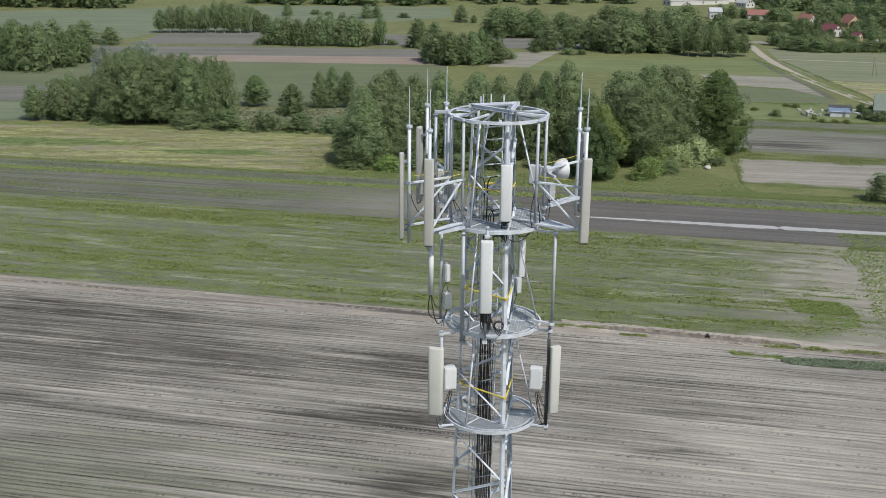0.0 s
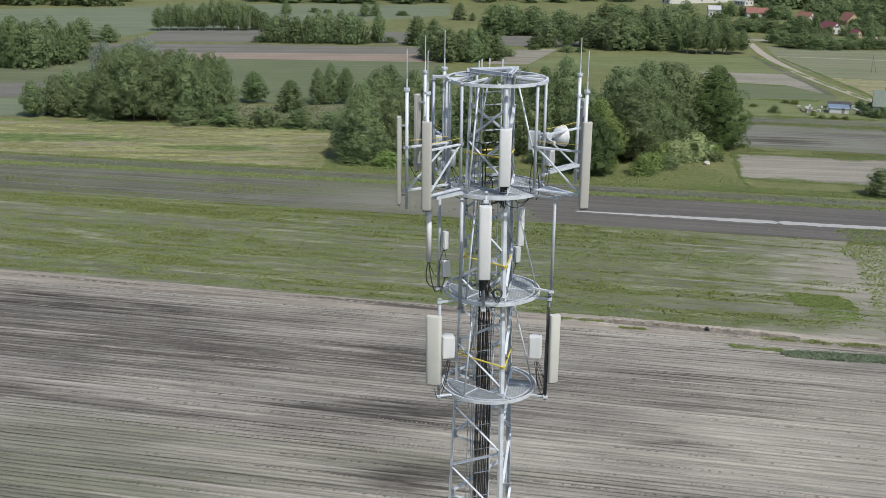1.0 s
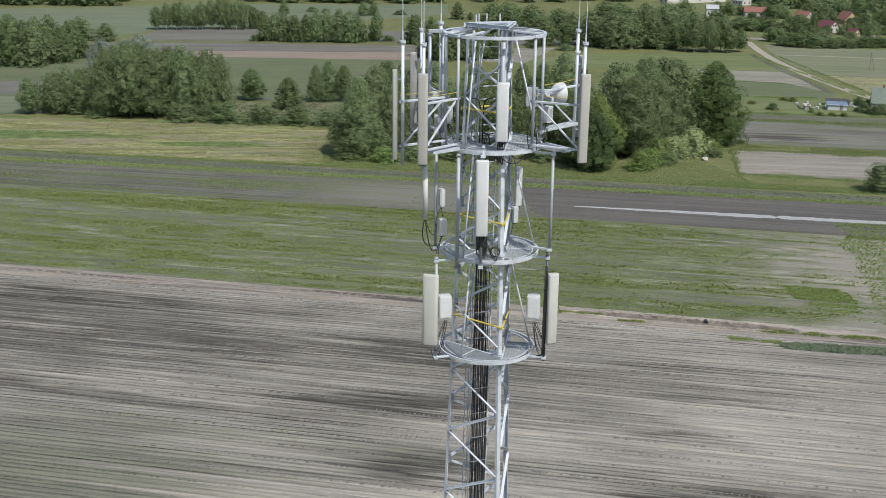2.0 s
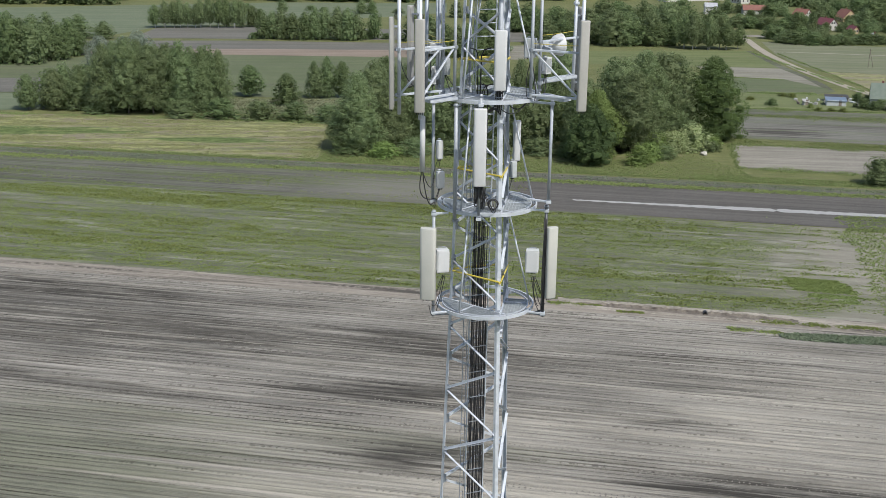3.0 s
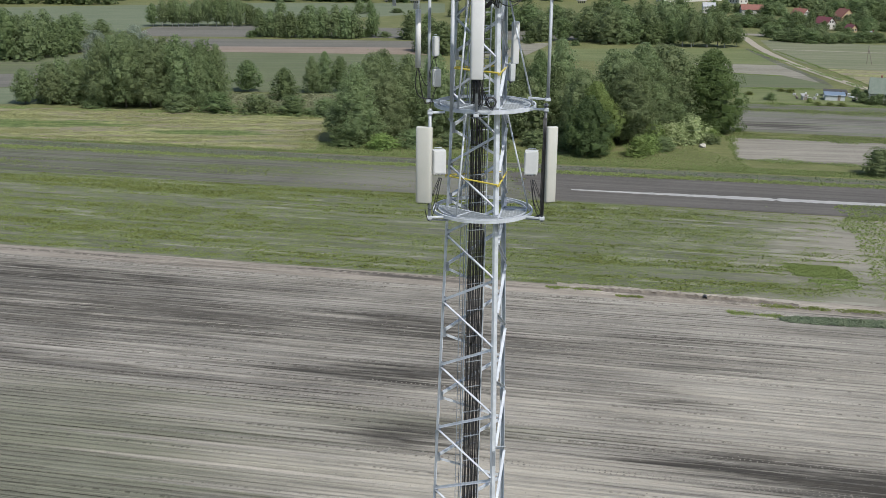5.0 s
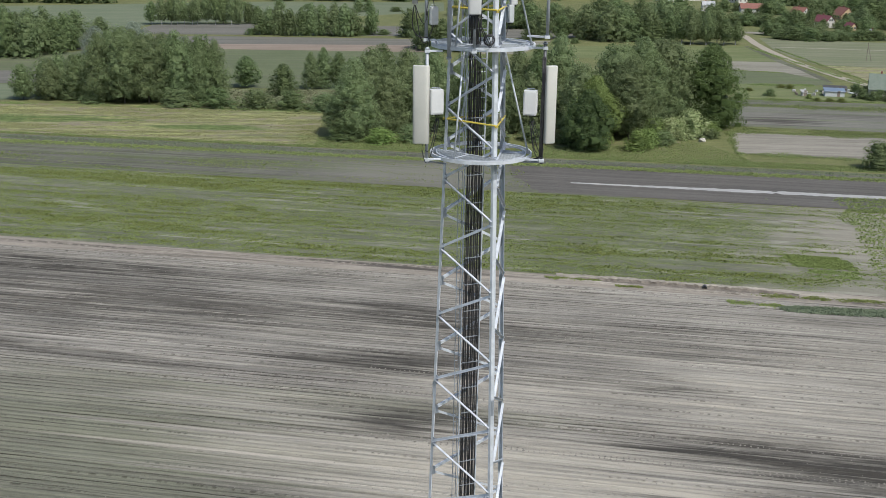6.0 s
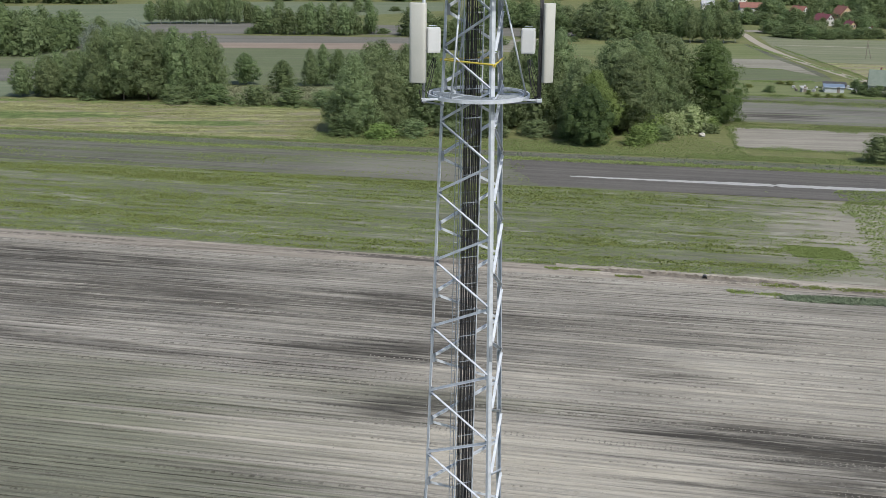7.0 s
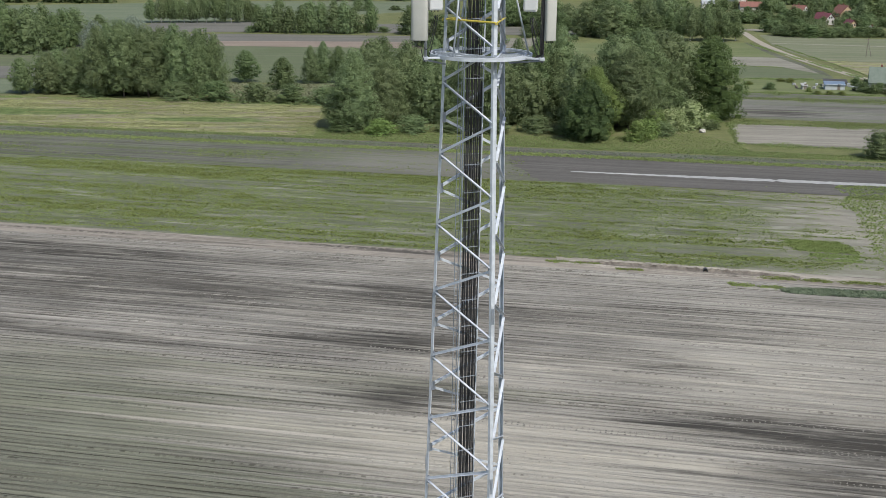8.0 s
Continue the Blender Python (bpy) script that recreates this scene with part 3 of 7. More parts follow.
sheet("damp_strip", [(138, 464), (140, 464), (140, 418), (140.5, 365), (138.5, 350), (137, 360), (138, 384), (136.5, 408)], 0.07, GREY_SOIL, "dark damp headland strip beside the track")
sheet("pale_field", [(104, 413), (116, 411), (136.5, 408), (138, 384), (137, 360), (130, 377), (113, 384), (104, 385)], 0.06, LAVENDER, "greyish field of small seedlings")
sheet("green_field", [(104, 385), (113, 384), (130, 377), (137, 360), (138.5, 350), (130, 345), (103, 347)], 0.05, FAR_GREEN, "dull green vegetable field")
sheet("lawn", [(103, 347), (130, 345), (137, 334), (141, 309), (160, 303), (95, 315)], 0.05, FAR_BRIGHT, "green lawn by the sheds")
sheet("weedy_strip", [(95, 315), (160, 303), (157, 292), (91, 303)], 0.055, GREY_SOIL, "greyish weedy strip above the fallow field")
sheet("grey_field", [(91, 303), (157, 292), (148, 254), (79, 268)], 0.06, GREY_FIELD, "grey fallow field with a damp spot")
sheet("beige_field", [(79, 259), (146, 246), (134, 217), (73, 230)], 0.06, BEIGE_FIELD, "beige bare soil field")
sheet("pale_soil", [(29, 473), (55, 479), (37, 427), (20, 427)], 0.06, LAVENDER, "pale bare soil patch")
sheet("brown_field", [(24, 534), (63, 526), (83, 510), (58, 486), (27, 491)], 0.06, FAR_PLOUGH, "grey-brown ploughed field")
sheet("green_field", [(148, 455), (150, 466), (155, 500), (210, 484), (330, 470), (250, 383), (174, 394), (150, 401), (147.5, 425)], 0.05, BLUE_FIELD, "bluish green field of young cabbages")
sheet("bare_strip", [(150, 523), (190, 512), (190, 520), (150, 533)], 0.06, BEIGE_FIELD, "narrow beige strip of bare soil beyond the track")
sheet("field_path", [(150, 462.6), (167, 459.8), (197, 452.6), (260, 438), (260, 437), (197, 451.4), (167, 458.4), (150, 461.2)], 0.09, TRACK, "thin pale path across the green field")
sheet("yellow_field", [(150, 400), (174, 393.5), (250, 382.5), (225, 334), (154, 345)], 0.06, MEADOW, "yellowish grass field beside the track")


def sandy_track():
    line = [(132, 526), (140, 524), (146, 521.5), (149.6, 517), (150.6, 510), (149.0, 496), (146.4, 476), (144.4, 450), (143.6, 424), (143.8, 400), (145.6, 374), (147.6, 353), (151, 336), (158, 297), (166, 240)]
    bm = bmesh.new()
    prev = None
    for i, p in enumerate(line):
        d = (Vector(line[min(i + 1, len(line) - 1)]) - Vector(line[max(i - 1, 0)])).normalized()
        side = Vector((-d.y, d.x)) * 1.9
        pair = [bm.verts.new((p[0] + k * side.x, p[1] + k * side.y, 0.1)) for k in (1, -1)]
        if prev:
            bm.faces.new((prev[1], pair[1], pair[0], prev[0]))
        prev = pair
    bmesh.ops.recalc_face_normals(bm, faces=bm.faces)
    ob = new("road", mesh_of(bm, "road", TRACK))
    if ob.data.polygons[0].normal.z < 0:
        ob.data.flip_normals()
    return tagged(ob, "winding pale sandy farm track", "road", kind="structure")


sandy_track()


def fleece_strip():
    """The ragged white crop cover along the dark field."""
    rng = random.Random(3)
    bm = bmesh.new()
    prev = None
    for k in range(160):
        x = 29 + k * 0.85
        y = 202.6 - 0.176 * x
        gap = 0.25 if 70.0 < x < 71.5 else 1.0
        w = (0.3 + 1.0 * min(1, k / 40)) * rng.uniform(0.85, 1.15) * gap
        row = [bm.verts.new((x, y - w + rng.uniform(-.15, .15), 0.1)), bm.verts.new((x, y, 0.22 + rng.uniform(-.03, .05))), bm.verts.new((x, y + w + rng.uniform(-.15, .15), 0.1))]
        if prev:
            for i in range(2):
                bm.faces.new((prev[i], row[i], row[i + 1], prev[i + 1]))
        prev = row
    ob = new("fleece_cover", mesh_of(bm, "fleece_cover", FLEECE))
    return tagged(ob, "long white ragged fleece sheet over a crop row", "crop cover")


fleece_strip()


# ---- the lattice tower ----
AZ = (-69.0, 171.0, 46.5)          # headings of the three legs
RING_Z = (47.43, 50.90, 54.47)     # the three platforms
CROWN_Z = 58.0
RING_R = 1.64
TOP = 58.1
STEP = 1.183                       # height between brace nodes


def leg_r(z):
    return 0.894 + 0.0319 * (56.4 - z)


def leg_at(i, z):
    return polar(AZ[i], leg_r(z), z) + Vector((-0.025, 0, 0))


def lattice_tower():
    tower = thing("lattice_tower", "tall three-legged galvanised steel lattice tower standing in the field", "tower")
    sections = [0.0, 9.8, 19.6, 32.9, 39.0, 47.2, TOP]
    for i in range(3):
        out = polar(AZ[i], 1)
        side = Vector((-out.y, out.x, 0))
        # a folded section: a flat web outwards and two flanges bent towards the faces
        w, f, t = 0.058, 0.09, 0.012
        inn = -out
        fl = (inn * 0.866 + side * 0.5).normalized()
        fr = (inn * 0.866 - side * 0.5).normalized()
        shape = [side * w + fl * f, side * w, -side * w, -side * w + fr * f,
                 -side * w + fr * f + side * t, -side * (w - t) + inn * t, side * (w - t) + inn * t, side * w + fl * f - side * t]
        for a, b in zip(sections, sections[1:]):
            bm = bmesh.new()
            rings = [[bm.verts.new(leg_at(i, z) + p) for p in shape] for z in (a, b)]
            n = len(shape)
            for k in range(n):
                bm.faces.new((rings[0][k], rings[1][k], rings[1][(k + 1) % n], rings[0][(k + 1) % n]))
            bm.faces.new(rings[0])
            bm.faces.new(rings[1][::-1])
            bmesh.ops.recalc_face_normals(bm, faces=bm.faces)
            leg = part("leg", bm, STEEL, tower)
            if a:
                bm = bmesh.new()
                c = leg_at(i, a) + out * 0.007
                bar(bm, c - Vector((0, 0, 0.28)), c + Vector((0, 0, 0.28)), 0.1, 0.014, out)
                for dz in (-0.22, -0.13, -0.04, 0.04, 0.13, 0.22):
                    for ds in (-0.028, 0.028):
                        p = c + side * ds + Vector((0, 0, dz))
                        tube(bm, p + out * 0.006, p + out * 0.028, 0.014, 6)
                part("splice_plate", bm, STEEL_OLD, leg)
    levels = [45.3 + STEP * k for k in range(-38, 11)]
    for k in range(len(levels) - 1):
        even = (k + 38) % 2 == 0
        low, high = levels[k], levels[k + 1]
        for a, b in ((0, 1), (1, 2), (2, 0)):
            s, e = (a, b) if even else (b, a)
            p, q = leg_at(s, low), leg_at(e, high)
            d = (q - p).normalized()
            mid = (p + q) / 2
            outward = Vector((mid.x, mid.y, 0)).normalized()
            p, q = p + d * 0.10 + outward * 0.012, q - d * 0.10 + outward * 0.012
            bm = bmesh.new()
            prof = [(u - 0.04, v) for u, v in angle(0.085, 0.010)]
            sweep(bm, prof, p, q, outward)
            bmesh.ops.recalc_face_normals(bm, faces=bm.faces)
            part("brace", bm, STEEL, tower)
            for node, sign in ((p, 1), (q, -1)):
                bm = bmesh.new()
                c = node + d * sign * 0.03
                x = outward.cross(Vector((0, 0, 1)))
                bar(bm, c - Vector((0, 0, 0.11)), c + Vector((0, 0, 0.11)), 0.012, 0.15, x)
                for dz in (-0.05, 0.05):
                    tube(bm, c + Vector((0, 0, dz)), c + Vector((0, 0, dz)) + outward * 0.03, 0.016, 6)
                part("gusset", bm, STEEL_OLD, tower)
    return tower


lattice_tower()


def foundation():
    ob = thing("foundation_block", "grey concrete footing under the tower legs", "foundation")
    for i in range(3):
        bm = bmesh.new()
        c = leg_at(i, 0)
        block(bm, (c.x, c.y, 0.02), (1.1, 1.1, 0.6), AZ[i], 0.03)
        part("footing", bm, CONCRETE, ob)


foundation()

FACE = polar(111.0, 1)              # heading of the back face, which carries the cables
ALONG = Vector((math.cos(radians(21.0)), math.sin(radians(21.0)), 0))


def back_face(z, s=0.0, out=0.0):
    return FACE * (leg_r(z) * 0.5 * 0.86 + out) + ALONG * s + Vector((0, 0, z))


def cable_ladder():
    ob = thing("cable_ladder", "galvanised steel cable ladder running up inside the tower", "ladder")
    for s in (-0.34, 0.34):
        bm = bmesh.new()
        bar(bm, back_face(0.3, s), back_face(57.6, s), 0.035, 0.05, FACE, 0.004)
        part("rail", bm, STEEL, ob)
    bm = bmesh.new()
    bar(bm, -ALONG * 0.34, ALONG * 0.34, 0.03, 0.03, (0, 0, 1))
    rung = mesh_of(bm, "rung", STEEL)
    z = 18.0
    while z < 57.5:
        r = part("rung", rung, STEEL, ob)
        r.location = back_face(z)
        z += 0.42


cable_ladder()


def climbing_ladder():
    ob = thing("climbing_ladder", "narrow steel climbing ladder beside the cable ladder", "ladder")
    for s in (-0.60, -0.47):
        bm = bmesh.new()
        bar(bm, back_face(0.3, s, -0.12), back_face(57.4, s, -0.12), 0.014, 0.03, FACE)
        part("rail", bm, STEEL_OLD, ob)
    bm = bmesh.new()
    tube(bm, -ALONG * 0.065, ALONG * 0.065, 0.009, 6)
    rung = mesh_of(bm, "rung", STEEL_OLD)
    z = 18.0
    while z < 57.3:
        r = part("rung", rung, STEEL, ob)
        r.location = back_face(z, -0.535, -0.12)
        z += 0.29


climbing_ladder()


def feeder_cables():
    """Black feeder cables clipped to the ladder, ending at different heights."""
    rng = random.Random(11)
    tops = [56.6, 54.2, 54.3, 56.0, 54.9, 53.9, 54.5, 51.6, 50.6, 55.0, 50.4, 47.6, 50.2, 47.4]
    for k, top in enumerate(tops):
        s = (-0.28, -0.25, -0.205, -0.18, -0.12, -0.09, -0.05, 0.0, 0.03, 0.08, 0.135, 0.16, 0.22, 0.265)[k]
        bm = bmesh.new()
        pts = []
        z = 0.4
        while z < top:
            pts.append(back_face(z, s + rng.uniform(-0.011, 0.011), -0.055 - 0.012 * (k % 3) + rng.uniform(-0.008, 0.008)))
            z += 1.15
        bend = pts[-1]
        way = polar(rng.uniform(-170, 0), 1)
        pts += [bend + way * 0.12 + Vector((0, 0, 0.22)), bend + way * 0.42 + Vector((0, 0, 0.30))]
        pipe(bm, pts, 0.015 + 0.006 * (k % 2), 6)
        ob = new("feeder_cable", mesh_of(bm, "feeder_cable", BLACK_RUBBER, True))
        tagged(ob, "black feeder cable clipped to the cable ladder", "cable", "feeder cables on the ladder")
    clamp = bmesh.new()
    bar(clamp, -ALONG * 0.3 - FACE * 0.1, ALONG * 0.3 - FACE * 0.1, 0.03, 0.018, (0, 0, 1))
    for k in range(7):
        block(clamp, -FACE * 0.085 + ALONG * (-0.27 + 0.09 * k), (0.035, 0.05, 0.03), 21)
    me = mesh_of(clamp, "cable_clamp", STEEL_OLD)
    z = 19.0
    while z < 54:
        ob = new("cable_clamp", me)
        ob.location = back_face(z)
        tagged(ob, "black clamp bar holding the feeder cables", "clamp", "clamps on the cable ladder")
        z += 0.95


feeder_cables()


def annulus(bm, r, z, w, h, n=64, a0=0.0, a1=360.0):
    """A curved flat bar on edge round the axis."""
    full = a1 - a0 > 359.9
    steps = n if full else max(6, int(n * (a1 - a0) / 360))
    rings = []
    for k in range(steps if full else steps + 1):
        az = a0 + (a1 - a0) * k / steps
        rings.append([bm.verts.new(polar(az, r + u, z + v)) for u, v in ((-w, -h), (0, -h), (0, 0), (-w, 0))])
    pairs = list(zip(rings, rings[1:])) + ([(rings[-1], rings[0])] if full else [])
    for a, b in pairs:
        for k in range(4):
            bm.faces.new((a[k], a[(k + 1) % 4], b[(k + 1) % 4], b[k]))
    if not full:
        bm.faces.new(rings[0][::-1])
        bm.faces.new(rings[-1])
    bmesh.ops.recalc_face_normals(bm, faces=bm.faces)


def grating(bm, z, heading, inner, radius, pitch=0.052, cross=0.10, stop=9.0, deep=0.026):
    """Bars of an open steel grid that fills a circle segment outside a tower face."""
    n = polar(heading, 1)
    s = Vector((-n.y, n.x, 0))
    half = math.sqrt(max(radius**2 - inner**2, 0.01))
    u = -half + pitch
    while u < min(half - 0.02, stop):
        far = math.sqrt(radius**2 - u * u)
        if far - inner > 0.03:
            bar(bm, n * inner + s * u + Vector((0, 0, z)), n * far + s * u + Vector((0, 0, z)), 0.009, 0.034, (0, 0, 1))
        u += pitch
    d = inner + 0.02
    while d < radius - 0.03:
        wide = math.sqrt(radius**2 - d * d)
        bar(bm, n * d - s * wide + Vector((0, 0, z + 0.004)), n * d + s * min(wide, stop) + Vector((0, 0, z + 0.004)), 0.008, deep, (0, 0, 1))
        d += cross


def platform(k):
    z = RING_Z[k]
    ob = thing("platform", "round steel working platform with open grating round the tower", "platform", "platforms on the tower")
    bm = bmesh.new()
    annulus(bm, RING_R, z, 0.045, 0.11)
    part("rim", bm, STEEL, ob)
    for heading in (-129.0, -9.0, 111.0):
        inner = leg_r(z) * 0.5 + 0.03
        if heading < 100:
            bm = bmesh.new()
            reach = RING_R - 0.20
            if heading < -100:
                grating(bm, z - 0.03, heading, inner, reach, 0.11, 0.042, deep=0.045)
            else:
                grating(bm, z - 0.03, heading, inner, reach, stop=0.28 if k == 0 else 9.0)
            deck = part("grating", bm, GRATE, ob, "open steel grating panel")
            open_to = math.degrees(math.acos(inner / reach)) - 2
            bm = bmesh.new()
            annulus(bm, reach + 0.02, z - 0.01, 0.03, 0.05, 64, heading - open_to, heading + open_to)
            part("edge_bar", bm, STEEL, deck)
            bm = bmesh.new()
            side = Vector((-polar(heading, 1).y, polar(heading, 1).x, 0))
            long = math.sqrt(reach**2 - inner**2) - 0.03
            bar(bm, polar(heading, inner + 0.02, z - 0.02) - side * long, polar(heading, inner + 0.02, z - 0.02) + side * long, 0.05, 0.04)
            part("edge_bar", bm, STEEL, deck)
            bm = bmesh.new()
            bar(bm, polar(heading, inner, z - 0.015), polar(heading, reach, z - 0.015), 0.05, 0.03)
            part("edge_bar", bm, STEEL, deck)
        n = polar(heading, 1)
        s = Vector((-n.y, n.x, 0))
        half = math.sqrt(RING_R**2 - inner**2) - 0.04
        bm = bmesh.new()
        sweep(bm, angle(0.09), n * inner - s * half + Vector((0, 0, z - 0.11)), n * inner + s * half + Vector((0, 0, z - 0.11)), n)
        bmesh.ops.recalc_face_normals(bm, faces=bm.faces)
        part("beam", bm, STEEL_OLD, ob)
        for u in (-0.45, 0.45):
            bm = bmesh.new()
            far = math.sqrt(RING_R**2 - u * u) - 0.05
            bar(bm, n * inner + s * u + Vector((0, 0, z - 0.075)), n * far + s * u + Vector((0, 0, z - 0.075)), 0.07, 0.045, s)
            part("joist", bm, STEEL_OLD, ob)
    for az, az_top, r_top in ((-126.0, -132.0, 0.93), (-14.0, -6.0, 0.68), (118.0, 112.0, 0.7)):
        bm = bmesh.new()
        tube(bm, polar(az, RING_R - 0.1, z), polar(az_top, r_top, z + 3.3), 0.03, 8)
        part("stay_rod", bm, STEEL, ob, "slanted steel stay rod", True)


for k in range(3):
    platform(k)


def guard_bars(z):
    ob = thing("guard_rail", "yellow painted steel safety bars between the tower legs", "railing", "yellow safety rails")
    for a, b in ((0, 1), (0, 2), (1, 2)):
        p, q = leg_at(a, z), leg_at(b, z)
        d = (q - p).normalized()
        mid = ((p + q) / 2)
        o = Vector((mid.x, mid.y, 0)).normalized() * 0.06
        bm = bmesh.new()
        tube(bm, p + o - d * 0.05, q + o - d * 0.12, 0.030, 8)
        tube(bm, p + o - d * 0.05, p + o - d * 0.05 + Vector((0, 0, -0.07)), 0.02, 6)
        part("bar", bm, YELLOW, ob)


for z in (48.46, 51.98, 55.54):
    guard_bars(z)


def crown():
    ob = thing("crown_ring", "galvanised steel top ring frame with inner beams on the tower", "ring frame")
    z = CROWN_Z
    bm = bmesh.new()
    annulus(bm, RING_R, z, 0.09, 0.02)
    annulus(bm, RING_R, z - 0.02, 0.012, 0.075)
    part("rim", bm, STEEL, ob)
    # inner triangle of deep channels, raised above the ring, with its corners past the legs
    for i in range(3):
        a, b = polar(AZ[i], 0.93, z + 0.20), polar(AZ[(i + 1) % 3], 0.93, z + 0.20)
        d = (b - a).normalized()
        bm = bmesh.new()
        prof = [(-0.06, -0.04), (0.06, -0.04), (0.06, 0.04), (0.048, 0.04), (0.048, -0.028), (-0.048, -0.028), (-0.048, 0.04), (-0.06, 0.04)]
        out = Vector(((a + b) / 2).xy.to_3d()).normalized()
        sweep(bm, prof, a - d * 0.07, b + d * 0.07, out)
        bmesh.ops.recalc_face_normals(bm, faces=bm.faces)
        part("inner_beam", bm, STEEL, ob)
        bm = bmesh.new()
        bar(bm, leg_at(i, z - 0.4), polar(AZ[i], leg_r(z), z + 0.2), 0.11, 0.11, out, 0.015)
        part("leg_cap", bm, STEEL_OLD, ob)
        for az in (AZ[i] - 22, AZ[i] + 22):
            bm = bmesh.new()
            sweep(bm, [(u - 0.04, v - 0.06) for u, v in angle(0.10)], polar(az * 1.0, 0.9, z - 0.02), polar(az, RING_R - 0.02, z - 0.02), (0, 0, 1))
            bmesh.ops.recalc_face_normals(bm, faces=bm.faces)
            part("spoke", bm, STEEL, ob)
        m = polar(AZ[i] + 60, 0.55, z + 0.02)
        bm = bmesh.new()
        bar(bm, m, polar(AZ[i] + 60, RING_R - 0.03, z - 0.04), 0.08, 0.07, (0, 0, 1), 0.006)
        part("spoke", bm, STEEL, ob)
        for u in (0.32, 0.68):
            bm = bmesh.new()
            p = a.lerp(b, u) + Vector((0, 0, -0.06))
            q = polar(AZ[i] + (42 if u < 0.5 else 78), RING_R - 0.04, z - 0.03)
            bar(bm, p, q, 0.06, 0.05, (0, 0, 1), 0.005)
            part("spoke", bm, STEEL_OLD, ob)
    # a second, smaller triangle inside, tied to the outer one by short cross channels
    for i in range(3):
        a, b = polar(AZ[i], 0.62, z + 0.19), polar(AZ[(i + 1) % 3], 0.62, z + 0.19)
        bm = bmesh.new()
        bar(bm, a, b, 0.07, 0.06, (0, 0, 1), 0.005)
        part("inner_beam", bm, STEEL_OLD, ob)
        for u in (0.06, 0.5, 0.94):
            p = a.lerp(b, u)
            q = polar(AZ[i], 0.93, z + 0.19).lerp(polar(AZ[(i + 1) % 3], 0.93, z + 0.19), u)
            bm = bmesh.new()
            bar(bm, p, q, 0.05, 0.05, (0, 0, 1), 0.004)
            part("inner_beam", bm, STEEL, ob)
        for az in (AZ[i] - 16, AZ[i] + 16):
            bm = bmesh.new()
            bar(bm, polar(az, 0.86, z - 0.03), polar(az, 0.86, z + 0.19), 0.06, 0.05, (1, 0, 0))
            part("upright", bm, STEEL_OLD, ob)
    bm = bmesh.new()
    bar(bm, (-1.55, 0.32, z - 0.05), (-2.08, 0.32, z - 0.05), 0.13, 0.10, (0, 0, 1), 0.01)
    part("side_arm", bm, STEEL_POST, ob)
    # the cable bridge on top, with short uprights
    bm = bmesh.new()
    for s in (-0.34, 0.34):
        bar(bm, back_face(z + 0.16, s, 0.0), back_face(z + 0.16, s, 0.55), 0.05, 0.04)
    for k in range(5):
        bar(bm, back_face(z + 0.16, -0.34, 0.12 * k), back_face(z + 0.16, 0.34, 0.12 * k), 0.03, 0.03)
    part("cable_bridge", bm, STEEL, ob)
    for s, o in ((-0.45, 0.1), (-0.22, 0.42), (0.1, 0.52), (0.42, 0.2)):
        bm = bmesh.new()
        tube(bm, back_face(z + 0.0, s, o), back_face(z + 0.48, s, o), 0.025, 8)
        part("upright", bm, STEEL, ob)


crown()


# ---- masts, brackets and aerials ----
def whip_mast(x, y, z0, z1, tip, collar=True, r=0.055):
    """A tubular mast with flanged joints and a thin lightning rod on top."""
    ob = thing("aerial_mast", "white steel tube mast with a thin lightning rod on top", "mast", "masts on the tower", (x, y, z0))
    h = z1 - z0
    bm = bmesh.new()
    tube(bm, (0, 0, 0), (0, 0, h), r, 14)
    part("pole", bm, STEEL, ob, smooth=True)
    for zz in ([h - 0.02] + ([h - 0.72] if collar else [])):
        bm = bmesh.new()
        tube(bm, (0, 0, zz - 0.03), (0, 0, zz + 0.03), r * 1.75, 14)
        for k in range(6):
            p = polar(60 * k, r * 1.45, zz)
            tube(bm, p + Vector((0, 0, -0.06)), p + Vector((0, 0, 0.06)), 0.012, 6)
        part("flange", bm, STEEL, ob)
    bm = bmesh.new()
    tube(bm, (0, 0, h), (0, 0, h + 0.3), 0.024, 8)
    tube(bm, (0, 0, h + 0.3), (0, 0, tip - z0), 0.014, 6)
    part("lightning_rod", bm, STEEL, ob)
    return ob


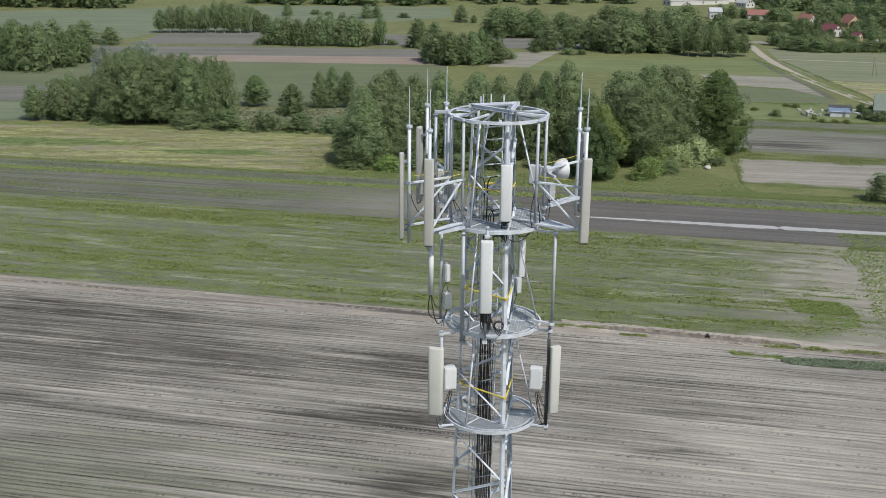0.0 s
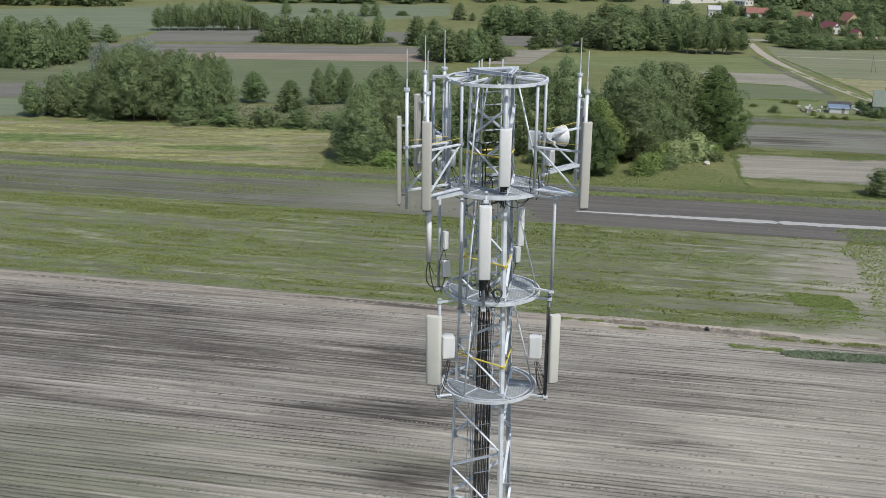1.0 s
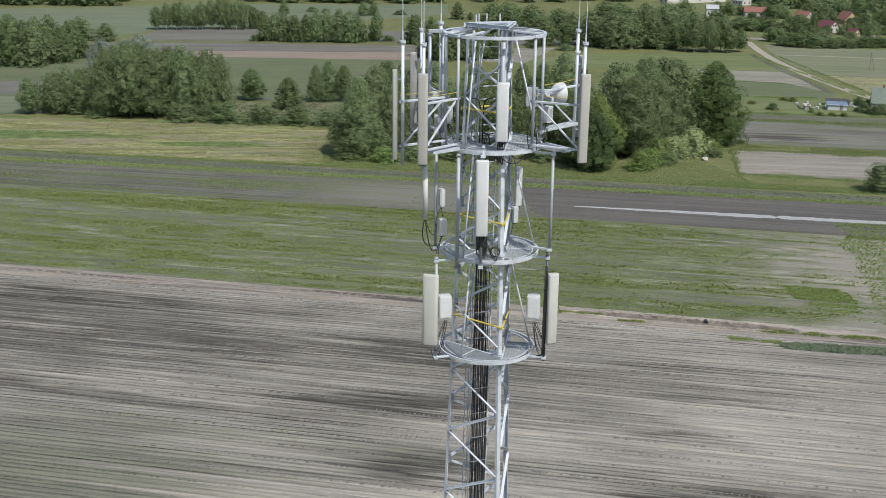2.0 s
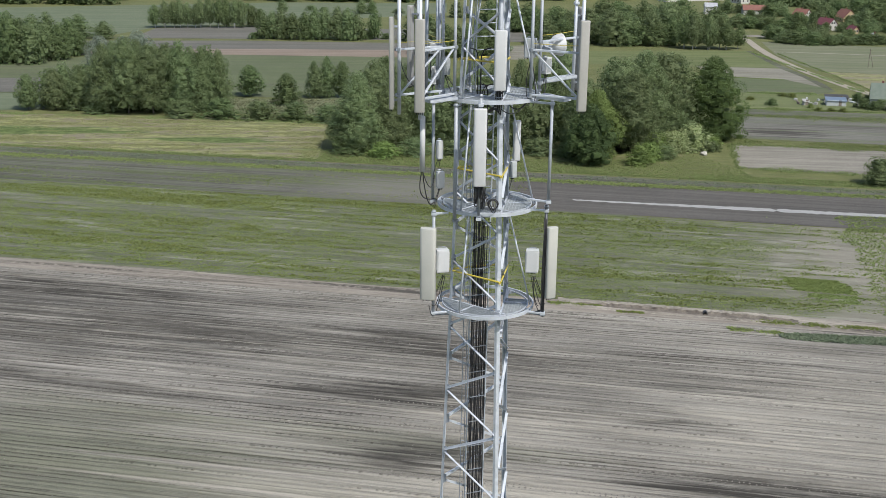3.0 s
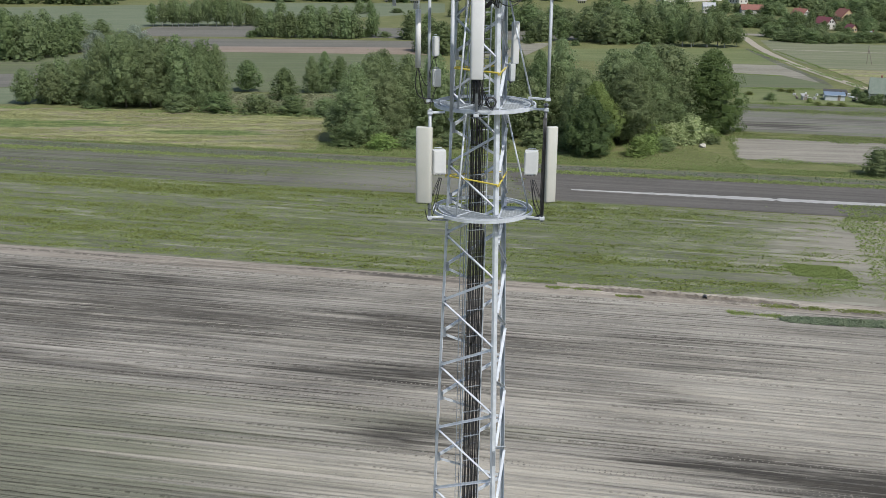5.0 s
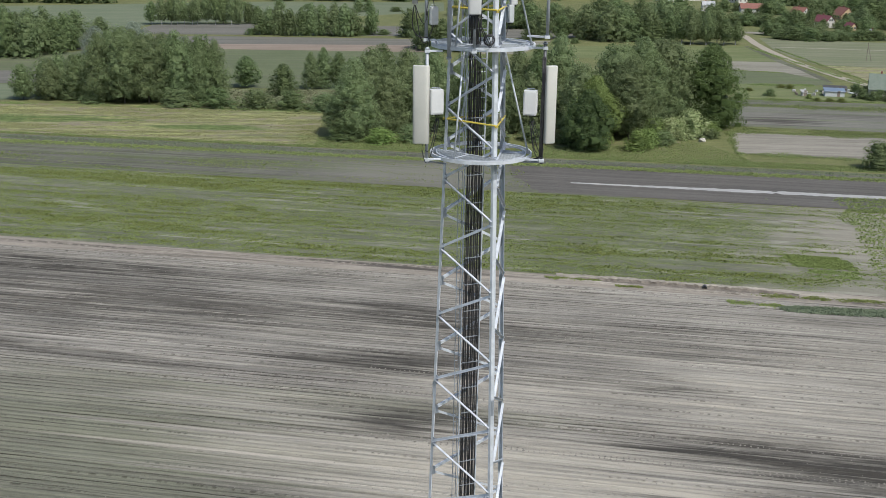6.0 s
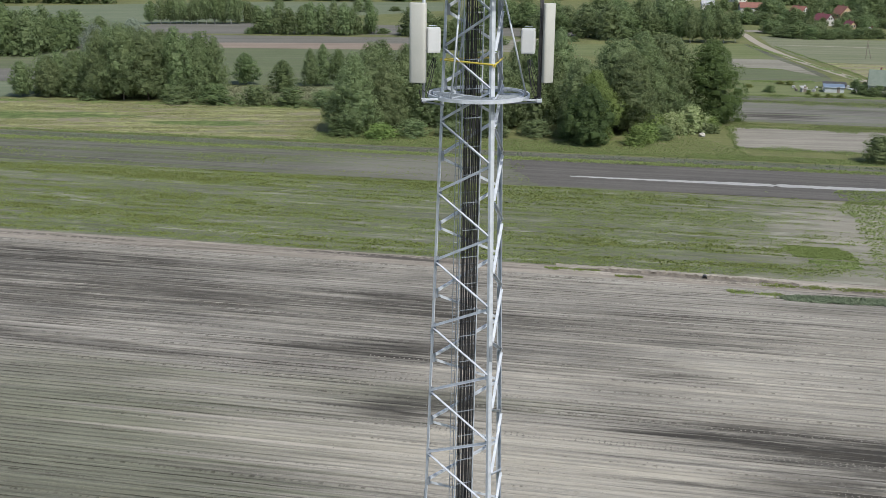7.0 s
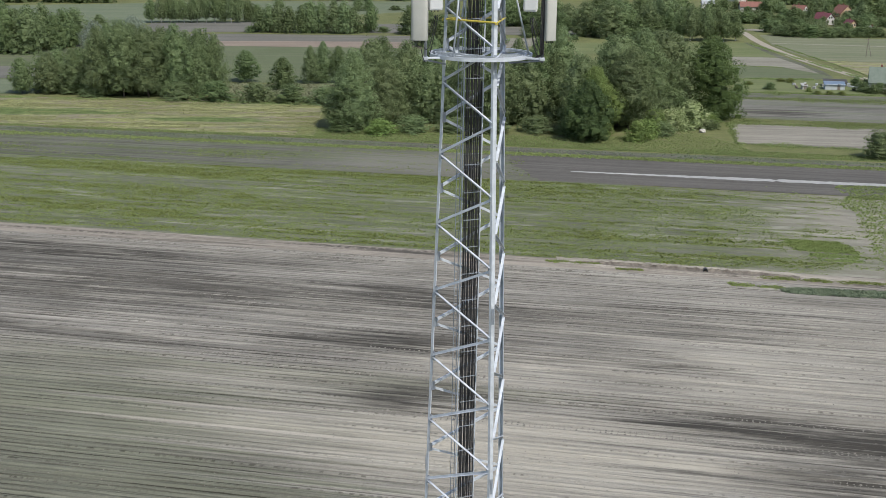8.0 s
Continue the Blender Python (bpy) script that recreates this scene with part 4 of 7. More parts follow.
def sector_panel(x, y, z0, z1, facing, width, depth, material=None, label="long light grey sector antenna panel clamped to a mast", round_front=0.35, pole_gap=0.16, tilt=0.0):
    """A flat sector aerial: rounded radome, dark back, end caps, plugs and clamps. Its face looks along facing (degrees)."""
    h = z1 - z0
    ob = thing("sector_antenna", label, "antenna", "sector antennas", (x, y, z0), facing)
    ob.rotation_euler = (0, radians(tilt), radians(facing))
    w, d, c = width / 2, depth, width * 0.18
    prof = [(0, -w), (0.003, -w), (d * (1 - round_front), -w)] + [(d * (1 - round_front) + d * (round_front + 0.03) * math.sin(q), -math.copysign(w * abs(math.cos(q)) ** 0.45, math.cos(q))) for q in [math.pi * k / 14 for k in range(1, 14)]] + [(d * (1 - round_front), w), (0.003, w), (0, w)]
    bm = bmesh.new()
    rings = []
    for zz, k in ((0.0, 0.93), (0.025, 1.0), (h - 0.025, 1.0), (h, 0.93)):
        rings.append([bm.verts.new((d / 2 + (u - d / 2) * k, v * k, zz)) for u, v in prof])
    n = len(prof)
    for a, b in zip(rings, rings[1:]):
        for k in range(n):
            bm.faces.new((a[k], a[(k + 1) % n], b[(k + 1) % n], b[k]))
    bm.faces.new(rings[0][::-1])
    bm.faces.new(rings[-1])
    part("radome", bm, material or PANEL, ob, smooth=True)
    bm = bmesh.new()
    block(bm, (-0.012, 0, h / 2), (0.02, width * 0.82, h * 0.96), 0, 0.004)
    part("back_plate", bm, PANEL_BACK, ob, "dark grey metal back")
    for zz in (h * 0.1, h * 0.9):
        bm = bmesh.new()
        block(bm, (-pole_gap / 2 - 0.01, 0, zz), (pole_gap, 0.06, 0.07), 0, 0.006)
        block(bm, (-pole_gap - 0.02, 0, zz), (0.09, 0.09, 0.07), 0, 0.004)
        for s in (-0.062, 0.062):
            tube(bm, (-pole_gap - 0.06, s, zz), (-0.02, s, zz), 0.011, 6)
        part("clamp", bm, STEEL_OLD, ob)
    for k in range(4):
        bm = bmesh.new()
        p = Vector((d * 0.45, (k - 1.5) * width * 0.2, -0.06))
        tube(bm, p, p + Vector((0, 0, 0.07)), 0.018, 8)
        part("plug", bm, BLACK_RUBBER, ob, "black cable plug")
    return ob


def radio_unit(x, y, z0, size, facing, material=None, label="white remote radio unit box with cooling fins"):
    """A radio box with rounded edges, cooling fins, a handle and plugs."""
    d, w, h = size
    ob = thing("radio_unit", label, "radio unit", "radio units", (x, y, z0), facing)
    m = material or WHITE_PAINT
    bm = bmesh.new()
    block(bm, (d / 2, 0, h / 2), (d, w, h), 0, min(d, w) * 0.05)
    part("housing", bm, m, ob)
    bm = bmesh.new()
    block(bm, (d + 0.008, 0, h / 2), (0.016, w * 0.86, h * 0.9), 0, 0.006)
    part("cover", bm, m, ob)
    for sgn in (-1, 1):
        bm = bmesh.new()
        for k in range(9):
            block(bm, (d * (0.12 + 0.09 * k), sgn * (w / 2 + 0.008), h / 2), (0.008, 0.018, h * 0.8))
        part("cooling_fins", bm, m, ob)
    bm = bmesh.new()
    pipe(bm, [(d * 0.3, -w * 0.3, h), (d * 0.3, -w * 0.3, h + 0.05), (d * 0.3, w * 0.3, h + 0.05), (d * 0.3, w * 0.3, h)], 0.01, 6)
    part("handle", bm, STEEL_OLD, ob)
    bm = bmesh.new()
    block(bm, (-0.05, 0, h * 0.5), (0.1, 0.08, h * 0.6), 0, 0.01)
    part("bracket", bm, STEEL_OLD, ob)
    for k in range(3):
        bm = bmesh.new()
        tube(bm, (d * 0.5, (k - 1) * w * 0.25, -0.06), (d * 0.5, (k - 1) * w * 0.25, 0.0), 0.018, 8)
        part("plug", bm, BLACK_RUBBER, ob, "black cable plug")
    return ob


def cable(points, r=0.013, label="loose black jumper cable between aerial and radio unit"):
    bm = bmesh.new()
    pipe(bm, points, r, 6)
    return tagged(new("jumper_cable", mesh_of(bm, "jumper_cable", BLACK_RUBBER, True)), label, "cable", "jumper cables")


def steel_post(x, y, z0, z1, r=0.05, label="grey galvanised steel tube post between two platforms", material=None):
    ob = thing("support_post", label, "post", "support posts", (x, y, z0))
    bm = bmesh.new()
    tube(bm, (0, 0, 0), (0, 0, z1 - z0), r, 14)
    part("pole", bm, material or STEEL_POST, ob, smooth=True)
    for zz in (0.06, z1 - z0 - 0.06):
        bm = bmesh.new()
        block(bm, (0, 0, zz), (r * 3, r * 3, 0.03), 0, 0.004)
        part("plate", bm, STEEL_OLD, ob)
    return ob


def bracket(root, outer, z_up, z_low, label="white steel bracket arm carrying an aerial mast"):
    """An outrigger: upper and lower arm, a diagonal and end clamps, from a post to a mast."""
    root, outer = Vector((*root, 0)), Vector((*outer, 0))
    ob = thing("outrigger", label, "bracket", "outrigger brackets", (root.x, root.y, z_low))
    o = outer - root
    d = o.normalized()
    up = Vector((0, 0, z_up - z_low))
    for a, b in ((Vector(), o), (up, o + up)):
        bm = bmesh.new()
        bar(bm, a, b + d * 0.08, 0.10, 0.06, (0, 0, 1), 0.006)
        part("arm", bm, STEEL, ob)
    bm = bmesh.new()
    bar(bm, up + d * 0.1 - Vector((0, 0, 0.06)), o - d * 0.1 + Vector((0, 0, 0.05)), 0.06, 0.05, (0, 0, 1), 0.005)
    part("diagonal", bm, STEEL, ob)
    for c in (Vector(), up, o, o + up):
        bm = bmesh.new()
        tube(bm, c - Vector((0, 0, 0.05)), c + Vector((0, 0, 0.05)), 0.078, 12)
        block(bm, c, (0.2, 0.085, 0.06), math.degrees(math.atan2(d.y, d.x)), 0.008)
        part("clamp", bm, STEEL_OLD, ob)
    bm = bmesh.new()
    pipe(bm, sag(up + Vector((0, 0, 0.2)), o + up + Vector((0, 0, 0.22)), 0.015, 6), 0.009, 6)
    part("safety_line", bm, YELLOW, ob, "thin yellow safety line")
    return ob


def shelf(corners, z):
    """A folded sheet step with a lip and slots, on top of an outrigger."""
    ob = thing("step_shelf", "narrow galvanised steel grating step beside the platform", "step", "grating steps")
    a, b, c, d = [Vector((*p, z)) for p in corners]
    bm = bmesh.new()
    n = 9
    for k in range(n):
        u = (k + 0.5) / n
        bar(bm, a.lerp(d, u), b.lerp(c, u), (d - a).length / n * 0.72, 0.03, (0, 0, 1))
    part("slats", bm, STEEL, ob)
    bm = bmesh.new()
    for p, q in ((a, b), (b, c), (c, d), (d, a)):
        bar(bm, p - Vector((0, 0, 0.03)), q - Vector((0, 0, 0.03)), 0.02, 0.09, (0, 0, 1))
    part("frame", bm, STEEL, ob)
    return ob


# crown posts between the top ring and the upper platform
steel_post(-2.04, 0.32, 54.2, CROWN_Z - 0.08, 0.06, "grey steel tube post under the side arm of the crown", STEEL_OLD)
for x, y in ((-1.16, -1.16), (-1.52, -0.62), (-1.62, 0.55), (1.20, -1.12), (1.60, 0.30), (0.60, 1.50), (-0.6, 1.5)):
    steel_post(x, y, RING_Z[2], CROWN_Z, 0.049, "white steel tube post under the crown ring")

# sector frame over the left front
whip_mast(-2.22, -2.25, 54.0, 57.85, 59.1, False)
sector_panel(-2.22, -2.42, 54.25, 57.0, -100, 0.30, 0.14)
bracket((-1.16, -1.16), (-2.22, -2.25), 56.05, 54.62)
whip_mast(-2.86, -1.5, 54.02, 57.83, 59.05, False)
sector_panel(-3.038, -1.465, 54.18, 56.96, 178, 0.28, 0.13)
bracket((-1.52, -0.62), (-2.90, -1.526), 56.0, 54.62)
shelf(((-1.07, -1.28), (-1.90, -1.95), (-2.12, -1.66), (-1.40, -0.85)), 54.52)

# sector frame over the right
whip_mast(2.64, -1.82, 54.3, 57.88, 59.1, False)
sector_panel(2.66, -1.99, 54.26, 56.97, -80, 0.29, 0.14)
bracket((1.20, -1.12), (2.64, -1.82), 55.98, 54.6)
whip_mast(2.85, 1.60, 54.15, 57.9, 59.1, True)
sector_panel(2.98, 1.728, 54.3, 57.05, 35, 0.28, 0.13)
bracket((1.60, 0.30), (2.882, 1.634), 56.07, 54.75)
shelf(((1.30, -0.75), (1.75, -0.35), (2.45, -1.2), (2.20, -1.5)), 54.52)
shelf(((1.68, 0.55), (1.85, 0.35), (2.95, 1.45), (2.75, 1.65)), 54.85)

# sector frame behind
whip_mast(-2.33, 3.0, 53.9, 57.73, 58.95, False)
sector_panel(-2.55, 3.0, 54.2, 56.93, 150, 0.28, 0.13)
bracket((-1.62, 0.55), (-2.33, 3.0), 55.9, 54.6)
whip_mast(-1.69, 0.62, 54.47, 58.2, 59.4, True)

# aerials on the tower itself
steel_post(0.22, -1.18, 54.47, 57.95, 0.07, "grey steel tube post in front of the tower leg")
sector_panel(0.22, -1.36, 54.77, 56.6, -90, 0.38, 0.17, WHITE_PAINT, "white sector antenna panel in front of the tower leg")
steel_post(-0.37, -2.02, 50.86, 54.75, 0.045, "thin steel post between the middle and upper platform")
sector_panel(-0.39, -2.20, 51.96, 54.35, -90, 0.40, 0.20, WHITE_PAINT, "wide white sector antenna panel between two platforms")
sector_panel(2.03, -0.98, 47.92, 50.33, -68, 0.36, 0.20, PANEL_CREAM, "cream sector antenna panel on a dark mast beside the lower platform")
sector_panel(-1.92, -1.22, 47.92, 50.33, -104, 0.50, 0.20, PANEL_CREAM, "cream sector antenna panel on a steel mast beside the lower platform")
steel_post(1.85, -1.02, 47.25, 51.06, 0.05, "dark grey steel mast beside the lower platform", DARK_STEEL)
steel_post(-1.76, -1.06, 47.25, 50.86, 0.05, "grey steel mast beside the lower platform")
radio_unit(1.47, -0.92, 48.81, (0.30, 0.40, 0.76), -100)
radio_unit(-1.52, -1.02, 48.83, (0.30, 0.40, 0.76), -75)
steel_post(-1.10, -1.2, 50.5, 54.32, 0.06)
steel_post(1.87, -1.28, 51.2, 54.45, 0.05)
steel_post(-1.80, -0.5, 51.0, 54.3, 0.05)
radio_unit(-1.64, -0.56, 52.44, (0.17, 0.17, 0.60), -62, WHITE_PAINT, "white remote radio unit box on a thin post")
radio_unit(-1.60, -0.58, 51.50, (0.2, 0.22, 0.54), -72, WHITE_PAINT, "white remote radio unit box on a thin post")
sector_panel(1.0, 1.42, 51.97, 53.33, -70, 0.24, 0.14, WHITE_PAINT, "small white antenna panel behind the tower leg")
radio_unit(0.85, 1.30, 51.42, (0.2, 0.2, 0.56), -60, GREY_PAINT, "grey remote radio unit under a small antenna")
radio_unit(1.36, 0.80, 55.52, (0.3, 0.34, 0.62), -110, GREY_PAINT, "grey radio unit box behind the crown post")
radio_unit(1.72, 0.42, 55.03, (0.26, 0.27, 0.53), 45, WHITE_PAINT, "white remote radio unit box strapped to a crown post")
radio_unit(-1.74, 0.53, 54.66, (0.13, 0.16, 0.57), 185, WHITE_PAINT, "slim white remote radio unit on a crown post")
radio_unit(-1.50, 0.52, 54.97, (0.2, 0.22, 0.53), -15, GREY_PAINT, "light grey remote radio unit on a crown post")
radio_unit(-1.79, 0.59, 55.62, (0.17, 0.2, 0.36), 200, WHITE_PAINT, "short white remote radio unit on a crown post")


def tube_antenna():
    ob = thing("tube_antenna", "white slim tube antenna hanging below a sector panel", "antenna", place=(-2.14, -1.1, 52.14))
    bm = bmesh.new()
    tube(bm, (0, 0, 0), (0, 0, 1.75), 0.085, 16)
    part("radome", bm, WHITE_PAINT, ob, smooth=True)
    bm = bmesh.new()
    tube(bm, (0, 0, 1.75), (0, 0, 2.4), 0.03, 8)
    part("stub", bm, STEEL, ob)


tube_antenna()


def dish_antenna():
    """A shrouded microwave dish seen from behind: bowl, rim, hub, radio and clamp."""
    ob = thing("microwave_dish", "small white round microwave dish on a post", "dish antenna", place=(2.0, 1.20, 55.86), turn=24)
    bm = bmesh.new()
    prof = [(0.0, 0.05), (0.01, 0.11), (0.05, 0.19), (0.11, 0.255), (0.18, 0.305), (0.26, 0.338), (0.34, 0.352), (0.36, 0.365), (0.41, 0.365), (0.42, 0.345), (0.44, 0.16), (0.445, 0.0)]
    n = 28
    rings = []
    for x, r in prof[:-1]:
        rings.append([bm.verts.new((x, r * math.cos(2 * math.pi * k / n), r * math.sin(2 * math.pi * k / n))) for k in range(n)])
    for a, b in zip(rings, rings[1:]):
        for k in range(n):
            bm.faces.new((a[k], a[(k + 1) % n], b[(k + 1) % n], b[k]))
    bm.faces.new(rings[0])
    bm.faces.new(rings[-1][::-1])
    bmesh.ops.recalc_face_normals(bm, faces=bm.faces)
    part("reflector", bm, WHITE_PAINT, ob, smooth=True)
    bm = bmesh.new()
    tube(bm, (-0.14, 0, 0), (0.02, 0, 0), 0.09, 16)
    part("hub", bm, STEEL_OLD, ob)
    bm = bmesh.new()
    block(bm, (-0.3, 0, 0), (0.34, 0.26, 0.28), 0, 0.03)
    part("radio", bm, WHITE_PAINT, ob)
    bm = bmesh.new()
    block(bm, (-0.5, -0.45, -0.02), (0.08, 1.0, 0.12), 0, 0.01)
    part("clamp", bm, STEEL, ob)


dish_antenna()

# arms of the lower masts
for x, y, z, px, py in ((1.85, -1.02, 50.86, 1.35, -0.9), (1.85, -1.02, 47.36, 1.36, -0.9), (-1.76, -1.06, 50.74, -1.3, -0.95), (-1.76, -1.06, 47.36, -1.3, -0.95),
                        (1.87, -1.28, 51.22, 1.3, -0.98), (1.87, -1.28, 54.36, 1.25, -1.0), (-1.80, -0.5, 51.02, -1.5, -0.5), (-1.80, -0.5, 54.25, -1.5, -0.5),
                        (-0.37, -2.02, 50.84, -0.37, -1.6), (-0.37, -2.02, 54.42, -0.37, -1.6)):
    bm = bmesh.new()
    bar(bm, (px, py, z), (x, y, z), 0.08, 0.06, (0, 0, 1), 0.006)
    block(bm, (x, y, z), (0.16, 0.16, 0.09), 0, 0.008)
    tagged(new("mast_arm", mesh_of(bm, "mast_arm", STEEL)), "short steel arm holding a mast to a platform", "bracket", "mast arms")

for a, b in (((1.85, -1.02, 47.3), (0.9, -0.1, 47.12)), ((-1.72, -1.06, 47.3), (-1.12, -0.45, 47.1))):
    bm = bmesh.new()
    tube(bm, a, b, 0.028, 8)
    tagged(new("mast_arm", mesh_of(bm, "mast_arm", STEEL_OLD)), "thin steel strut under the lower platform", "bracket", "mast arms")

# loose jumper cables
for a, b, drop, side in (((-2.12, -1.1, 52.1), (-1.75, -0.55, 51.9), 0.45, (0.05, 0, 0)), ((0.15, -1.3, 54.7), (0.1, -0.6, 54.5), 0.5, (0.05, 0, 0)),
                         ((0.25, -1.3, 54.7), (0.25, -0.7, 54.4), 0.6, (-0.1, 0, 0)), ((0.3, -1.3, 54.7), (-0.2, -0.2, 54.4), 0.45, (0, 0, 0)),
                         ((-0.4, -2.1, 51.9), (-0.2, -0.6, 50.95), 0.1, (0, 0, 0)), ((-0.3, -2.1, 51.9), (0.1, -1.5, 51.2), 0.5, (0.2, 0, 0)),
                         ((-0.45, -2.1, 51.9), (-0.4, -0.9, 50.9), 0.25, (0.2, 0, 0)), ((-0.3, -2.1, 51.9), (0.2, -1.3, 51.4), 0.7, (0.15, 0, 0)),
                         ((1.9, -1.1, 47.75), (1.5, -0.9, 48.6), 0.5, (0.05, 0, 0)), ((1.55, -1.0, 48.6), (1.75, -1.0, 47.4), 0.1, (-0.1, 0, 0)),
                         ((1.45, -1.0, 48.6), (1.72, -1.0, 47.6), 0.25, (0.0, 0, 0)), ((-1.9, -1.25, 47.7), (-1.7, -1.0, 47.3), 0.2, (0, 0, 0)),
                         ((-1.8, -1.2, 47.7), (-1.45, -1.0, 48.65), 0.4, (0, 0, 0)), ((-1.38, -1.05, 48.65), (-1.66, -1.0, 47.4), 0.1, (0, 0, 0)),
                         ((-2.86, -1.5, 56.0), (-1.5, -1.0, 54.5), 0.35, (-0.3, 0, 0)), ((1.3, 0.7, 55.5), (1.3, -0.9, 54.4), 0.4, (0, 0, 0)),
                         ((1.4, 0.7, 55.5), (1.1, -1.0, 54.3), 0.55, (0.05, 0, 0)), ((0.9, 1.3, 51.4), (0.6, 0.8, 50.95), 0.2, (0, 0, 0)),
                         ((0.95, 1.4, 51.9), (0.9, 1.3, 52.0), 0.4, (0.1, 0, 0))):
    cable(sag(a, b, drop, 10, side), 0.013)

# thicker bundles: under the wide panel, along the dark mast and from the radio boxes
_cab = random.Random(14)
for k in range(7):
    cable([(-0.52 + 0.045 * k, -2.12, 51.92), (-0.52 + 0.05 * k, -2.08, 51.55), (-0.45 + 0.04 * k + _cab.uniform(-.05, .05), -1.8, 51.2), (-0.35 + 0.03 * k, -1.3, 50.98 + _cab.uniform(0, .08)), (-0.3 + 0.03 * k, -0.5, 50.96)], 0.018,
          "black feeder cable under the wide antenna panel")
for k in range(5):
    cable([(0.12 + 0.05 * k, -1.28, 54.74), (0.12 + 0.05 * k, -1.24, 54.5), (0.08 + 0.05 * k, -1.1, 54.2 - 0.06 * k), (0.0 + 0.03 * k, -0.75, 54.1), (-0.1 + 0.03 * k, -0.3, 53.9)], 0.018, "black feeder cable under the white antenna panel")
for k in range(4):
    x = 1.78 + 0.03 * k
    cable([(x, -1.09, 50.6), (x + _cab.uniform(-.02, .02), -1.1, 49.9), (x, -1.09, 49.2), (x + _cab.uniform(-.02, .02), -1.1, 48.4), (x, -1.08, 47.5), (x - 0.3, -0.85, 47.3)], 0.014, "black cable strapped along the dark mast")
for x, y, z, dx in ((1.50, -0.95, 48.62, 0.25), (1.56, -0.95, 48.62, 0.22), (-1.46, -1.06, 48.68, -0.2), (-1.40, -1.06, 48.68, -0.24), (-1.60, -0.62, 51.44, -0.15), (-1.58, -0.62, 51.44, -0.1), (-1.66, -0.6, 52.38, -0.12), (-1.62, -0.62, 52.38, 0.02)):
    cable(sag((x, y, z), (x + dx, y + 0.05, z - 0.62), 0.12, 8, (0.06 if dx > 0 else -0.06, 0, 0)), 0.011)
for k in range(2):
    cable(sag((-2.16 + 0.03 * k, -1.1, 52.12), (-1.74, -0.52, 51.1 - 0.05 * k), 0.30 + 0.2 * k, 12, (-0.22 + 0.2 * k, 0, 0)), 0.018, "thick black cable loop below the slim antenna")


# cables hanging from the units on the crown posts, down to the upper platform
for a, b, drop, side in (((-1.44, 0.5, 54.95), (-1.2, -0.2, 54.5), 0.3, (0.1, 0, 0)), ((-1.40, 0.48, 54.95), (-1.0, -0.5, 54.5), 0.22, (0.15, 0, 0)), ((-1.84, 0.53, 54.62), (-1.45, 0.3, 54.4), 0.25, (-0.1, 0, 0)),
                         ((-1.86, 0.6, 55.58), (-1.62, 0.5, 54.6), 0.15, (-0.15, 0, 0)), ((1.82, 0.5, 55.0), (1.45, 0.1, 54.4), 0.3, (0.12, 0, 0)), ((1.78, 0.48, 55.0), (1.3, -0.2, 54.45), 0.35, (0.05, 0, 0)),
                         ((1.2, -1.07, 55.7), (1.16, -1.05, 54.3), 0.05, (-0.12, 0, 0)), ((1.22, -1.07, 55.6), (1.3, -0.9, 54.2), 0.2, (0.1, 0, 0)), ((1.2, -1.06, 54.6), (0.5, -0.7, 54.3), 0.3, (0, -0.2, 0)),
                         ((1.15, -1.1, 54.45), (0.3, -1.2, 54.15), 0.25, (0, -0.1, 0)), ((-1.5, -0.62, 54.4), (-0.6, -0.3, 54.3), 0.25, (0, 0, 0))):
    cable(sag(a, b, drop, 10, side), 0.015, "thin black cable hanging from a radio unit")
# short loops behind the tops of the long panels
for x, y, z in ((-2.22, -2.28, 57.02), (-2.90, -1.5, 57.0), (2.64, -1.86, 57.0), (-2.36, 3.0, 56.95)):
    for k in range(3):
        q = 0.07 + 0.03 * k
        cable([(x + q * math.cos(2 * math.pi * j / 12) * 0.8, y + 0.08 - 0.03 * k, z + q * math.sin(2 * math.pi * j / 12)) for j in range(13)], 0.009, "small loop of black cable behind a panel top")


def cable_coil():
    """Spare cable coiled on the middle platform."""
    bm = bmesh.new()
    pts = []
    for k in range(72):
        a = k * 2 * math.pi / 18
        r = 0.14 + 0.010 * (k // 18)
        pts.append((0.12 + r * math.cos(a), -1.25 + 0.02 * (k // 18), 51.10 + r * math.sin(a)))
    pipe(bm, pts, 0.013, 6)
    tagged(new("cable_coil", mesh_of(bm, "cable_coil", BLACK_RUBBER, True)), "coil of spare black cable on the platform", "cable")


cable_coil()


# ---- trees ----
def leaf_quads(rng, centres, normals, size, squash=1.0, spread=0.75):
    """Bent leaf sprays as quads, facing roughly along their normals."""
    n = len(centres)
    nrm = normals + rng.normal(0, spread, (n, 3))
    nrm /= np.linalg.norm(nrm, axis=1)[:, None] + 1e-9
    ref = rng.normal(0, 1, (n, 3))
    u = np.cross(nrm, ref)
    u /= np.linalg.norm(u, axis=1)[:, None] + 1e-9
    v = np.cross(nrm, u)
    s = (size * rng.uniform(0.55, 1.35, n))[:, None]
    k = rng.uniform(0.5, 1.0, n)[:, None]
    lift = nrm * s * rng.uniform(-0.3, 0.3, n)[:, None]
    flat = np.array([1, 1, squash])
    u, v, lift = u * flat, v * flat, lift * flat
    return np.stack([centres - u * s, centres - v * s * k + lift, centres + u * s, centres + v * s * k + lift], 1).reshape(-1, 3)


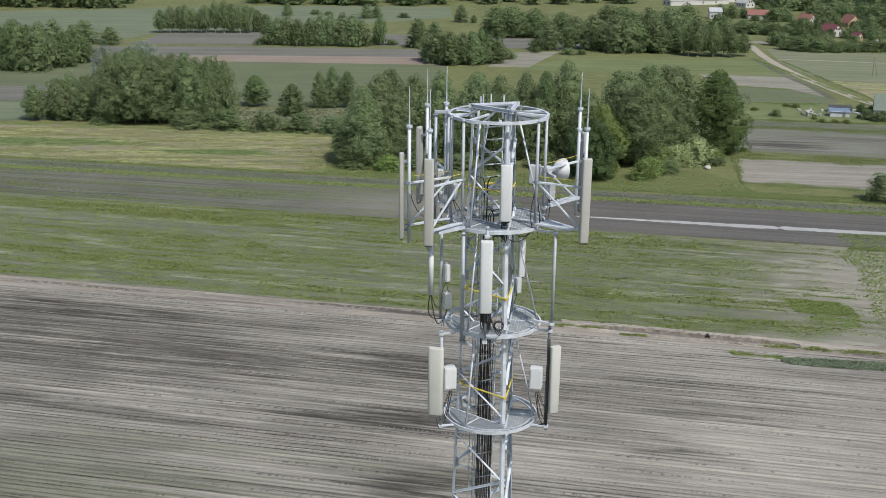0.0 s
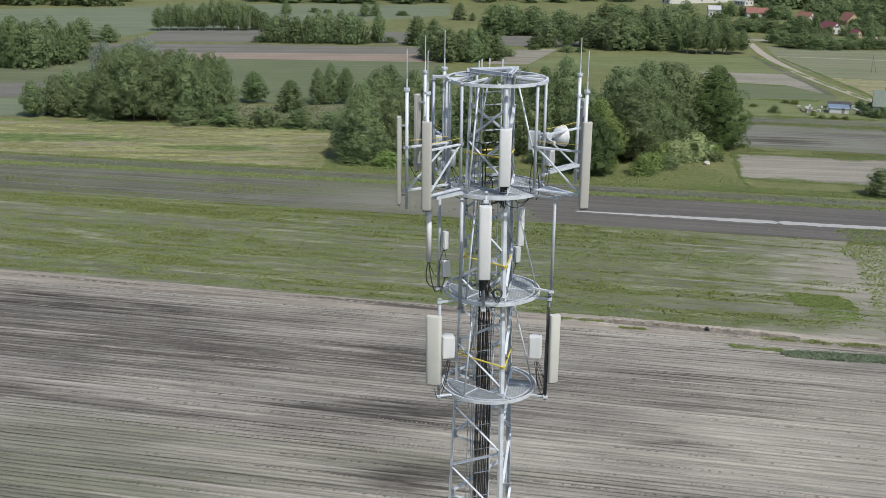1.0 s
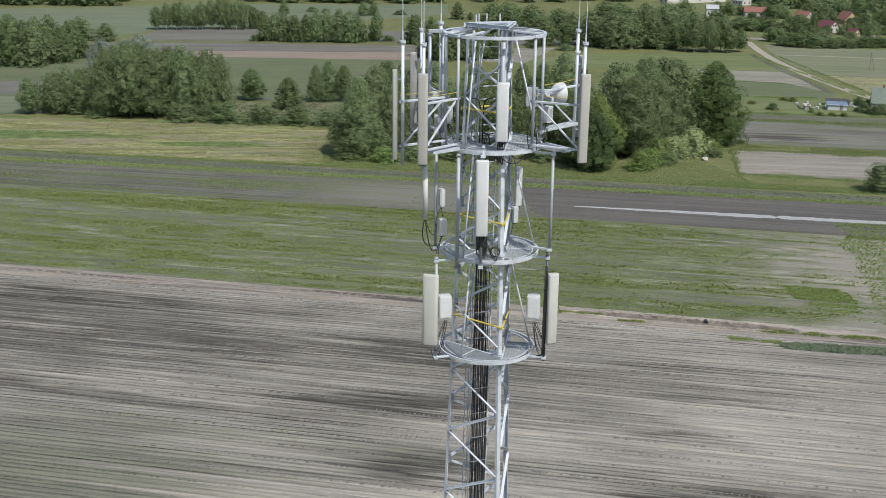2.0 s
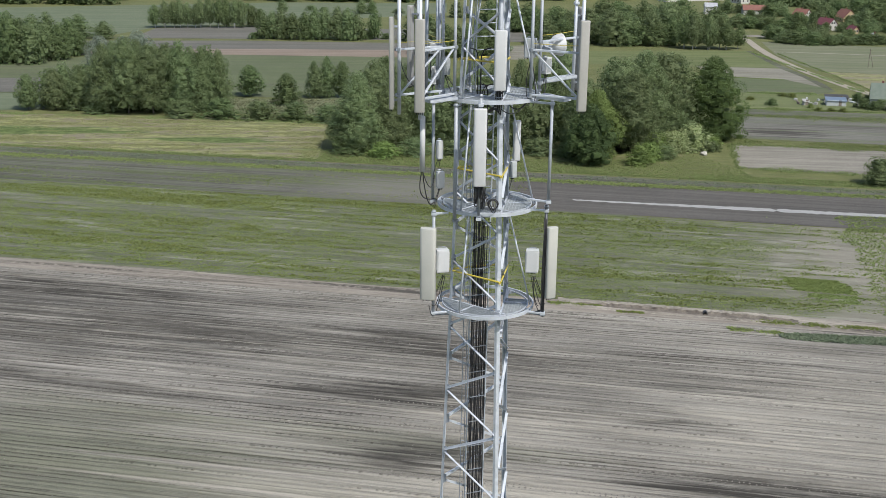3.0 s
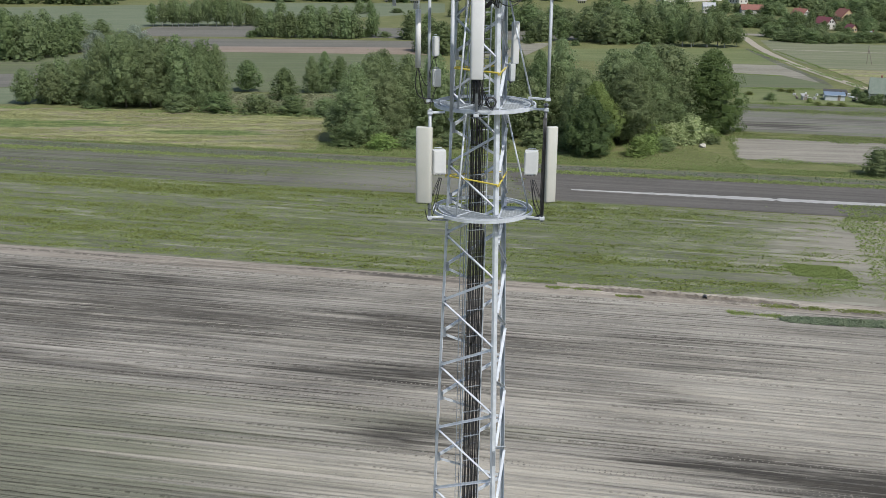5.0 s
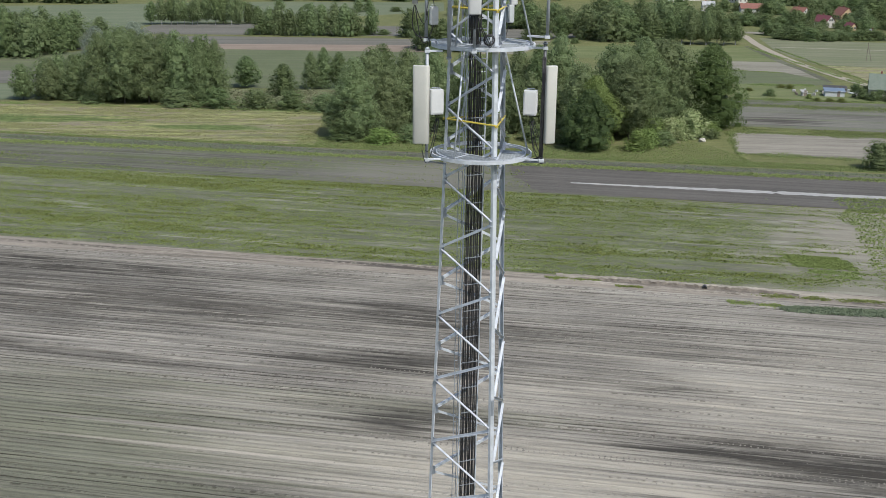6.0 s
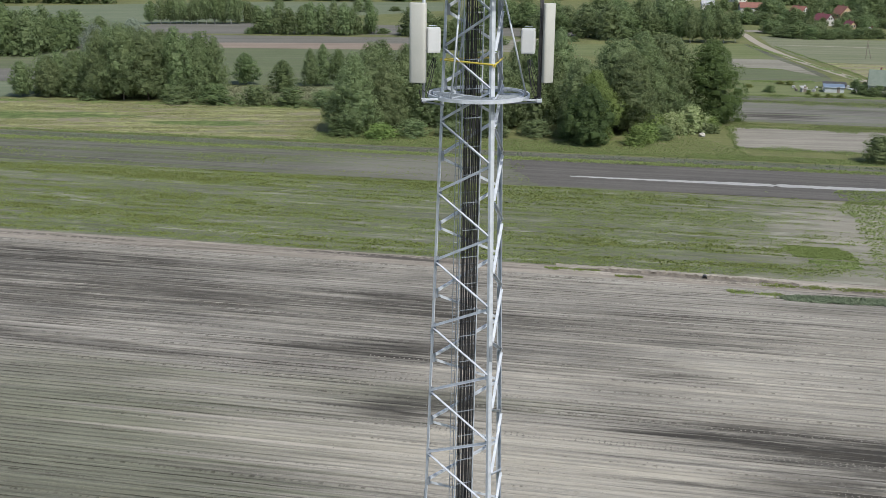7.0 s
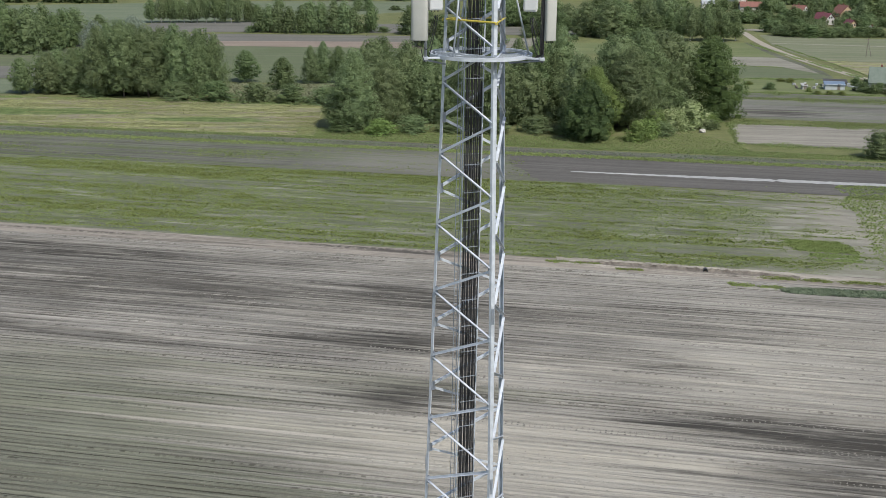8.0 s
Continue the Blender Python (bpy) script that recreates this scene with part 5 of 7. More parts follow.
def crown_mesh(name, material, profile, lobes, leaves, size, seed, low=0.12, lobe=(0.06, 0.11), flat=(0.35, 0.6), core=0.52, fuzz=0.2):
    """A crown one metre high and wide: many small leafy boughs inside an uneven outline, round a sparse inner body. profile: radius at heights 0 to 1."""
    rng = np.random.default_rng(seed)
    zs, rs = np.linspace(0, 1, len(profile)), np.array(profile)
    t = (np.arange(lobes) + rng.uniform(0, 1, lobes)) / lobes
    a = np.arange(lobes) * 2.399 + rng.uniform(-0.6, 0.6, lobes)
    ph = rng.uniform(0, 6.28, 4)
    bulge = 1 + 0.17 * np.sin(2 * a + 7 * t + ph[0]) + 0.15 * np.sin(3 * a - 11 * t + ph[1]) + 0.12 * np.sin(5 * a + 19 * t + ph[2])
    r = np.interp(t, zs, rs) * 0.5 * bulge
    rad = rng.uniform(lobe[0], lobe[1], lobes) * (0.6 + 0.8 * r)
    d = np.maximum(r - rad * 0.6, 0) * np.sqrt(rng.uniform(0.35, 1.15, lobes))
    cen = np.stack([d * np.cos(a), d * np.sin(a), low + (1 - low) * (0.02 + 0.95 * t) - d * 0.10], 1)
    sq = np.stack([np.ones(lobes), np.ones(lobes), rng.uniform(flat[0], flat[1], lobes)], 1)
    k = np.repeat(np.arange(lobes), max(1, int(leaves * 3.2 / lobes)))
    dirs = rng.normal(0, 1, (len(k), 3))
    dirs[:, 2] += 0.35
    dirs[:, :2] += 0.45 * np.stack([np.cos(a), np.sin(a)], 1)[k]
    dirs /= np.linalg.norm(dirs, axis=1)[:, None]
    reach = 1 + rng.normal(0, 0.13, len(k)) + np.where(rng.random(len(k)) < fuzz, rng.uniform(0, 0.6, len(k)), 0)
    pts = cen[k] + dirs * sq[k] * (rad[k] * reach)[:, None]
    keep = np.ones(len(k), bool)
    for j in range(lobes):
        inside = (((pts - cen[j]) / sq[j]) ** 2).sum(1) < (rad[j] * 0.85) ** 2
        keep &= ~(inside & (k != j))
    keep &= pts[:, 2] > 0.005
    pts, dirs = pts[keep], dirs[keep]
    pick = rng.permutation(len(pts))[:leaves]
    q = leaf_quads(rng, pts[pick], dirs[pick], size, 0.6, 0.36)
    n = len(pick)
    verts = [q]
    faces = [(4 * i, 4 * i + 1, 4 * i + 2, 4 * i + 3) for i in range(n)]
    count = 4 * n

    def blob(c, size3, m, h):
        nonlocal count
        ring = [c + np.array([math.cos(2 * math.pi * i / m) * math.sin(math.pi * v / h), math.sin(2 * math.pi * i / m) * math.sin(math.pi * v / h), math.cos(math.pi * v / h)]) * size3 * rng.uniform(0.8, 1.1)
                for v in range(1, h) for i in range(m)]
        verts.append(np.array(ring))
        for v in range(h - 2):
            for i in range(m):
                faces.append((count + v * m + i, count + v * m + (i + 1) % m, count + (v + 1) * m + (i + 1) % m, count + (v + 1) * m + i))
        faces.append(tuple(count + i for i in range(m)))
        faces.append(tuple(count + (h - 2) * m + i for i in range(m))[::-1])
        count += len(ring)

    for j in range(lobes):
        blob(cen[j] - np.array([0, 0, 0.25 * rad[j] * sq[j][2]]), sq[j] * rad[j] * core, 4, 3)
    for u in np.linspace(0.12, 0.8, 7):
        rr = float(np.interp(u, zs, rs)) * 0.5 * 0.56
        blob(np.array([rng.normal(0, 0.03), rng.normal(0, 0.03), low + (1 - low) * u]), np.array([rr, rr, 0.11]), 8, 6)
    me = bpy.data.meshes.new(name)
    me.from_pydata(np.concatenate(verts).tolist(), [], faces)
    me.materials.append(material)
    return me


def trunk_mesh(seed, stems=1, height=0.75, material=None):
    rng = random.Random(seed)
    bm = bmesh.new()
    for s in range(stems):
        lean = Vector((rng.uniform(-.06, .06), rng.uniform(-.06, .06), 0)) * (stems - 0.5)
        base = lean * 0.4
        pts = [base + lean * t + Vector((rng.uniform(-.01, .01), rng.uniform(-.01, .01), height * t)) for t in (0, .25, .5, .75, 1)]
        rad = [0.022, 0.018, 0.014, 0.009, 0.004]
        prev = None
        for p, r in zip(pts, rad):
            row = [bm.verts.new(p + polar(60 * k, r)) for k in range(6)]
            if prev:
                for k in range(6):
                    bm.faces.new((prev[k], prev[(k + 1) % 6], row[(k + 1) % 6], row[k]))
            prev = row
        for k in range(5):
            t = rng.uniform(0.3, 0.85)
            a = pts[0].lerp(pts[-1], t)
            b = a + polar(rng.uniform(0, 360), rng.uniform(.15, .3), rng.uniform(.08, .2))
            sweep(bm, circle(0.006, 5), a, b)
    return mesh_of(bm, "trunk", material or BARK)


KINDS = {
    "alder": dict(profile=(0.62, 0.86, 1.0, 0.94, 0.80, 0.60, 0.36, 0.08), low=0.05),
    "tall": dict(profile=(0.5, 0.8, 0.95, 1.0, 0.95, 0.84, 0.62, 0.22), low=0.10),
    "round": dict(profile=(0.72, 0.98, 1.05, 1.02, 0.95, 0.8, 0.55, 0.15), low=0.04),
    "cone": dict(profile=(0.9, 1.0, 0.88, 0.70, 0.52, 0.34, 0.06), low=0.03),
    "birch": dict(profile=(0.45, 0.75, 0.95, 1.0, 0.92, 0.74, 0.50, 0.15), low=0.18),
    "chestnut": dict(profile=(0.8, 0.98, 1.05, 1.02, 0.93, 0.78, 0.52, 0.12), low=0.05),
    "bush": dict(profile=(1.0, 1.05, 0.95, 0.75, 0.4), low=0.0),
}
CROWNS = {}


def crown_of(kind, material, near, variant):
    key = (kind, material.name, near, variant)
    if key not in CROWNS:
        k = KINDS[kind]
        lobes, leaves, size = {2: (210, 12500, 0.0112), 1: (80, 2200, 0.024)}[near]
        lobe, flat = ((0.075, 0.15), (0.42, 0.66)) if near == 2 else ((0.11, 0.20), (0.6, 0.9))
        if kind == "chestnut":
            lobes, leaves, size, lobe, flat = 170, 20000, 0.0115, (0.11, 0.17), (0.5, 0.7)
        if kind == "bush":
            flat = (0.7, 1.0)
        CROWNS[key] = (crown_mesh("crown", material, k["profile"], lobes, leaves, size, 17 * variant + len(CROWNS) + 3, k["low"], lobe, flat, 0.7 if kind == "chestnut" else 0.52, 0.05 if kind == "chestnut" else 0.18),
                       trunk_mesh(variant + 5, 2 if kind == "birch" else 1, 0.75, BIRCH_BARK if kind == "birch" else BARK))
    return CROWNS[key]


tree_rng = random.Random(21)


def tree(x, y, h, w, kind="alder", material=None, near=1, label="", group="", name="tree"):
    material = material or LEAF
    crown, trunk = crown_of(kind, material, near, tree_rng.randrange(3))
    ob = thing(name, label or "leafy green deciduous tree with an uneven crown", "tree" if name == "tree" else "bush", group, (x, y, 0), tree_rng.uniform(0, 360))
    ob.scale = (w, w, h)
    if name == "tree":
        part("trunk", trunk, BARK, ob)
    part("crown", crown, material, ob)
    return ob


def grove(rows, kinds, mats, near, label, group, grow=1.15, tall=1.0):
    for x, y, h, w in rows:
        h *= tall
        if near == 1 and w > 8 and y > 350:
            w *= 0.85
            side = tree_rng.uniform(0.45, 0.75) * w
            tree(x + side, y + tree_rng.uniform(-2, 3), h * tree_rng.uniform(0.7, 0.95), w * grow * tree_rng.uniform(0.85, 1.1), tree_rng.choice(kinds), tree_rng.choice(mats), near, label, group)
            x -= side * 0.5
        tree(x, y, h, w * grow * tree_rng.uniform(0.95, 1.15), tree_rng.choice(kinds), tree_rng.choice(mats), near, label, group)


grove(((-122, 300, 11.9, 6.4), (-114, 301, 13.7, 7.2), (-107, 301, 14.9, 8.1), (-98, 297, 22.7, 10.6), (-91, 296, 24.8, 10.5), (-84, 297, 22.8, 10.4), (-76, 299, 23.2, 10.5),
       (-70, 302, 21.4, 9.7), (-66, 308, 19.6, 8.0), (-91, 309, 22.3, 10.9), (-83, 312, 21.0, 9.1), (-75, 310, 20.0, 9.0), (-98, 308, 22.0, 9.1)),
      ("alder", "alder", "tall"), (LEAF, LEAF_PALE, LEAF, LEAF), 2, "tall alder tree in a dense clump beside the meadow", "clump by the meadow", 1.15, 0.9)
grove(((-60, 329, 10.1, 7.2), (-46, 312, 10.1, 6.4), (-35, 329, 13.1, 6.7), (-39, 327, 11.9, 5.6), (-30, 328, 11.8, 4.7)),
      ("round", "tall", "alder"), (LEAF, LEAF_DARK), 2, "small alder tree standing free in rough grass", "single alders", 1.15)
grove(((-109, 333, 18.5, 9.5), (-97, 335, 20.0, 10.5), (-102, 336, 18.0, 9.0)), ("tall",), (LEAF_SILVER,), 2, "pale silvery willow tree behind the alders", "silver willows", 1.1)
grove(((-20, 246, 20.0, 11.6), (-16, 258, 21.4, 10.6), (-14, 273, 20.5, 9.5), (-23, 246, 13.1, 8.0), (-7, 264, 20.4, 9.2), (0, 266, 21.0, 9.3), (10, 268, 20.7, 9.4),
       (16, 267, 20.2, 8.6), (23, 268, 20.8, 9.4), (28, 264, 21.8, 9.3), (34, 266, 24.5, 10.0), (-12, 253, 16.4, 8.9), (6, 257, 17.4, 9.1), (18, 254, 17.2, 9.0)),
      ("alder", "tall", "round"), (LEAF, LEAF_PALE, LEAF_DARK, LEAF_PALE), 2, "tall alder tree in the copse behind the fields", "middle copse", 1.15)
grove(((37, 246, 20.1, 8.7), (48, 253, 24.1, 12.1), (54, 256, 25.4, 12.7), (61, 264, 24.5, 12.2), (68, 280, 21.5, 11.0), (50, 247, 21.6, 10.2), (57.5, 256, 21.6, 10.3), (64, 262, 17.0, 9.0)),
      ("round", "tall", "alder"), (LEAF, LEAF_PALE, LEAF, LEAF_BRIGHT), 2, "tall broadleaf tree in the copse behind the fields", "right copse", 1.25, 0.97)
grove([(-118 + 6.2 * k + tree_rng.uniform(-2, 2), 305 + tree_rng.uniform(-2, 5), (12 if k < 3 else 19) + tree_rng.uniform(-2, 2), 9) for k in range(9)], ("alder", "round"), (LEAF, LEAF_DARK), 1,
      "alder tree filling the dense clump", "clump by the meadow", 1.1, 0.92)
grove([(-19 + 4.4 * k + tree_rng.uniform(-1.5, 1.5), 259 + tree_rng.uniform(-5, 5), 16.5 + tree_rng.uniform(-2.5, 2), 9) for k in range(13)], ("alder", "round"), (LEAF, LEAF, LEAF_DARK), 1,
      "alder tree filling the dense copse", "middle copse", 1.12)
grove([(46 + 5.0 * k, 256 + 2.6 * k + tree_rng.uniform(-2, 2), 21.5 + tree_rng.uniform(-2, 2), 12) for k in range(5)], ("alder", "round"), (LEAF, LEAF_DARK), 1,
      "broadleaf tree filling the dense copse", "right copse", 1.15)
tree(40.4, 243, 16.4, 11.6, "chestnut", LEAF_BRIGHT, 2, "broad fresh green round tree at the copse edge")
tree(37.6, 234.5, 14.2, 10.8, "chestnut", LEAF_DARKEST, 2, "dark green round tree at the copse edge")
tree(74.6, 266, 21.8, 16.6, "chestnut", LEAF_DEEP, 2, "large dark green round tree at the copse corner")
for x, y, h, w, m in ((66.6, 250.5, 6.8, 8.6, BLOSSOM), (60.4, 248, 5.6, 7.0, BLOSSOM), (63.5, 250, 5.0, 6.0, BLOSSOM), (72, 252, 3.6, 5.0, LEAF_BRIGHT), (49.7, 232.8, 5.0, 6.0, LEAF_BRIGHT), (56, 246, 5.5, 7.0, LEAF_BRIGHT), (53, 238, 4.5, 6.0, LEAF_BRIGHT), (57, 240, 3.5, 6.0, LEAF),
                      (101, 214, 6.4, 7.0, LEAF), (-31, 286, 5.0, 9.0, LEAF), (-41, 289, 5.0, 10.0, LEAF_DARK), (-51, 289, 5.5, 10.0, LEAF), (-63, 291, 5.5, 11.0, LEAF_DARK),
                      (-74, 291, 5.0, 10.0, LEAF), (-27, 281, 4.0, 7.0, LEAF_PALE), (-22, 243, 5.0, 9.0, LEAF_DARK), (-13, 240, 3.5, 8.0, LEAF_BRIGHT), (-5, 243, 4.0, 9.0, LEAF),
                      (5, 244, 3.5, 9.0, LEAF_PALE), (15, 243, 4.0, 9.0, LEAF), (26, 244, 4.0, 9.0, LEAF), (34, 241, 4.0, 7.0, LEAF_DARK), (71, 250, 2.5, 6.0, LEAF), (-100, 296, 3.0, 8.0, LEAF)):
    tree(x, y, h, w, "bush", m, 1, "white-flowering elder bush at the copse edge" if m == BLOSSOM else "dense green bush at the edge of the trees", "edge bushes", "bush")
grove(((-168, 404, 18.2, 11.9), (-160, 401, 19.0, 11.8), (-154, 411, 16.8, 12.0), (-153, 424, 16.8, 12.3), (-162, 424, 14.7, 14.8), (-158, 485, 10.7, 13.2), (-169, 415, 14.5, 14.6),
       (-150, 428, 11.0, 9.9), (-180, 405, 18.0, 13.0), (-178, 420, 18.0, 13.0), (-192, 410, 18.0, 14.0)),
      ("round", "alder"), (LEAF_DARK, LEAF), 1, "dark broadleaf tree in a wood edge", "wood beyond the meadow", 1.15)
for _row, _kinds, _what, _group in (
        (((-139, 534, 11.6), (-134.5, 535, 12.9), (-130.5, 536, 13.2), (-126.5, 535, 13.6), (-122.5, 537, 12.0), (-119.5, 537, 10.6)), ("birch", "tall", "birch"), "slender birch tree in a dense field row", "far field row"),
        (((-116.5, 537, 13.5), (-112.5, 538, 14.2), (-108, 537, 14.5), (-104, 539, 13.2), (-100, 538, 13.8), (-96, 539, 13.6), (-91.5, 543, 10.5), (-87.5, 545, 9.2)), ("birch", "tall", "birch"), "slender birch tree in a dense field row", "far field row"),
        (((-79, 493, 10.5), (-74.5, 493, 11.8), (-69.5, 492, 12.2), (-64.5, 490, 11.6), (-59.5, 490, 12.6), (-54.5, 491, 14.2), (-50, 492, 14.0), (-45, 491, 14.6), (-40.5, 489, 13.4), (-36.5, 491, 12.2)), ("round", "alder", "round"), "broadleaf tree in a thick hedge between fields", "hedge between fields")):
    for _x, _y, _h in _row:
        tree(_x + tree_rng.uniform(-0.8, 0.8), _y, _h * tree_rng.uniform(0.95, 1.08), tree_rng.uniform(6.4, 8.0) if "birch" in _kinds else tree_rng.uniform(8.4, 10.4), tree_rng.choice(_kinds), tree_rng.choice((LEAF, LEAF_DARK, LEAF)), 1, _what, _group)
tree(-27.4, 495, 12.6, 7.6, "tall", LEAF_DARK, 1, "single leafy tree with a bare trunk beside the fields", "field trees")
for _x, _y, _h, _w in ((-22, 497, 2.6, 7), (-30, 497, 3.4, 6), (-12, 494, 2.8, 6), (-83, 491, 3.0, 6), (-33, 494, 4.2, 6), (27, 462, 2.6, 6), (58, 470, 2.8, 7), (64, 470, 2.2, 5), (-108, 630, 4.5, 6), (-112, 632, 5.0, 6), (-72, 640, 3.0, 7), (-64, 636, 2.4, 6), (-20, 628, 2.6, 8), (44, 476, 2.4, 5)):
    tree(_x, _y, _h, _w, "bush", tree_rng.choice((LEAF, LEAF_DARK)), 1, "low bush standing between the far fields", "field bushes", "bush")
for _x, _y, _h, _w in ((-9.5, 487, 13.2, 10.5), (-2, 490, 11.5, 9.0)):
    tree(_x, _y, _h, _w, "round", LEAF_DARK, 1, "dark round tree at the end of the hedge", "field trees")
grove(((3, 435, 14.0, 12.0), (8, 432, 13.4, 11.9), (16, 437, 13.3, 10.8), (20, 440, 13.6, 9.7), (25, 452, 5.8, 9.9), (-2, 442, 11.3, 9.7), (-39, 620, 7.6, 8.6), (13, 605, 9.6, 6.5),
       (20, 602, 4.4, 4.5), (-87, 627, 7.4, 6.7)),
      ("round", "alder"), (LEAF, LEAF_DARK), 1, "broadleaf tree standing between the fields", "field trees", 1.05)
grove(((32, 533, 15.0, 17.3), (41, 534, 15.6, 17.3), (53, 540, 13.5, 17.5), (54, 486, 12.3, 13.3), (45, 485, 5.1, 7.9), (30, 537, 7.9, 11.6), (66, 527, 12.1, 14.3),
       (70, 513, 12.4, 14.0), (76, 488, 15.4, 16.1), (84, 480, 16.2, 18.5), (92, 481, 14.5, 16.0), (101, 490, 18.8, 16.3), (102, 480, 16.0, 10.7), (115, 509, 18.1, 16.9)),
      ("round", "round", "tall"), (LEAF_DARK, LEAF_DARK, LEAF), 1, "broadleaf tree in a dark shelter wood", "shelter wood", 1.0)
grove(((126, 519, 18.4, 17.3), (92, 555, 14.4, 18.1), (106, 583, 11.5, 19.1), (114, 471, 14.0, 9.5), (118, 468, 14.9, 9.4), (125, 468, 15.4, 9.5), (131, 473, 14.0, 9.1)),
      ("birch",), (LEAF, LEAF_DARK), 1, "slender birch tree at the edge of a shelter wood", "birches", 1.0)
grove(((164, 568, 6.5, 12.7), (170, 563, 7.6, 12.6), (178, 559, 7.6, 12.6), (166, 497, 5.8, 10.2), (172, 493, 7.3, 11.3), (179, 490, 6.7, 10.1), (187, 490, 5.2, 10.2), (197, 500, 5.8, 8.7),
       (203, 662, 8.8, 14.6), (200, 632, 9.2, 12.1), (224, 636, 10.6, 14.2), (235, 649, 10.6, 16.8), (250, 658, 10.1, 14.9), (257, 645, 11.9, 16.9),
       (250, 601, 15.5, 17.3), (219, 553, 7.5, 9.5), (229, 549, 7.5, 9.5), (200, 567, 7.1, 11.6), (188, 545, 6.4, 8.3), (194, 577, 7.8, 11.0)),
      ("round", "alder", "bush"), (LEAF, LEAF_DARK, LEAF_DARK), 1, "garden tree between village houses", "village trees", 1.0, 0.85)


def far_wood(name, x0, x1, y0, y1, count, h, seed, label, material):
    """A distant wood as one body of many small crowns."""
    rng = np.random.default_rng(seed)
    me = crown_mesh(name, material, (.8, 1, 1, .95, .8, .55, .2), 18, 260, 0.074, seed, 0.0, (0.20, 0.32), (0.6, 0.9))
    nv = len(me.vertices)
    co = np.empty(nv * 3)
    me.vertices.foreach_get("co", co)
    co = co.reshape(-1, 3)
    polys = [tuple(p.vertices) for p in me.polygons]
    bpy.data.meshes.remove(me)
    verts, faces = [], []
    for k in range(count):
        s = rng.uniform(0.75, 1.25)
        turn = rng.uniform(0, 2 * math.pi)
        c, d = math.cos(turn), math.sin(turn)
        m = co * np.array([h * 1.05 * s, h * 1.05 * s, h * s])
        p = np.stack([m[:, 0] * c - m[:, 1] * d + rng.uniform(x0, x1), m[:, 0] * d + m[:, 1] * c + rng.uniform(y0, y1), m[:, 2]], 1)
        verts.append(p)
        faces += [tuple(i + k * nv for i in f) for f in polys]
    out = bpy.data.meshes.new(name)
    out.from_pydata(np.concatenate(verts).tolist(), [], faces)
    out.materials.append(material)
    return tagged(new(name, out), label, "trees", kind="stuff")


far_wood("far_wood", -330, -195, 655, 720, 60, 14, 41, "distant dark green wood beyond the pasture", LEAF_DARK)
far_wood("far_wood", -120, 10, 700, 780, 60, 14, 42, "distant dark green wood beyond the pasture", LEAF_DARK)
far_wood("far_wood", 10, 135, 725, 800, 34, 13, 43, "distant wood behind the fields", LEAF)
far_wood("far_wood", 215, 340, 660, 800, 60, 13, 44, "distant wood behind the village", LEAF)
far_wood("far_wood", -600, 700, 900, 1100, 110, 18, 45, "distant wood along the horizon", LEAF_DARK)


# ---- small plants ----
def tufts(name, spots, size, material, label, category, seed, blades=3, up=0.5):
    """Low plants as sprays of small leaves, all in one body."""
    rng = np.random.default_rng(seed)
    spots = np.asarray(spots, float)
    n = len(spots)
    pts = np.repeat(spots, blades, 0) + np.concatenate([rng.normal(0, size * 0.4, (n * blades, 2)), rng.uniform(0.1, 0.7, (n * blades, 1)) * size * up], 1)
    nrm = rng.normal(0, 0.25, (n * blades, 3)) + np.array([0.2, -0.2, 1.0])
    q = leaf_quads(rng, pts, nrm, size * 0.55)
    me = bpy.data.meshes.new(name)
    me.from_pydata(q.tolist(), [], [(4 * i, 4 * i + 1, 4 * i + 2, 4 * i + 3) for i in range(n * blades)])
    me.materials.append(material)
    return tagged(new(name, me), label, category, kind="stuff")


def crop_spots(count, seed, least=-0.32):
    """Places of crop plants: in rows, thick and thin in long streaks; a higher least keeps to the thickest."""
    rng = np.random.default_rng(seed)
    out = []
    c, s = math.cos(radians(ROW)), math.sin(radians(ROW))
    while len(out) < count:
        x = rng.uniform(-115, 78)
        f = rng.uniform(0.02, 0.985)
        y = 137.2 + f * 55.6 + (-0.2105 + f * 0.0105) * x
        a, v = x * c + y * s, -x * s + y * c
        v = round(v / 0.75) * 0.75 + rng.normal(0, 0.1)
        d = noise.noise(Vector((a * 0.016, v * 0.17, 3.0))) * 0.55 + noise.noise(Vector((a * 0.16, v * 0.55, 8.0))) * 0.5 + noise.noise(Vector((a * 0.03, round(v / 0.75) * 3.3, 5.0))) * 0.6
        thin = min(1.0, max(0.0, (x - 52 + 18 * noise.noise(Vector((x * 0.06, y * 0.09, 1.0)))) / 32))
        if d + (0.22 if f > 0.84 else 0.0) > rng.uniform(least, least + 0.62) + thin * 0.6 + (0.25 if f < 0.1 and x > 20 else 0.0):
            out.append((a * c - v * s, a * s + v * c, 0.05))
    return out


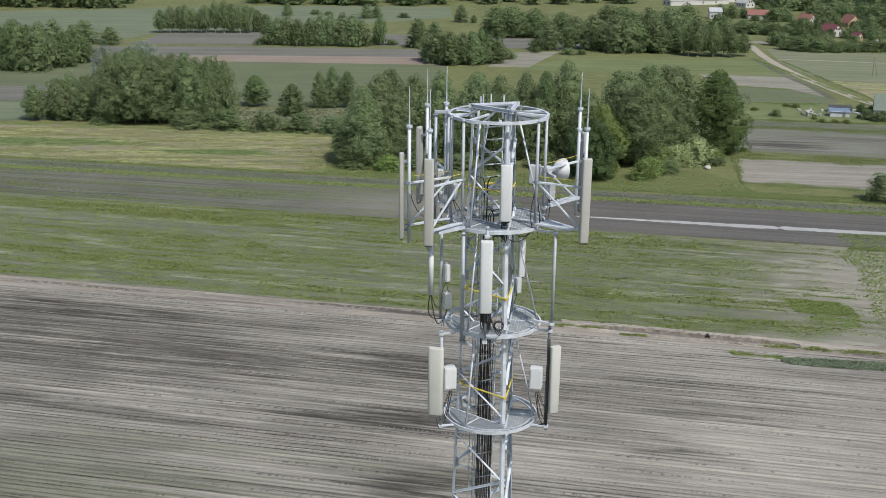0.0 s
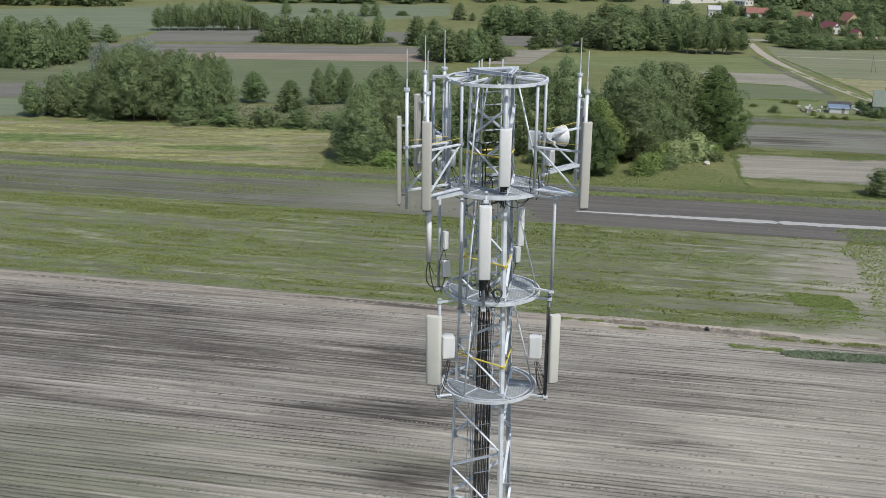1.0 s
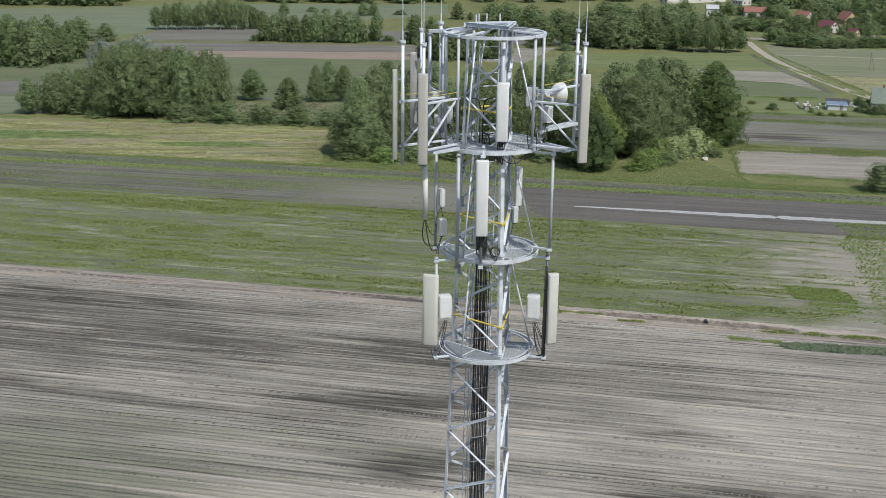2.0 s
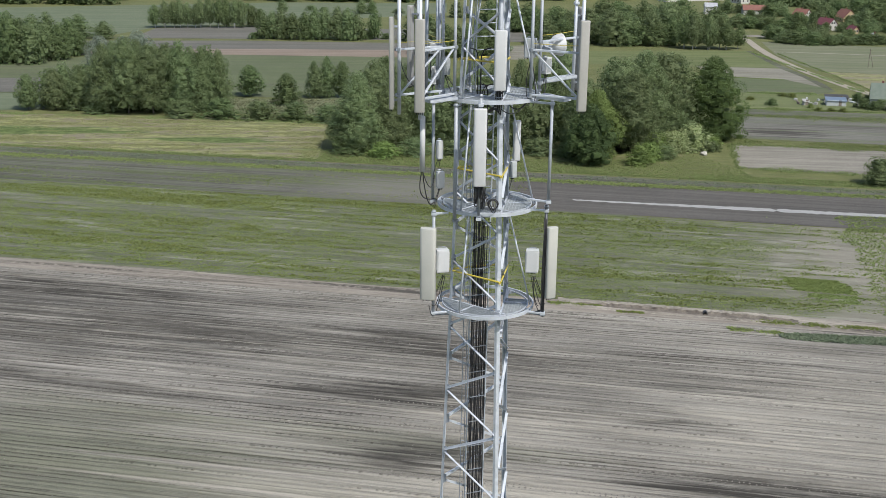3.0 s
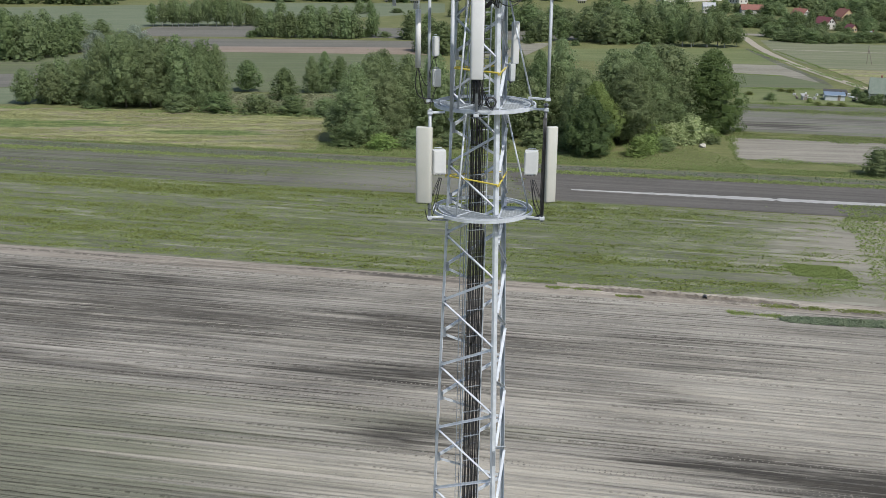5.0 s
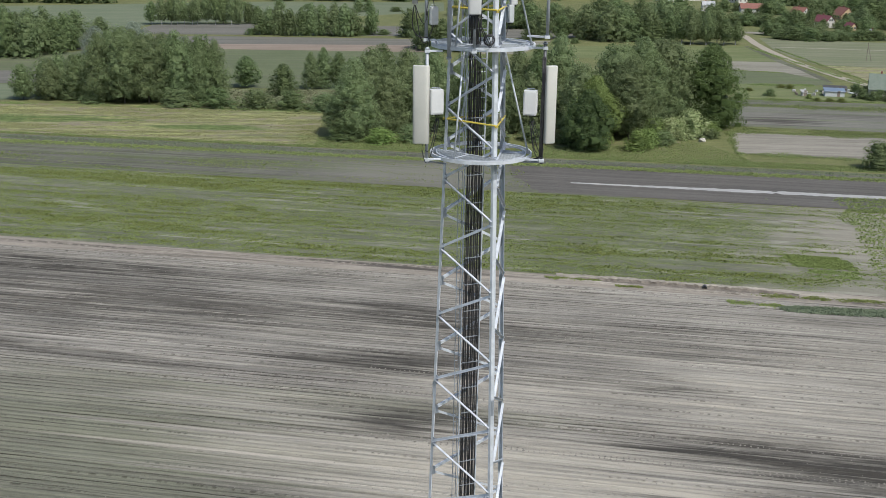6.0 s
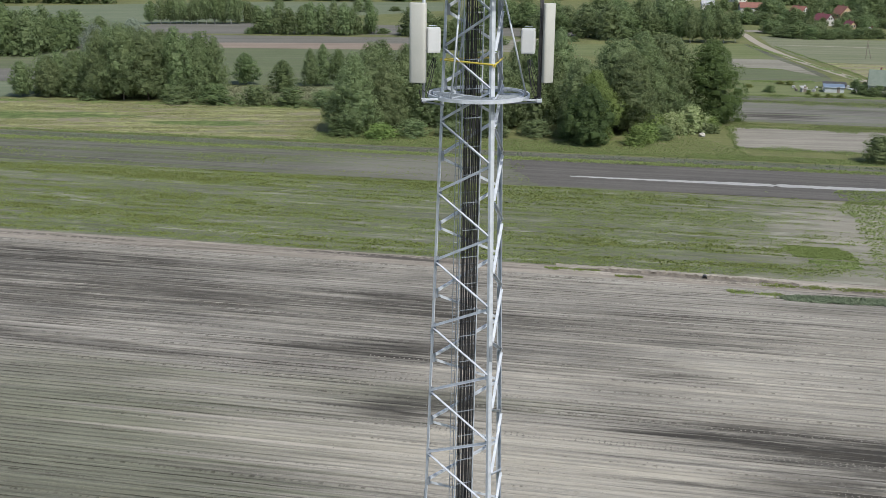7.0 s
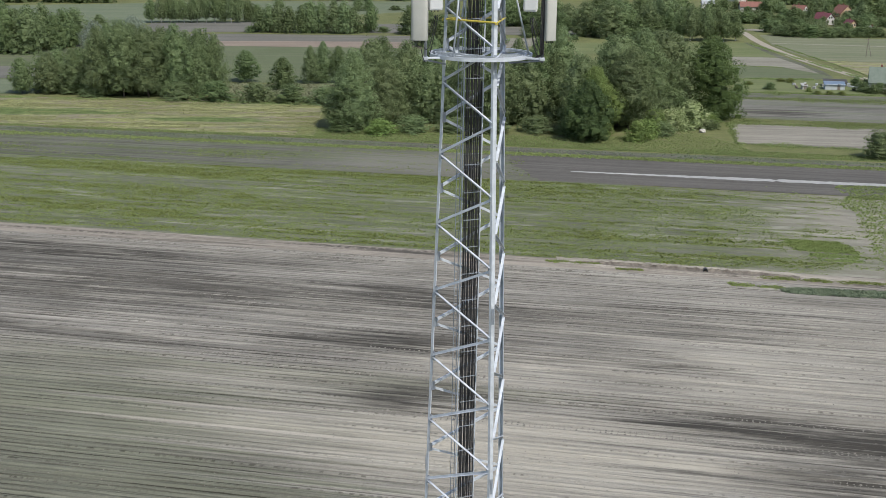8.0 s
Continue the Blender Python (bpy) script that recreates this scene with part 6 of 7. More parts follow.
tufts("crop_plants", crop_spots(140000, 6), 0.20, CROP, "low green crop plants in patchy rows", "crop", 7, 2, 0.25)
tufts("crop_plants", crop_spots(16000, 16, 0.10), 0.33, CROP, "bushier green crop plants in clumps", "crop", 27, 2, 0.5)
_rng = np.random.default_rng(9)
_wx = _rng.uniform(-120, 110, 9000)
tufts("weed_row", np.stack([_wx, 219.6 - 0.178 * _wx + _rng.normal(0, 0.9, 9000), 0 * _wx + 0.05], 1), 0.28, WEED, "yellow-green row of bushy young plants", "crop", 8, 3)
_wx = _rng.uniform(-120, 110, 1800)
tufts("weed_row", np.stack([_wx, 224.5 - 0.181 * _wx + _rng.normal(0, 1.3, 1800), 0 * _wx + 0.05], 1), 0.3, BLUE_CROP, "grey-green row of young plants", "crop", 8, 3)
_wx = 50 + 50 * _rng.uniform(0, 1, 6500)
tufts("grain_strip", np.stack([_wx, 117.7 - 0.135 * (_wx - 50) + _rng.uniform(-1.5, 1.5, 6500) * np.clip((_wx - 48) / 5, 0.3, 1), 0 * _wx + 0.25], 1), 0.3, BLUE_CROP, "dense grey-green strip of young grain", "crop", 10, 3, 0.9)
_wx = _rng.uniform(-66, -30, 3000)
tufts("reed_bed", np.stack([_wx, _rng.uniform(296, 322, 3000), 0 * _wx], 1), 0.6, REED, "pale dry reeds behind the bushes", "reeds", 13, 3, 1.2)
_wx = _rng.uniform(-34, 74, 22000)
_vx = _rng.uniform(60, 112, 7000)
tufts("rough_grass", np.stack([_vx, 228.3 - 0.18 * _vx + _rng.uniform(0, 1, 7000) ** 1.4 * 6, 0 * _vx], 1), 0.22, PATCH, "rough grass verge above the crop rows", "grass", 17, 2, 0.6)
tufts("rough_grass", np.stack([_wx, 228.5 - 0.18 * _wx + _rng.uniform(0, 1, 22000) ** 1.7 * (14 + np.clip(_wx - 40, 0, 30) * 0.7) * np.clip((78 - _wx) / 14, 0.3, 1), 0 * _wx], 1), 0.23, PATCH, "rough grass below the copse", "grass", 14, 2, 0.7)


# ---- village ----
def gable_house(name, x, y, w, d, wall_h, ridge_h, turn, wall_mat, roof_mat, label, category="house"):
    """A house: walls, a pitched roof with eaves, a chimney, windows with frames and a door."""
    ob = thing(name, label, category, "village houses", (x, y, 0), turn)
    hw, hd = w / 2, d / 2
    bm = bmesh.new()
    v = [bm.verts.new(p) for p in ((-hw, -hd, 0), (hw, -hd, 0), (hw, hd, 0), (-hw, hd, 0), (-hw, -hd, wall_h), (hw, -hd, wall_h), (hw, hd, wall_h), (-hw, hd, wall_h), (0, -hd, ridge_h - 0.1), (0, hd, ridge_h - 0.1))]
    for f in ((0, 1, 5, 8, 4), (2, 3, 7, 9, 6), (1, 2, 6, 5), (3, 0, 4, 7)):
        bm.faces.new([v[i] for i in f])
    part("wall", bm, wall_mat, ob)
    drop = (ridge_h - wall_h) / hw * 0.4
    for sgn in (-1, 1):
        bm = bmesh.new()
        a, b = Vector((0, -hd - 0.4, ridge_h)), Vector((sgn * (hw + 0.4), -hd - 0.4, wall_h - drop))
        c, e = Vector((sgn * (hw + 0.4), hd + 0.4, wall_h - drop)), Vector((0, hd + 0.4, ridge_h))
        up = Vector((0, 0, 0.14))
        vs = [bm.verts.new(p) for p in (a, b, c, e, a + up, b + up, c + up, e + up)]
        for f in ((0, 1, 2, 3), (7, 6, 5, 4), (0, 4, 5, 1), (1, 5, 6, 2), (2, 6, 7, 3), (3, 7, 4, 0)):
            bm.faces.new([vs[i] for i in f])
        bmesh.ops.recalc_face_normals(bm, faces=bm.faces)
        part("roof", bm, roof_mat, ob)
    bm = bmesh.new()
    block(bm, (hw * 0.3, hd * 0.4, ridge_h), (0.6, 0.6, 1.6), 0, 0.03)
    part("chimney", bm, RED_TILE, ob)
    for u in (-0.5, 0.5):
        for z in ((1.0, 1.3), (wall_h + 0.3, 1.1)) if ridge_h - wall_h > 2.2 else ((1.0, 1.2),):
            if z[0] > wall_h and abs(u) > 0.4:
                u = u * 0.5
            bm = bmesh.new()
            block(bm, (u * hw, -hd - 0.03, z[0] + z[1] / 2), (1.1, 0.08, z[1]), 0, 0.01)
            fr = part("window", bm, PLASTER if wall_mat != PLASTER else OLD_WOOD, ob)
            bm = bmesh.new()
            block(bm, (u * hw, -hd - 0.075, z[0] + z[1] / 2), (0.86, 0.03, z[1] - 0.24))
            part("pane", bm, DARK_GLASS, fr)
    for u in (-0.45, 0.1, 0.55):
        for sgn in (-1, 1):
            bm = bmesh.new()
            block(bm, (sgn * (hw + 0.03), u * hd, 1.6), (0.08, 1.0, 1.2), 0, 0.01)
            fr = part("window", bm, PLASTER if wall_mat != PLASTER else OLD_WOOD, ob)
            bm = bmesh.new()
            block(bm, (sgn * (hw + 0.075), u * hd, 1.6), (0.03, 0.8, 0.98))
            part("pane", bm, DARK_GLASS, fr)
    return ob


gable_house("house", 206, 560, 6.6, 9, 3.0, 6.0, 28, PLASTER, RED_SHEET, "white plastered house with a crimson roof")
gable_house("barn", 190.9, 644, 8, 13, 3.0, 5.6, 84, PLASTER, RED_TILE, "long white barn with a red tiled roof", "barn")
gable_house("house", 165.5, 646, 6.4, 7, 4.4, 6.4, 84, PLASTER, GREY_SHEET, "tall white house with a grey roof")
gable_house("house", 233, 608, 8.5, 9, 2.6, 6.6, 15, OCHRE_WALL, RED_TILE, "ochre house with a brown-red gable roof")
gable_house("house", 210, 506, 5, 7, 2.2, 3.9, -20, PLASTER, GREY_SHEET, "small white house with a grey roof")
gable_house("house", 213, 622, 7.5, 8, 2.4, 5.4, 40, PLASTER, RED_TILE, "white house with an orange-red tiled roof")
gable_house("house", 213, 541, 3.2, 5, 2.4, 4.0, 20, OCHRE_WALL, RED_SHEET, "small yellow house with a crimson roof")
gable_house("house", 217, 560, 4.6, 6, 2.0, 3.2, 75, PLASTER, RED_SHEET, "low house with a crimson roof behind trees")
gable_house("house", 146, 323, 8, 11, 2.8, 7.0, 70, PLASTER, GREEN_SHEET, "white house with a dark green roof beside the track")
gable_house("barn", 176, 744, 9, 48, 3.2, 5.2, -66, PLASTER, PALE_SHEET, "very long low white barn with a pale sheet roof", "barn")
gable_house("barn", 205, 770, 9, 40, 3.2, 5.2, -66, PLASTER, GREY_SHEET, "very long low barn with a grey sheet roof", "barn")
gable_house("house", 205, 728, 8, 10, 3.0, 5.4, 30, PLASTER, PALE_SHEET, "small white house with a pale roof")


def shed(x, y, w, d, h, turn, wall_mat, roof_mat, label):
    ob = thing("shed", label, "shed", "garden sheds", (x, y, 0), turn)
    bm = bmesh.new()
    block(bm, (0, 0, h / 2), (w, d, h), 0, 0.03)
    part("wall", bm, wall_mat, ob)
    bm = bmesh.new()
    a, b = Vector((0, -d / 2 - 0.3, h - 0.15)), Vector((0, d / 2 + 0.3, h + 0.5))
    bar(bm, a, b, w + 0.6, 0.1, (0, 0, 1))
    part("roof", bm, roof_mat, ob)
    bm = bmesh.new()
    block(bm, (w * 0.2, -d / 2 - 0.03, 0.95), (0.9, 0.08, 1.9), 0, 0.02)
    part("door", bm, OLD_WOOD, ob)
    return ob


shed(129, 323, 6.0, 3.8, 1.8, -12, GREY_PAINT, BLUE_SHEET, "low grey shed with a blue sheet roof")
shed(132, 331, 7.0, 3.0, 1.5, -12, OLD_WOOD, DARK_SHEET, "long dark weathered lean-to with a tarred roof")
shed(119, 322.5, 1.3, 1.3, 1.4, 10, CONCRETE, PALE_SHEET, "small pale garden hut")


def junk():
    """Loose stuff lying by the sheds: crates, boards and tarpaulin heaps."""
    rng = random.Random(77)
    for k in range(48):
        x = rng.uniform(117, 143)
        y = 329 - 0.25 * (x - 117) + rng.uniform(-6, 7)
        if abs(x - 129.5) < 5 and abs(y - 323) < 4:
            continue
        m, what = rng.choice(((OLD_WOOD, "dark weathered wooden crate lying by the sheds"), (PALE_SHEET, "pale grey metal box lying by the sheds"), (BLACK_RUBBER, "black tarpaulin bale lying by the sheds"),
                              (GREY_PAINT, "grey metal box lying by the sheds"), (CONCRETE, "pale concrete block lying by the sheds")))
        bm = bmesh.new()
        h = rng.uniform(0.3, 0.9)
        block(bm, (0, 0, h / 2), (rng.uniform(0.5, 1.6), rng.uniform(0.5, 1.4), h), 0, 0.06)
        ob = new("crate", mesh_of(bm, "crate", m))
        ob.location, ob.rotation_euler = (x, y, 0.05), (0, 0, rng.uniform(0, 3))
        tagged(ob, what, "box", "clutter by the sheds")


junk()
for x, y, w, h in ((108, 322, 4.0, 2.2), (119, 317, 2.2, 1.6), (136, 318, 5.0, 3.2), (138, 314, 4.0, 3.0), (141, 316, 4.0, 3.2), (143, 313, 4, 3), (120, 312, 3, 1.2), (123.5, 311.2, 3, 1.2), (127, 310.4, 3, 1.3),
                   (119.5, 338, 3, 1.5), (117, 340, 3, 1.2), (104, 332, 3, 1.2), (139, 331, 4, 3.0), (141, 328, 4, 2.6)):
    tree(x, y, h, w, "bush", LEAF_DARK if w > 3 else CROP, 1, "low garden bush by the sheds", "garden bushes", "bush")
for k in range(13):
    x = 163 + 3.9 * k
    tree(x, 507 - 0.30 * (x - 163) + tree_rng.uniform(-3, 3) + (6 if k < 3 else 0), tree_rng.uniform(5.0, 7.4) if k < 6 else tree_rng.uniform(3, 5.2), tree_rng.uniform(7.5, 10.5), "round" if k < 7 else "bush", tree_rng.choice((LEAF, LEAF_DARK, LEAF_DARK)), 1,
         "leafy bush in the hedge before the village", "village hedge", "bush")
for x, y, h, w, kind, m in ((190, 520, 6, 7, "round", LEAF), (221, 536, 6, 7, "round", LEAF), (196, 552, 10, 7, "cone", LEAF_DARK), (226, 560, 11, 10, "round", LEAF), (190, 560, 9, 9, "round", LEAF_DARK), (212, 588, 7, 9, "round", LEAF),
                            (222, 600, 8, 8, "tall", LEAF_DARK), (246, 604, 12, 12, "tall", LEAF), (252, 575, 15, 12, "tall", LEAF_DARK), (262, 560, 15, 13, "tall", LEAF_DARK), (181, 596, 4.5, 8, "bush", LEAF), (170, 598, 4.5, 8, "bush", LEAF),
                            (176, 648, 8, 9, "round", LEAF_DARK), (170, 652, 8, 8, "round", LEAF_DARK), (184, 652, 6, 7, "round", LEAF), (238, 540, 10, 10, "round", LEAF), (248, 520, 10, 10, "round", LEAF), (160, 598, 5, 9, "bush", LEAF)):
    tree(x, y, h, w, kind, m, 1, "garden tree between village houses", "village trees")


for x, y in ((206, 560), (213, 541), (233, 608), (213, 622), (190.9, 644), (217, 560)):
    for k in range(2):
        tree(x - 3.5 + 6 * k + tree_rng.uniform(-1.5, 1.5), y - 9 - tree_rng.uniform(0, 3), tree_rng.uniform(3.6, 5.4), tree_rng.uniform(5, 7.5), "round", tree_rng.choice((LEAF, LEAF_DARK)), 1, "leafy garden bush before a village house", "village bushes", "bush")


def utility_pole():
    """A wooden pole with a brace and a crossarm."""
    ob = thing("utility_pole", "leaning wooden utility pole with a brace in the field", "pole", "", (173.6, 414, 0))
    bm = bmesh.new()
    tube(bm, (0, 0, 0), (0.2, 0, 7.4), 0.13, 8)
    part("pole", bm, OLD_WOOD, ob)
    bm = bmesh.new()
    tube(bm, (1.9, -0.4, 0), (0.25, 0, 6.2), 0.11, 8)
    part("brace", bm, OLD_WOOD, ob)
    bm = bmesh.new()
    bar(bm, (-0.6, 0, 6.9), (1.0, 0, 6.9), 0.1, 0.1)
    part("crossarm", bm, OLD_WOOD, ob)


utility_pole()


def boulder():
    bm = bmesh.new()
    bmesh.ops.create_icosphere(bm, subdivisions=3, radius=0.9)
    for v in bm.verts:
        v.co *= 1 + 0.25 * noise.noise(v.co * 1.7)
        v.co.z *= 0.7
    ob = new("boulder", mesh_of(bm, "boulder", STONE))
    ob.location = (68.3, 244.8, 0.35)
    tagged(ob, "pale grey boulder in rough grass", "stone")


boulder()


def clods():
    """Lumps of soil: tyre tread marks in lines along the rows, and loose ones."""
    rng = np.random.default_rng(31)
    c, d = math.cos(radians(ROW)), math.sin(radians(ROW))
    pts = []
    for k in range(16):
        v = rng.uniform(62, 127)
        a0 = rng.uniform(-75, 50)
        for step in np.arange(0, rng.uniform(12, 60), 0.62):
            for off in ((0, 0.5) if k % 2 else (0,)):
                pts.append((a0 + step + rng.normal(0, 0.05), v + off + rng.normal(0, 0.05), rng.uniform(0.06, 0.15)))
    for _ in range(5000):
        pts.append((rng.uniform(-90, 80), rng.uniform(50, 129), rng.uniform(0.03, 0.075)))
    verts, faces = [], []
    for a, v, r in pts:
        x, y = a * c - v * d, a * d + v * c
        n = len(verts)
        q = rng.uniform(0.7, 1.3, 5) * r
        verts += [(x - q[0] * 1.3, y, 0.22), (x, y - q[1], 0.22), (x + q[2] * 1.3, y, 0.22), (x, y + q[3], 0.22), (x, y, 0.27 + q[4] * 0.9)]
        faces += [(n, n + 1, n + 4), (n + 1, n + 2, n + 4), (n + 2, n + 3, n + 4), (n + 3, n, n + 4)]
    me = bpy.data.meshes.new("soil_clods")
    me.from_pydata(verts, [], faces)
    me.materials.append(CLOD)
    return tagged(new("soil_clods", me), "small dry soil clods and tyre tread lumps", "soil", kind="stuff")


clods()


def ditch():
    """A dry ditch cut below the headland, with a dark floor, a crumbling near lip and a pale sandy far bank."""
    rng = random.Random(8)
    bm = bmesh.new()
    prev = None
    for k in range(190):
        x = 19 + k * 0.45
        y = 136.3 - 0.236 * x if x < 45 else 125.68 - 0.205 * (x - 45)
        deep = max(0.0, min(1, (x - 20) / 7)) * max(0.12, min(1, (58 - x) / 10)) * rng.uniform(0.75, 1.1)
        w = 0.3 + 0.42 * deep
        row = [bm.verts.new((x + rng.uniform(-.1, .1), y + v + rng.uniform(-.18, .18), z)) for v, z in (
            (-w - 1.1, 0.2), (-w - 0.25, 0.30 + 0.10 * deep * rng.uniform(.4, 1)), (-w, 0.30 + 0.05 * deep), (-w * 0.6, 0.30 - 0.02 * deep), (w * 0.6, 0.29), (w, 0.30 + 0.35 * deep * rng.uniform(.6, 1)), (w + 0.8, 0.31 + 0.40 * deep * rng.uniform(.6, 1)), (w + 2.2, 0.2))]
        if prev:
            for i in range(7):
                f = bm.faces.new((prev[i], row[i], row[i + 1], prev[i + 1]))
                f.material_index = 1 if i in (2, 3, 4) and deep > 0.25 else 0
        prev = row
    me = mesh_of(bm, "ditch", DITCH)
    me.materials.append(DITCH_FLOOR)
    return tagged(new("ditch", me), "shallow dry ditch with dark floor and crumbling banks", "ditch", kind="structure")


ditch()


def ditch_hole():
    """A black pipe end added to stand for a dark hole in the ditch."""
    bm = bmesh.new()
    n = 14
    rings = []
    for r, y in ((0.32, 0), (0.32, 0.9), (0.27, 0.9), (0.27, 0)):
        rings.append([bm.verts.new((r * math.cos(2 * math.pi * i / n), y, r * math.sin(2 * math.pi * i / n))) for i in range(n)])
    for a, b in zip(rings, rings[1:] + rings[:1]):
        for i in range(n):
            bm.faces.new((a[i], a[(i + 1) % n], b[(i + 1) % n], b[i]))
    bmesh.ops.recalc_face_normals(bm, faces=bm.faces)
    ob = new("hole_pipe", mesh_of(bm, "hole_pipe", BLACK_RUBBER))
    ob.location, ob.rotation_euler = (40.9, 126.5, 0.42), (0, 0, radians(-10))
    tagged(ob, "short black pipe end added for a dark hole in the ditch", "pipe")


ditch_hole()


def ragged(count, x0, x1, line, half, seed, scale=0.35, least=0.0, z=0.05):
    """Places in a strip round a line y(x), thinned to uneven clumps."""
    rng = np.random.default_rng(seed)
    out = []
    for _ in range(count * 6):
        x = rng.uniform(x0, x1)
        v = rng.normal(0, 0.5)
        e = 1 - min(x - x0, x1 - x, 2.0) / 2.0
        if noise.noise(Vector((x * scale, v * half * scale * 1.4, seed * 1.7))) + 0.25 > least + 0.6 * abs(v) + 0.3 * e + rng.uniform(-0.5, 0.4):
            out.append((x, line(x) + v * half, z))
        if len(out) >= count:
            break
    return out


def row_spots(count, x0, x1, y0, y1, inside, seed):
    """Places along the crop rows of a box in plan; inside(x, y) gives how densely they grow."""
    rng = np.random.default_rng(seed)
    c, d = math.cos(radians(ROW)), math.sin(radians(ROW))
    out = []
    for _ in range(count * 8):
        x, y = rng.uniform(x0, x1), rng.uniform(y0, y1)
        a, v = x * c + y * d, -x * d + y * c
        v = round(v / 0.75) * 0.75 + rng.normal(0, 0.12)
        x, y = a * c - v * d, a * d + v * c
        k = inside(x, y) + 0.55 * noise.noise(Vector((a * 0.22, v * 0.6, seed))) + 0.35 * noise.noise(Vector((a * 0.05, round(v / 0.75) * 3.3, seed * 2.0)))
        if k > rng.uniform(0.2, 0.8):
            out.append((x, y, 0.06))
        if len(out) >= count:
            break
    return out


def near_box(x, y, x0, x1, y0, y1, soft):
    """1 well inside the slanted box, falling to 0 outside."""
    y += 0.2 * (x - (x0 + x1) / 2)
    return max(0.0, min(1.0, 0.5 + min(x - x0, x1 - x, (y - y0) * 2.0, (y1 - y) * 2.0) / soft))


tufts("grass_patch", row_spots(4200, 52, 72, 132, 150, lambda x, y: near_box(x, y, 58.8, 67.6, 137.8, 144.8, 2.0), 4), 0.26, LUSH, "dense green patch in the bare corner of the field", "grass", 15, 3, 0.6)
tufts("grass_patch", row_spots(700, 58, 70, 128, 138, lambda x, y: 0.6 * near_box(x, y, 60, 68, 132.5, 137.0, 2.0), 5), 0.22, LUSH, "sparse green rows below the dense patch", "grass", 15, 3, 0.5)
tufts("grass_patch", row_spots(11000, 66, 104, 122, 186, lambda x, y: max(0.0, min(0.92, (x - (69.0 + 0.205 * (y - 131)) + 2.5 * noise.noise(Vector((0.0, y * 0.12, 3.0)))) / 2.5)), 6), 0.28, LUSH, "ragged green growth beside a worn track", "grass", 16, 3, 0.5)
tufts("grass_patch", ragged(1000, 80, 100, lambda x: 176 - 0.2 * (x - 80), 1.6, 7, 0.3, 0.05), 0.30, PATCH, "green edge of the field beside the dark soil", "grass", 16, 3, 0.5)
tufts("ditch_grass", ragged(500, 17, 26, lambda x: 131.2 - 0.2 * (x - 21), 0.7, 8, 0.6, 0.0, 0.24), 0.22, CROP, "rough grass along the ditch", "grass", 12, 3)
tufts("ditch_grass", ragged(240, 27.5, 31.5, lambda x: 127.6 - 0.2 * (x - 29.5), 0.5, 10, 0.6, -0.1, 0.24), 0.22, CROP, "rough grass along the ditch", "grass", 12, 3)
tufts("ditch_grass", ragged(1500, 47, 80, lambda x: 123.6 - 0.17 * (x - 50), 0.9, 11, 0.35, 0.0, 0.24), 0.24, CROP, "rough grass along the ditch", "grass", 12, 3)
tufts("ditch_grass", ragged(500, 43, 52, lambda x: 119.6 - 0.2 * (x - 48), 1.6, 12, 0.35, 0.1, 0.24), 0.2, WEED, "sparse weeds beside the grain strip", "grass", 12, 3)


def edge_spots(a, b, count, spread, seed):
    """Places scattered in uneven clumps along a line from a to b."""
    rng = np.random.default_rng(seed)
    out = []
    d = math.hypot(b[0] - a[0], b[1] - a[1])
    for _ in range(count):
        t = rng.uniform(0, 1)
        n = noise.noise(Vector((t * d * 0.12, seed * 3.1, 0.0)))
        if n > rng.uniform(-0.5, 0.25):
            v = rng.normal(0, 0.5) * spread * (0.6 + n)
            out.append((a[0] + (b[0] - a[0]) * t - (b[1] - a[1]) / d * v, a[1] + (b[1] - a[1]) * t + (b[0] - a[0]) / d * v, 0.07))
    return out


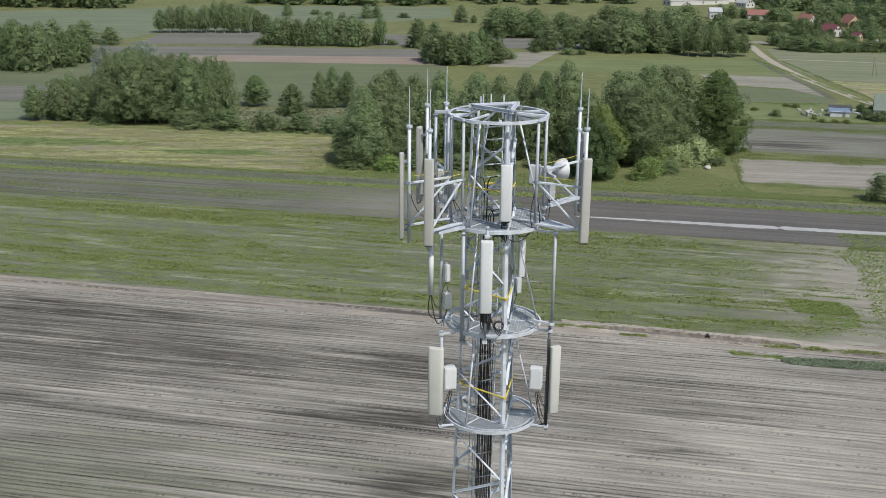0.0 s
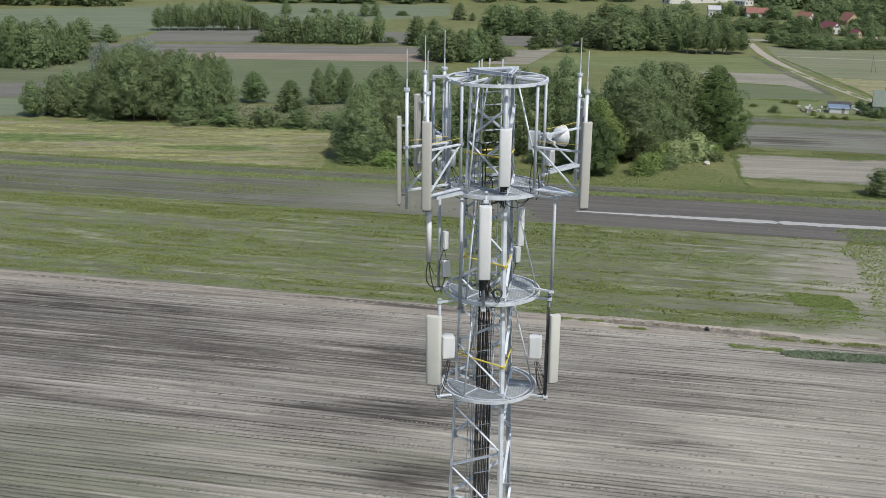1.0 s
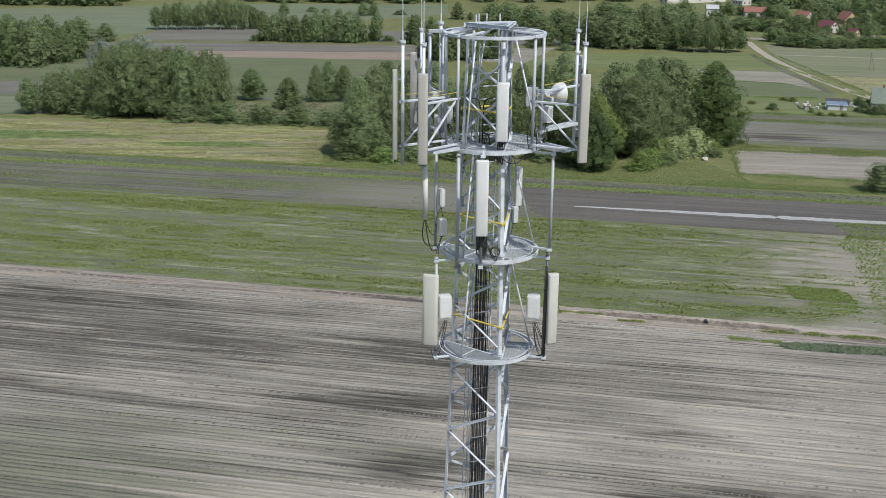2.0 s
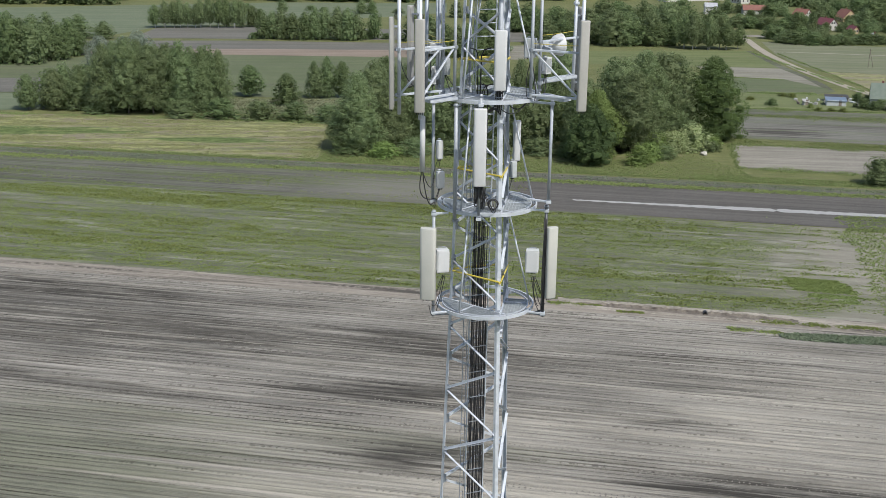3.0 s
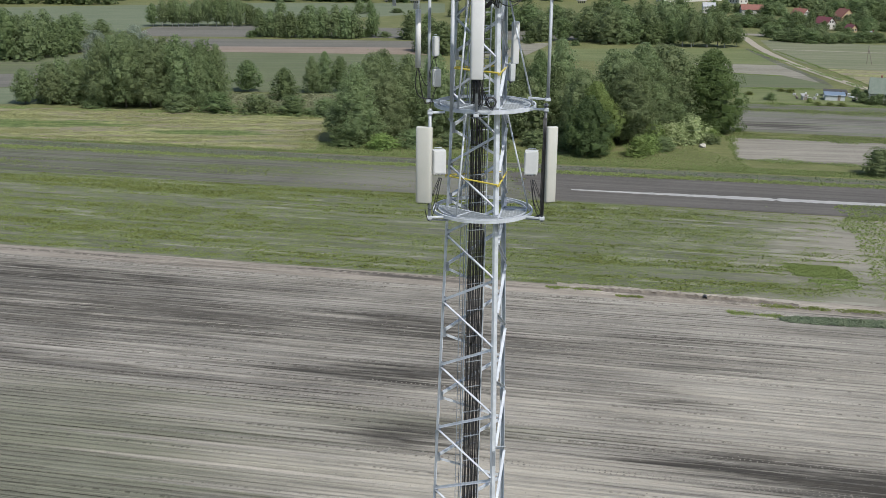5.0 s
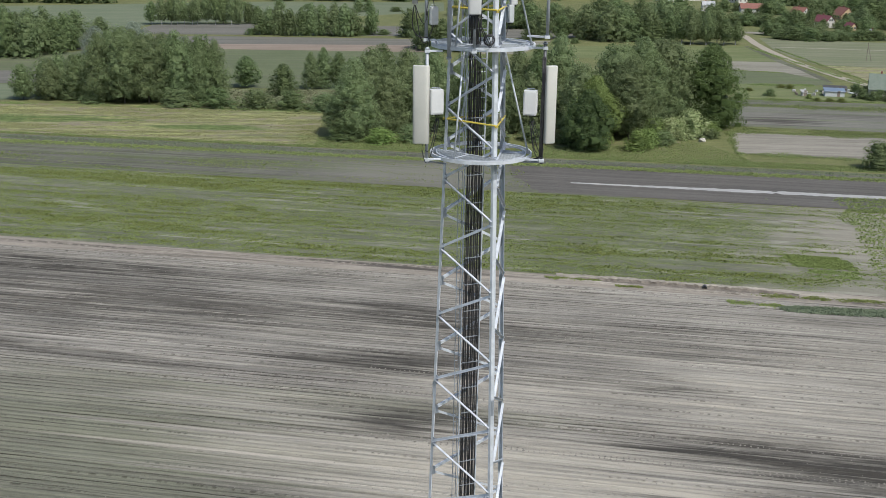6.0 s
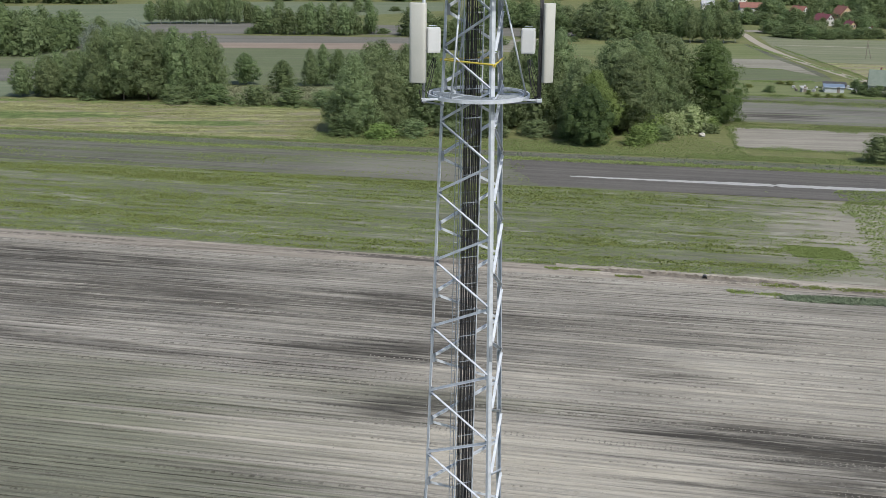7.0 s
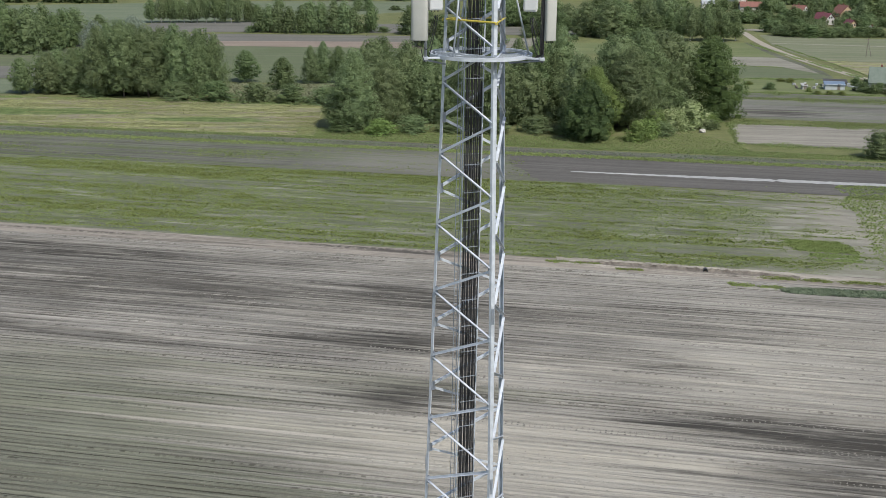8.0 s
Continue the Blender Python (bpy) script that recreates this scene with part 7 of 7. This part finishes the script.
for _k, (_a, _b, _count, _spread) in enumerate((((79, 259), (146, 246), 2600, 3.5), ((73, 230), (134, 217), 2200, 4.0), ((73, 230), (79, 259), 900, 2.5), ((79, 268), (91, 303), 1500, 3.0), ((79, 264), (148, 250), 2200, 4.0),
                                                ((91, 303), (157, 292), 3000, 5.0), ((95, 315), (141, 309), 2600, 4.0), ((103, 347), (130, 345), 1200, 3.0), ((104, 385), (130, 377), 900, 2.0), ((139.5, 460), (148.5, 345), 2400, 2.0),
                                                ((149.5, 455), (153, 345), 1600, 1.5), ((-137, 254), (-29, 234), 3200, 2.5), ((-150, 296), (-31, 284), 3200, 3.0))):
    tufts("field_edge_grass", edge_spots(_a, _b, _count * 2, _spread, 50 + _k), 0.25, PATCH, "uneven rough grass along a field edge", "grass", 60 + _k, 2, 0.6)


def meadow_spots(count, seed):
    rng = np.random.default_rng(seed)
    out = []
    while len(out) < count:
        x = rng.uniform(-135, -30)
        y = rng.uniform(236, 292) - 0.19 * (x + 30) * (0.9 if x > -137 else 0)
        if y > 291 or y < 234.5 - 0.17 * (x + 30):
            continue
        if noise.noise(Vector((x * 0.05, y * 0.33, 5.0))) + 0.6 * noise.noise(Vector((x * 0.2, y * 0.7, 2.0))) > rng.uniform(-0.1, 0.5) + (0.5 if (x < -84 and 262 < y < 276) or (-77 < x < -43 and 254 < y < 262) else 0):
            out.append((x, y, 0.08))
    return out


tufts("meadow_stubble", meadow_spots(20000, 71), 0.30, STUBBLE, "yellow-green stubble and swathes on the mown meadow", "grass", 72, 2, 0.15)


def weed_spots(count, seed):
    """Weeds in short streaks along the rows of the grey strip."""
    rng = np.random.default_rng(seed)
    out = []
    while len(out) < count:
        x = rng.uniform(-120, 20)
        f = rng.uniform(0.02, 0.98)
        y = 192.8 + f * 25.4 + (-0.20 + f * 0.022) * x
        if noise.noise(Vector((x * 0.035, (y + 0.2 * x) * 0.22, 4.0))) > rng.uniform(0.0, 0.5):
            out.append((x, y, 0.07))
    return out


tufts("field_weeds", weed_spots(2600, 81), 0.24, CROP, "scattered green weeds on the grey soil strip", "weeds", 82, 2, 0.4)
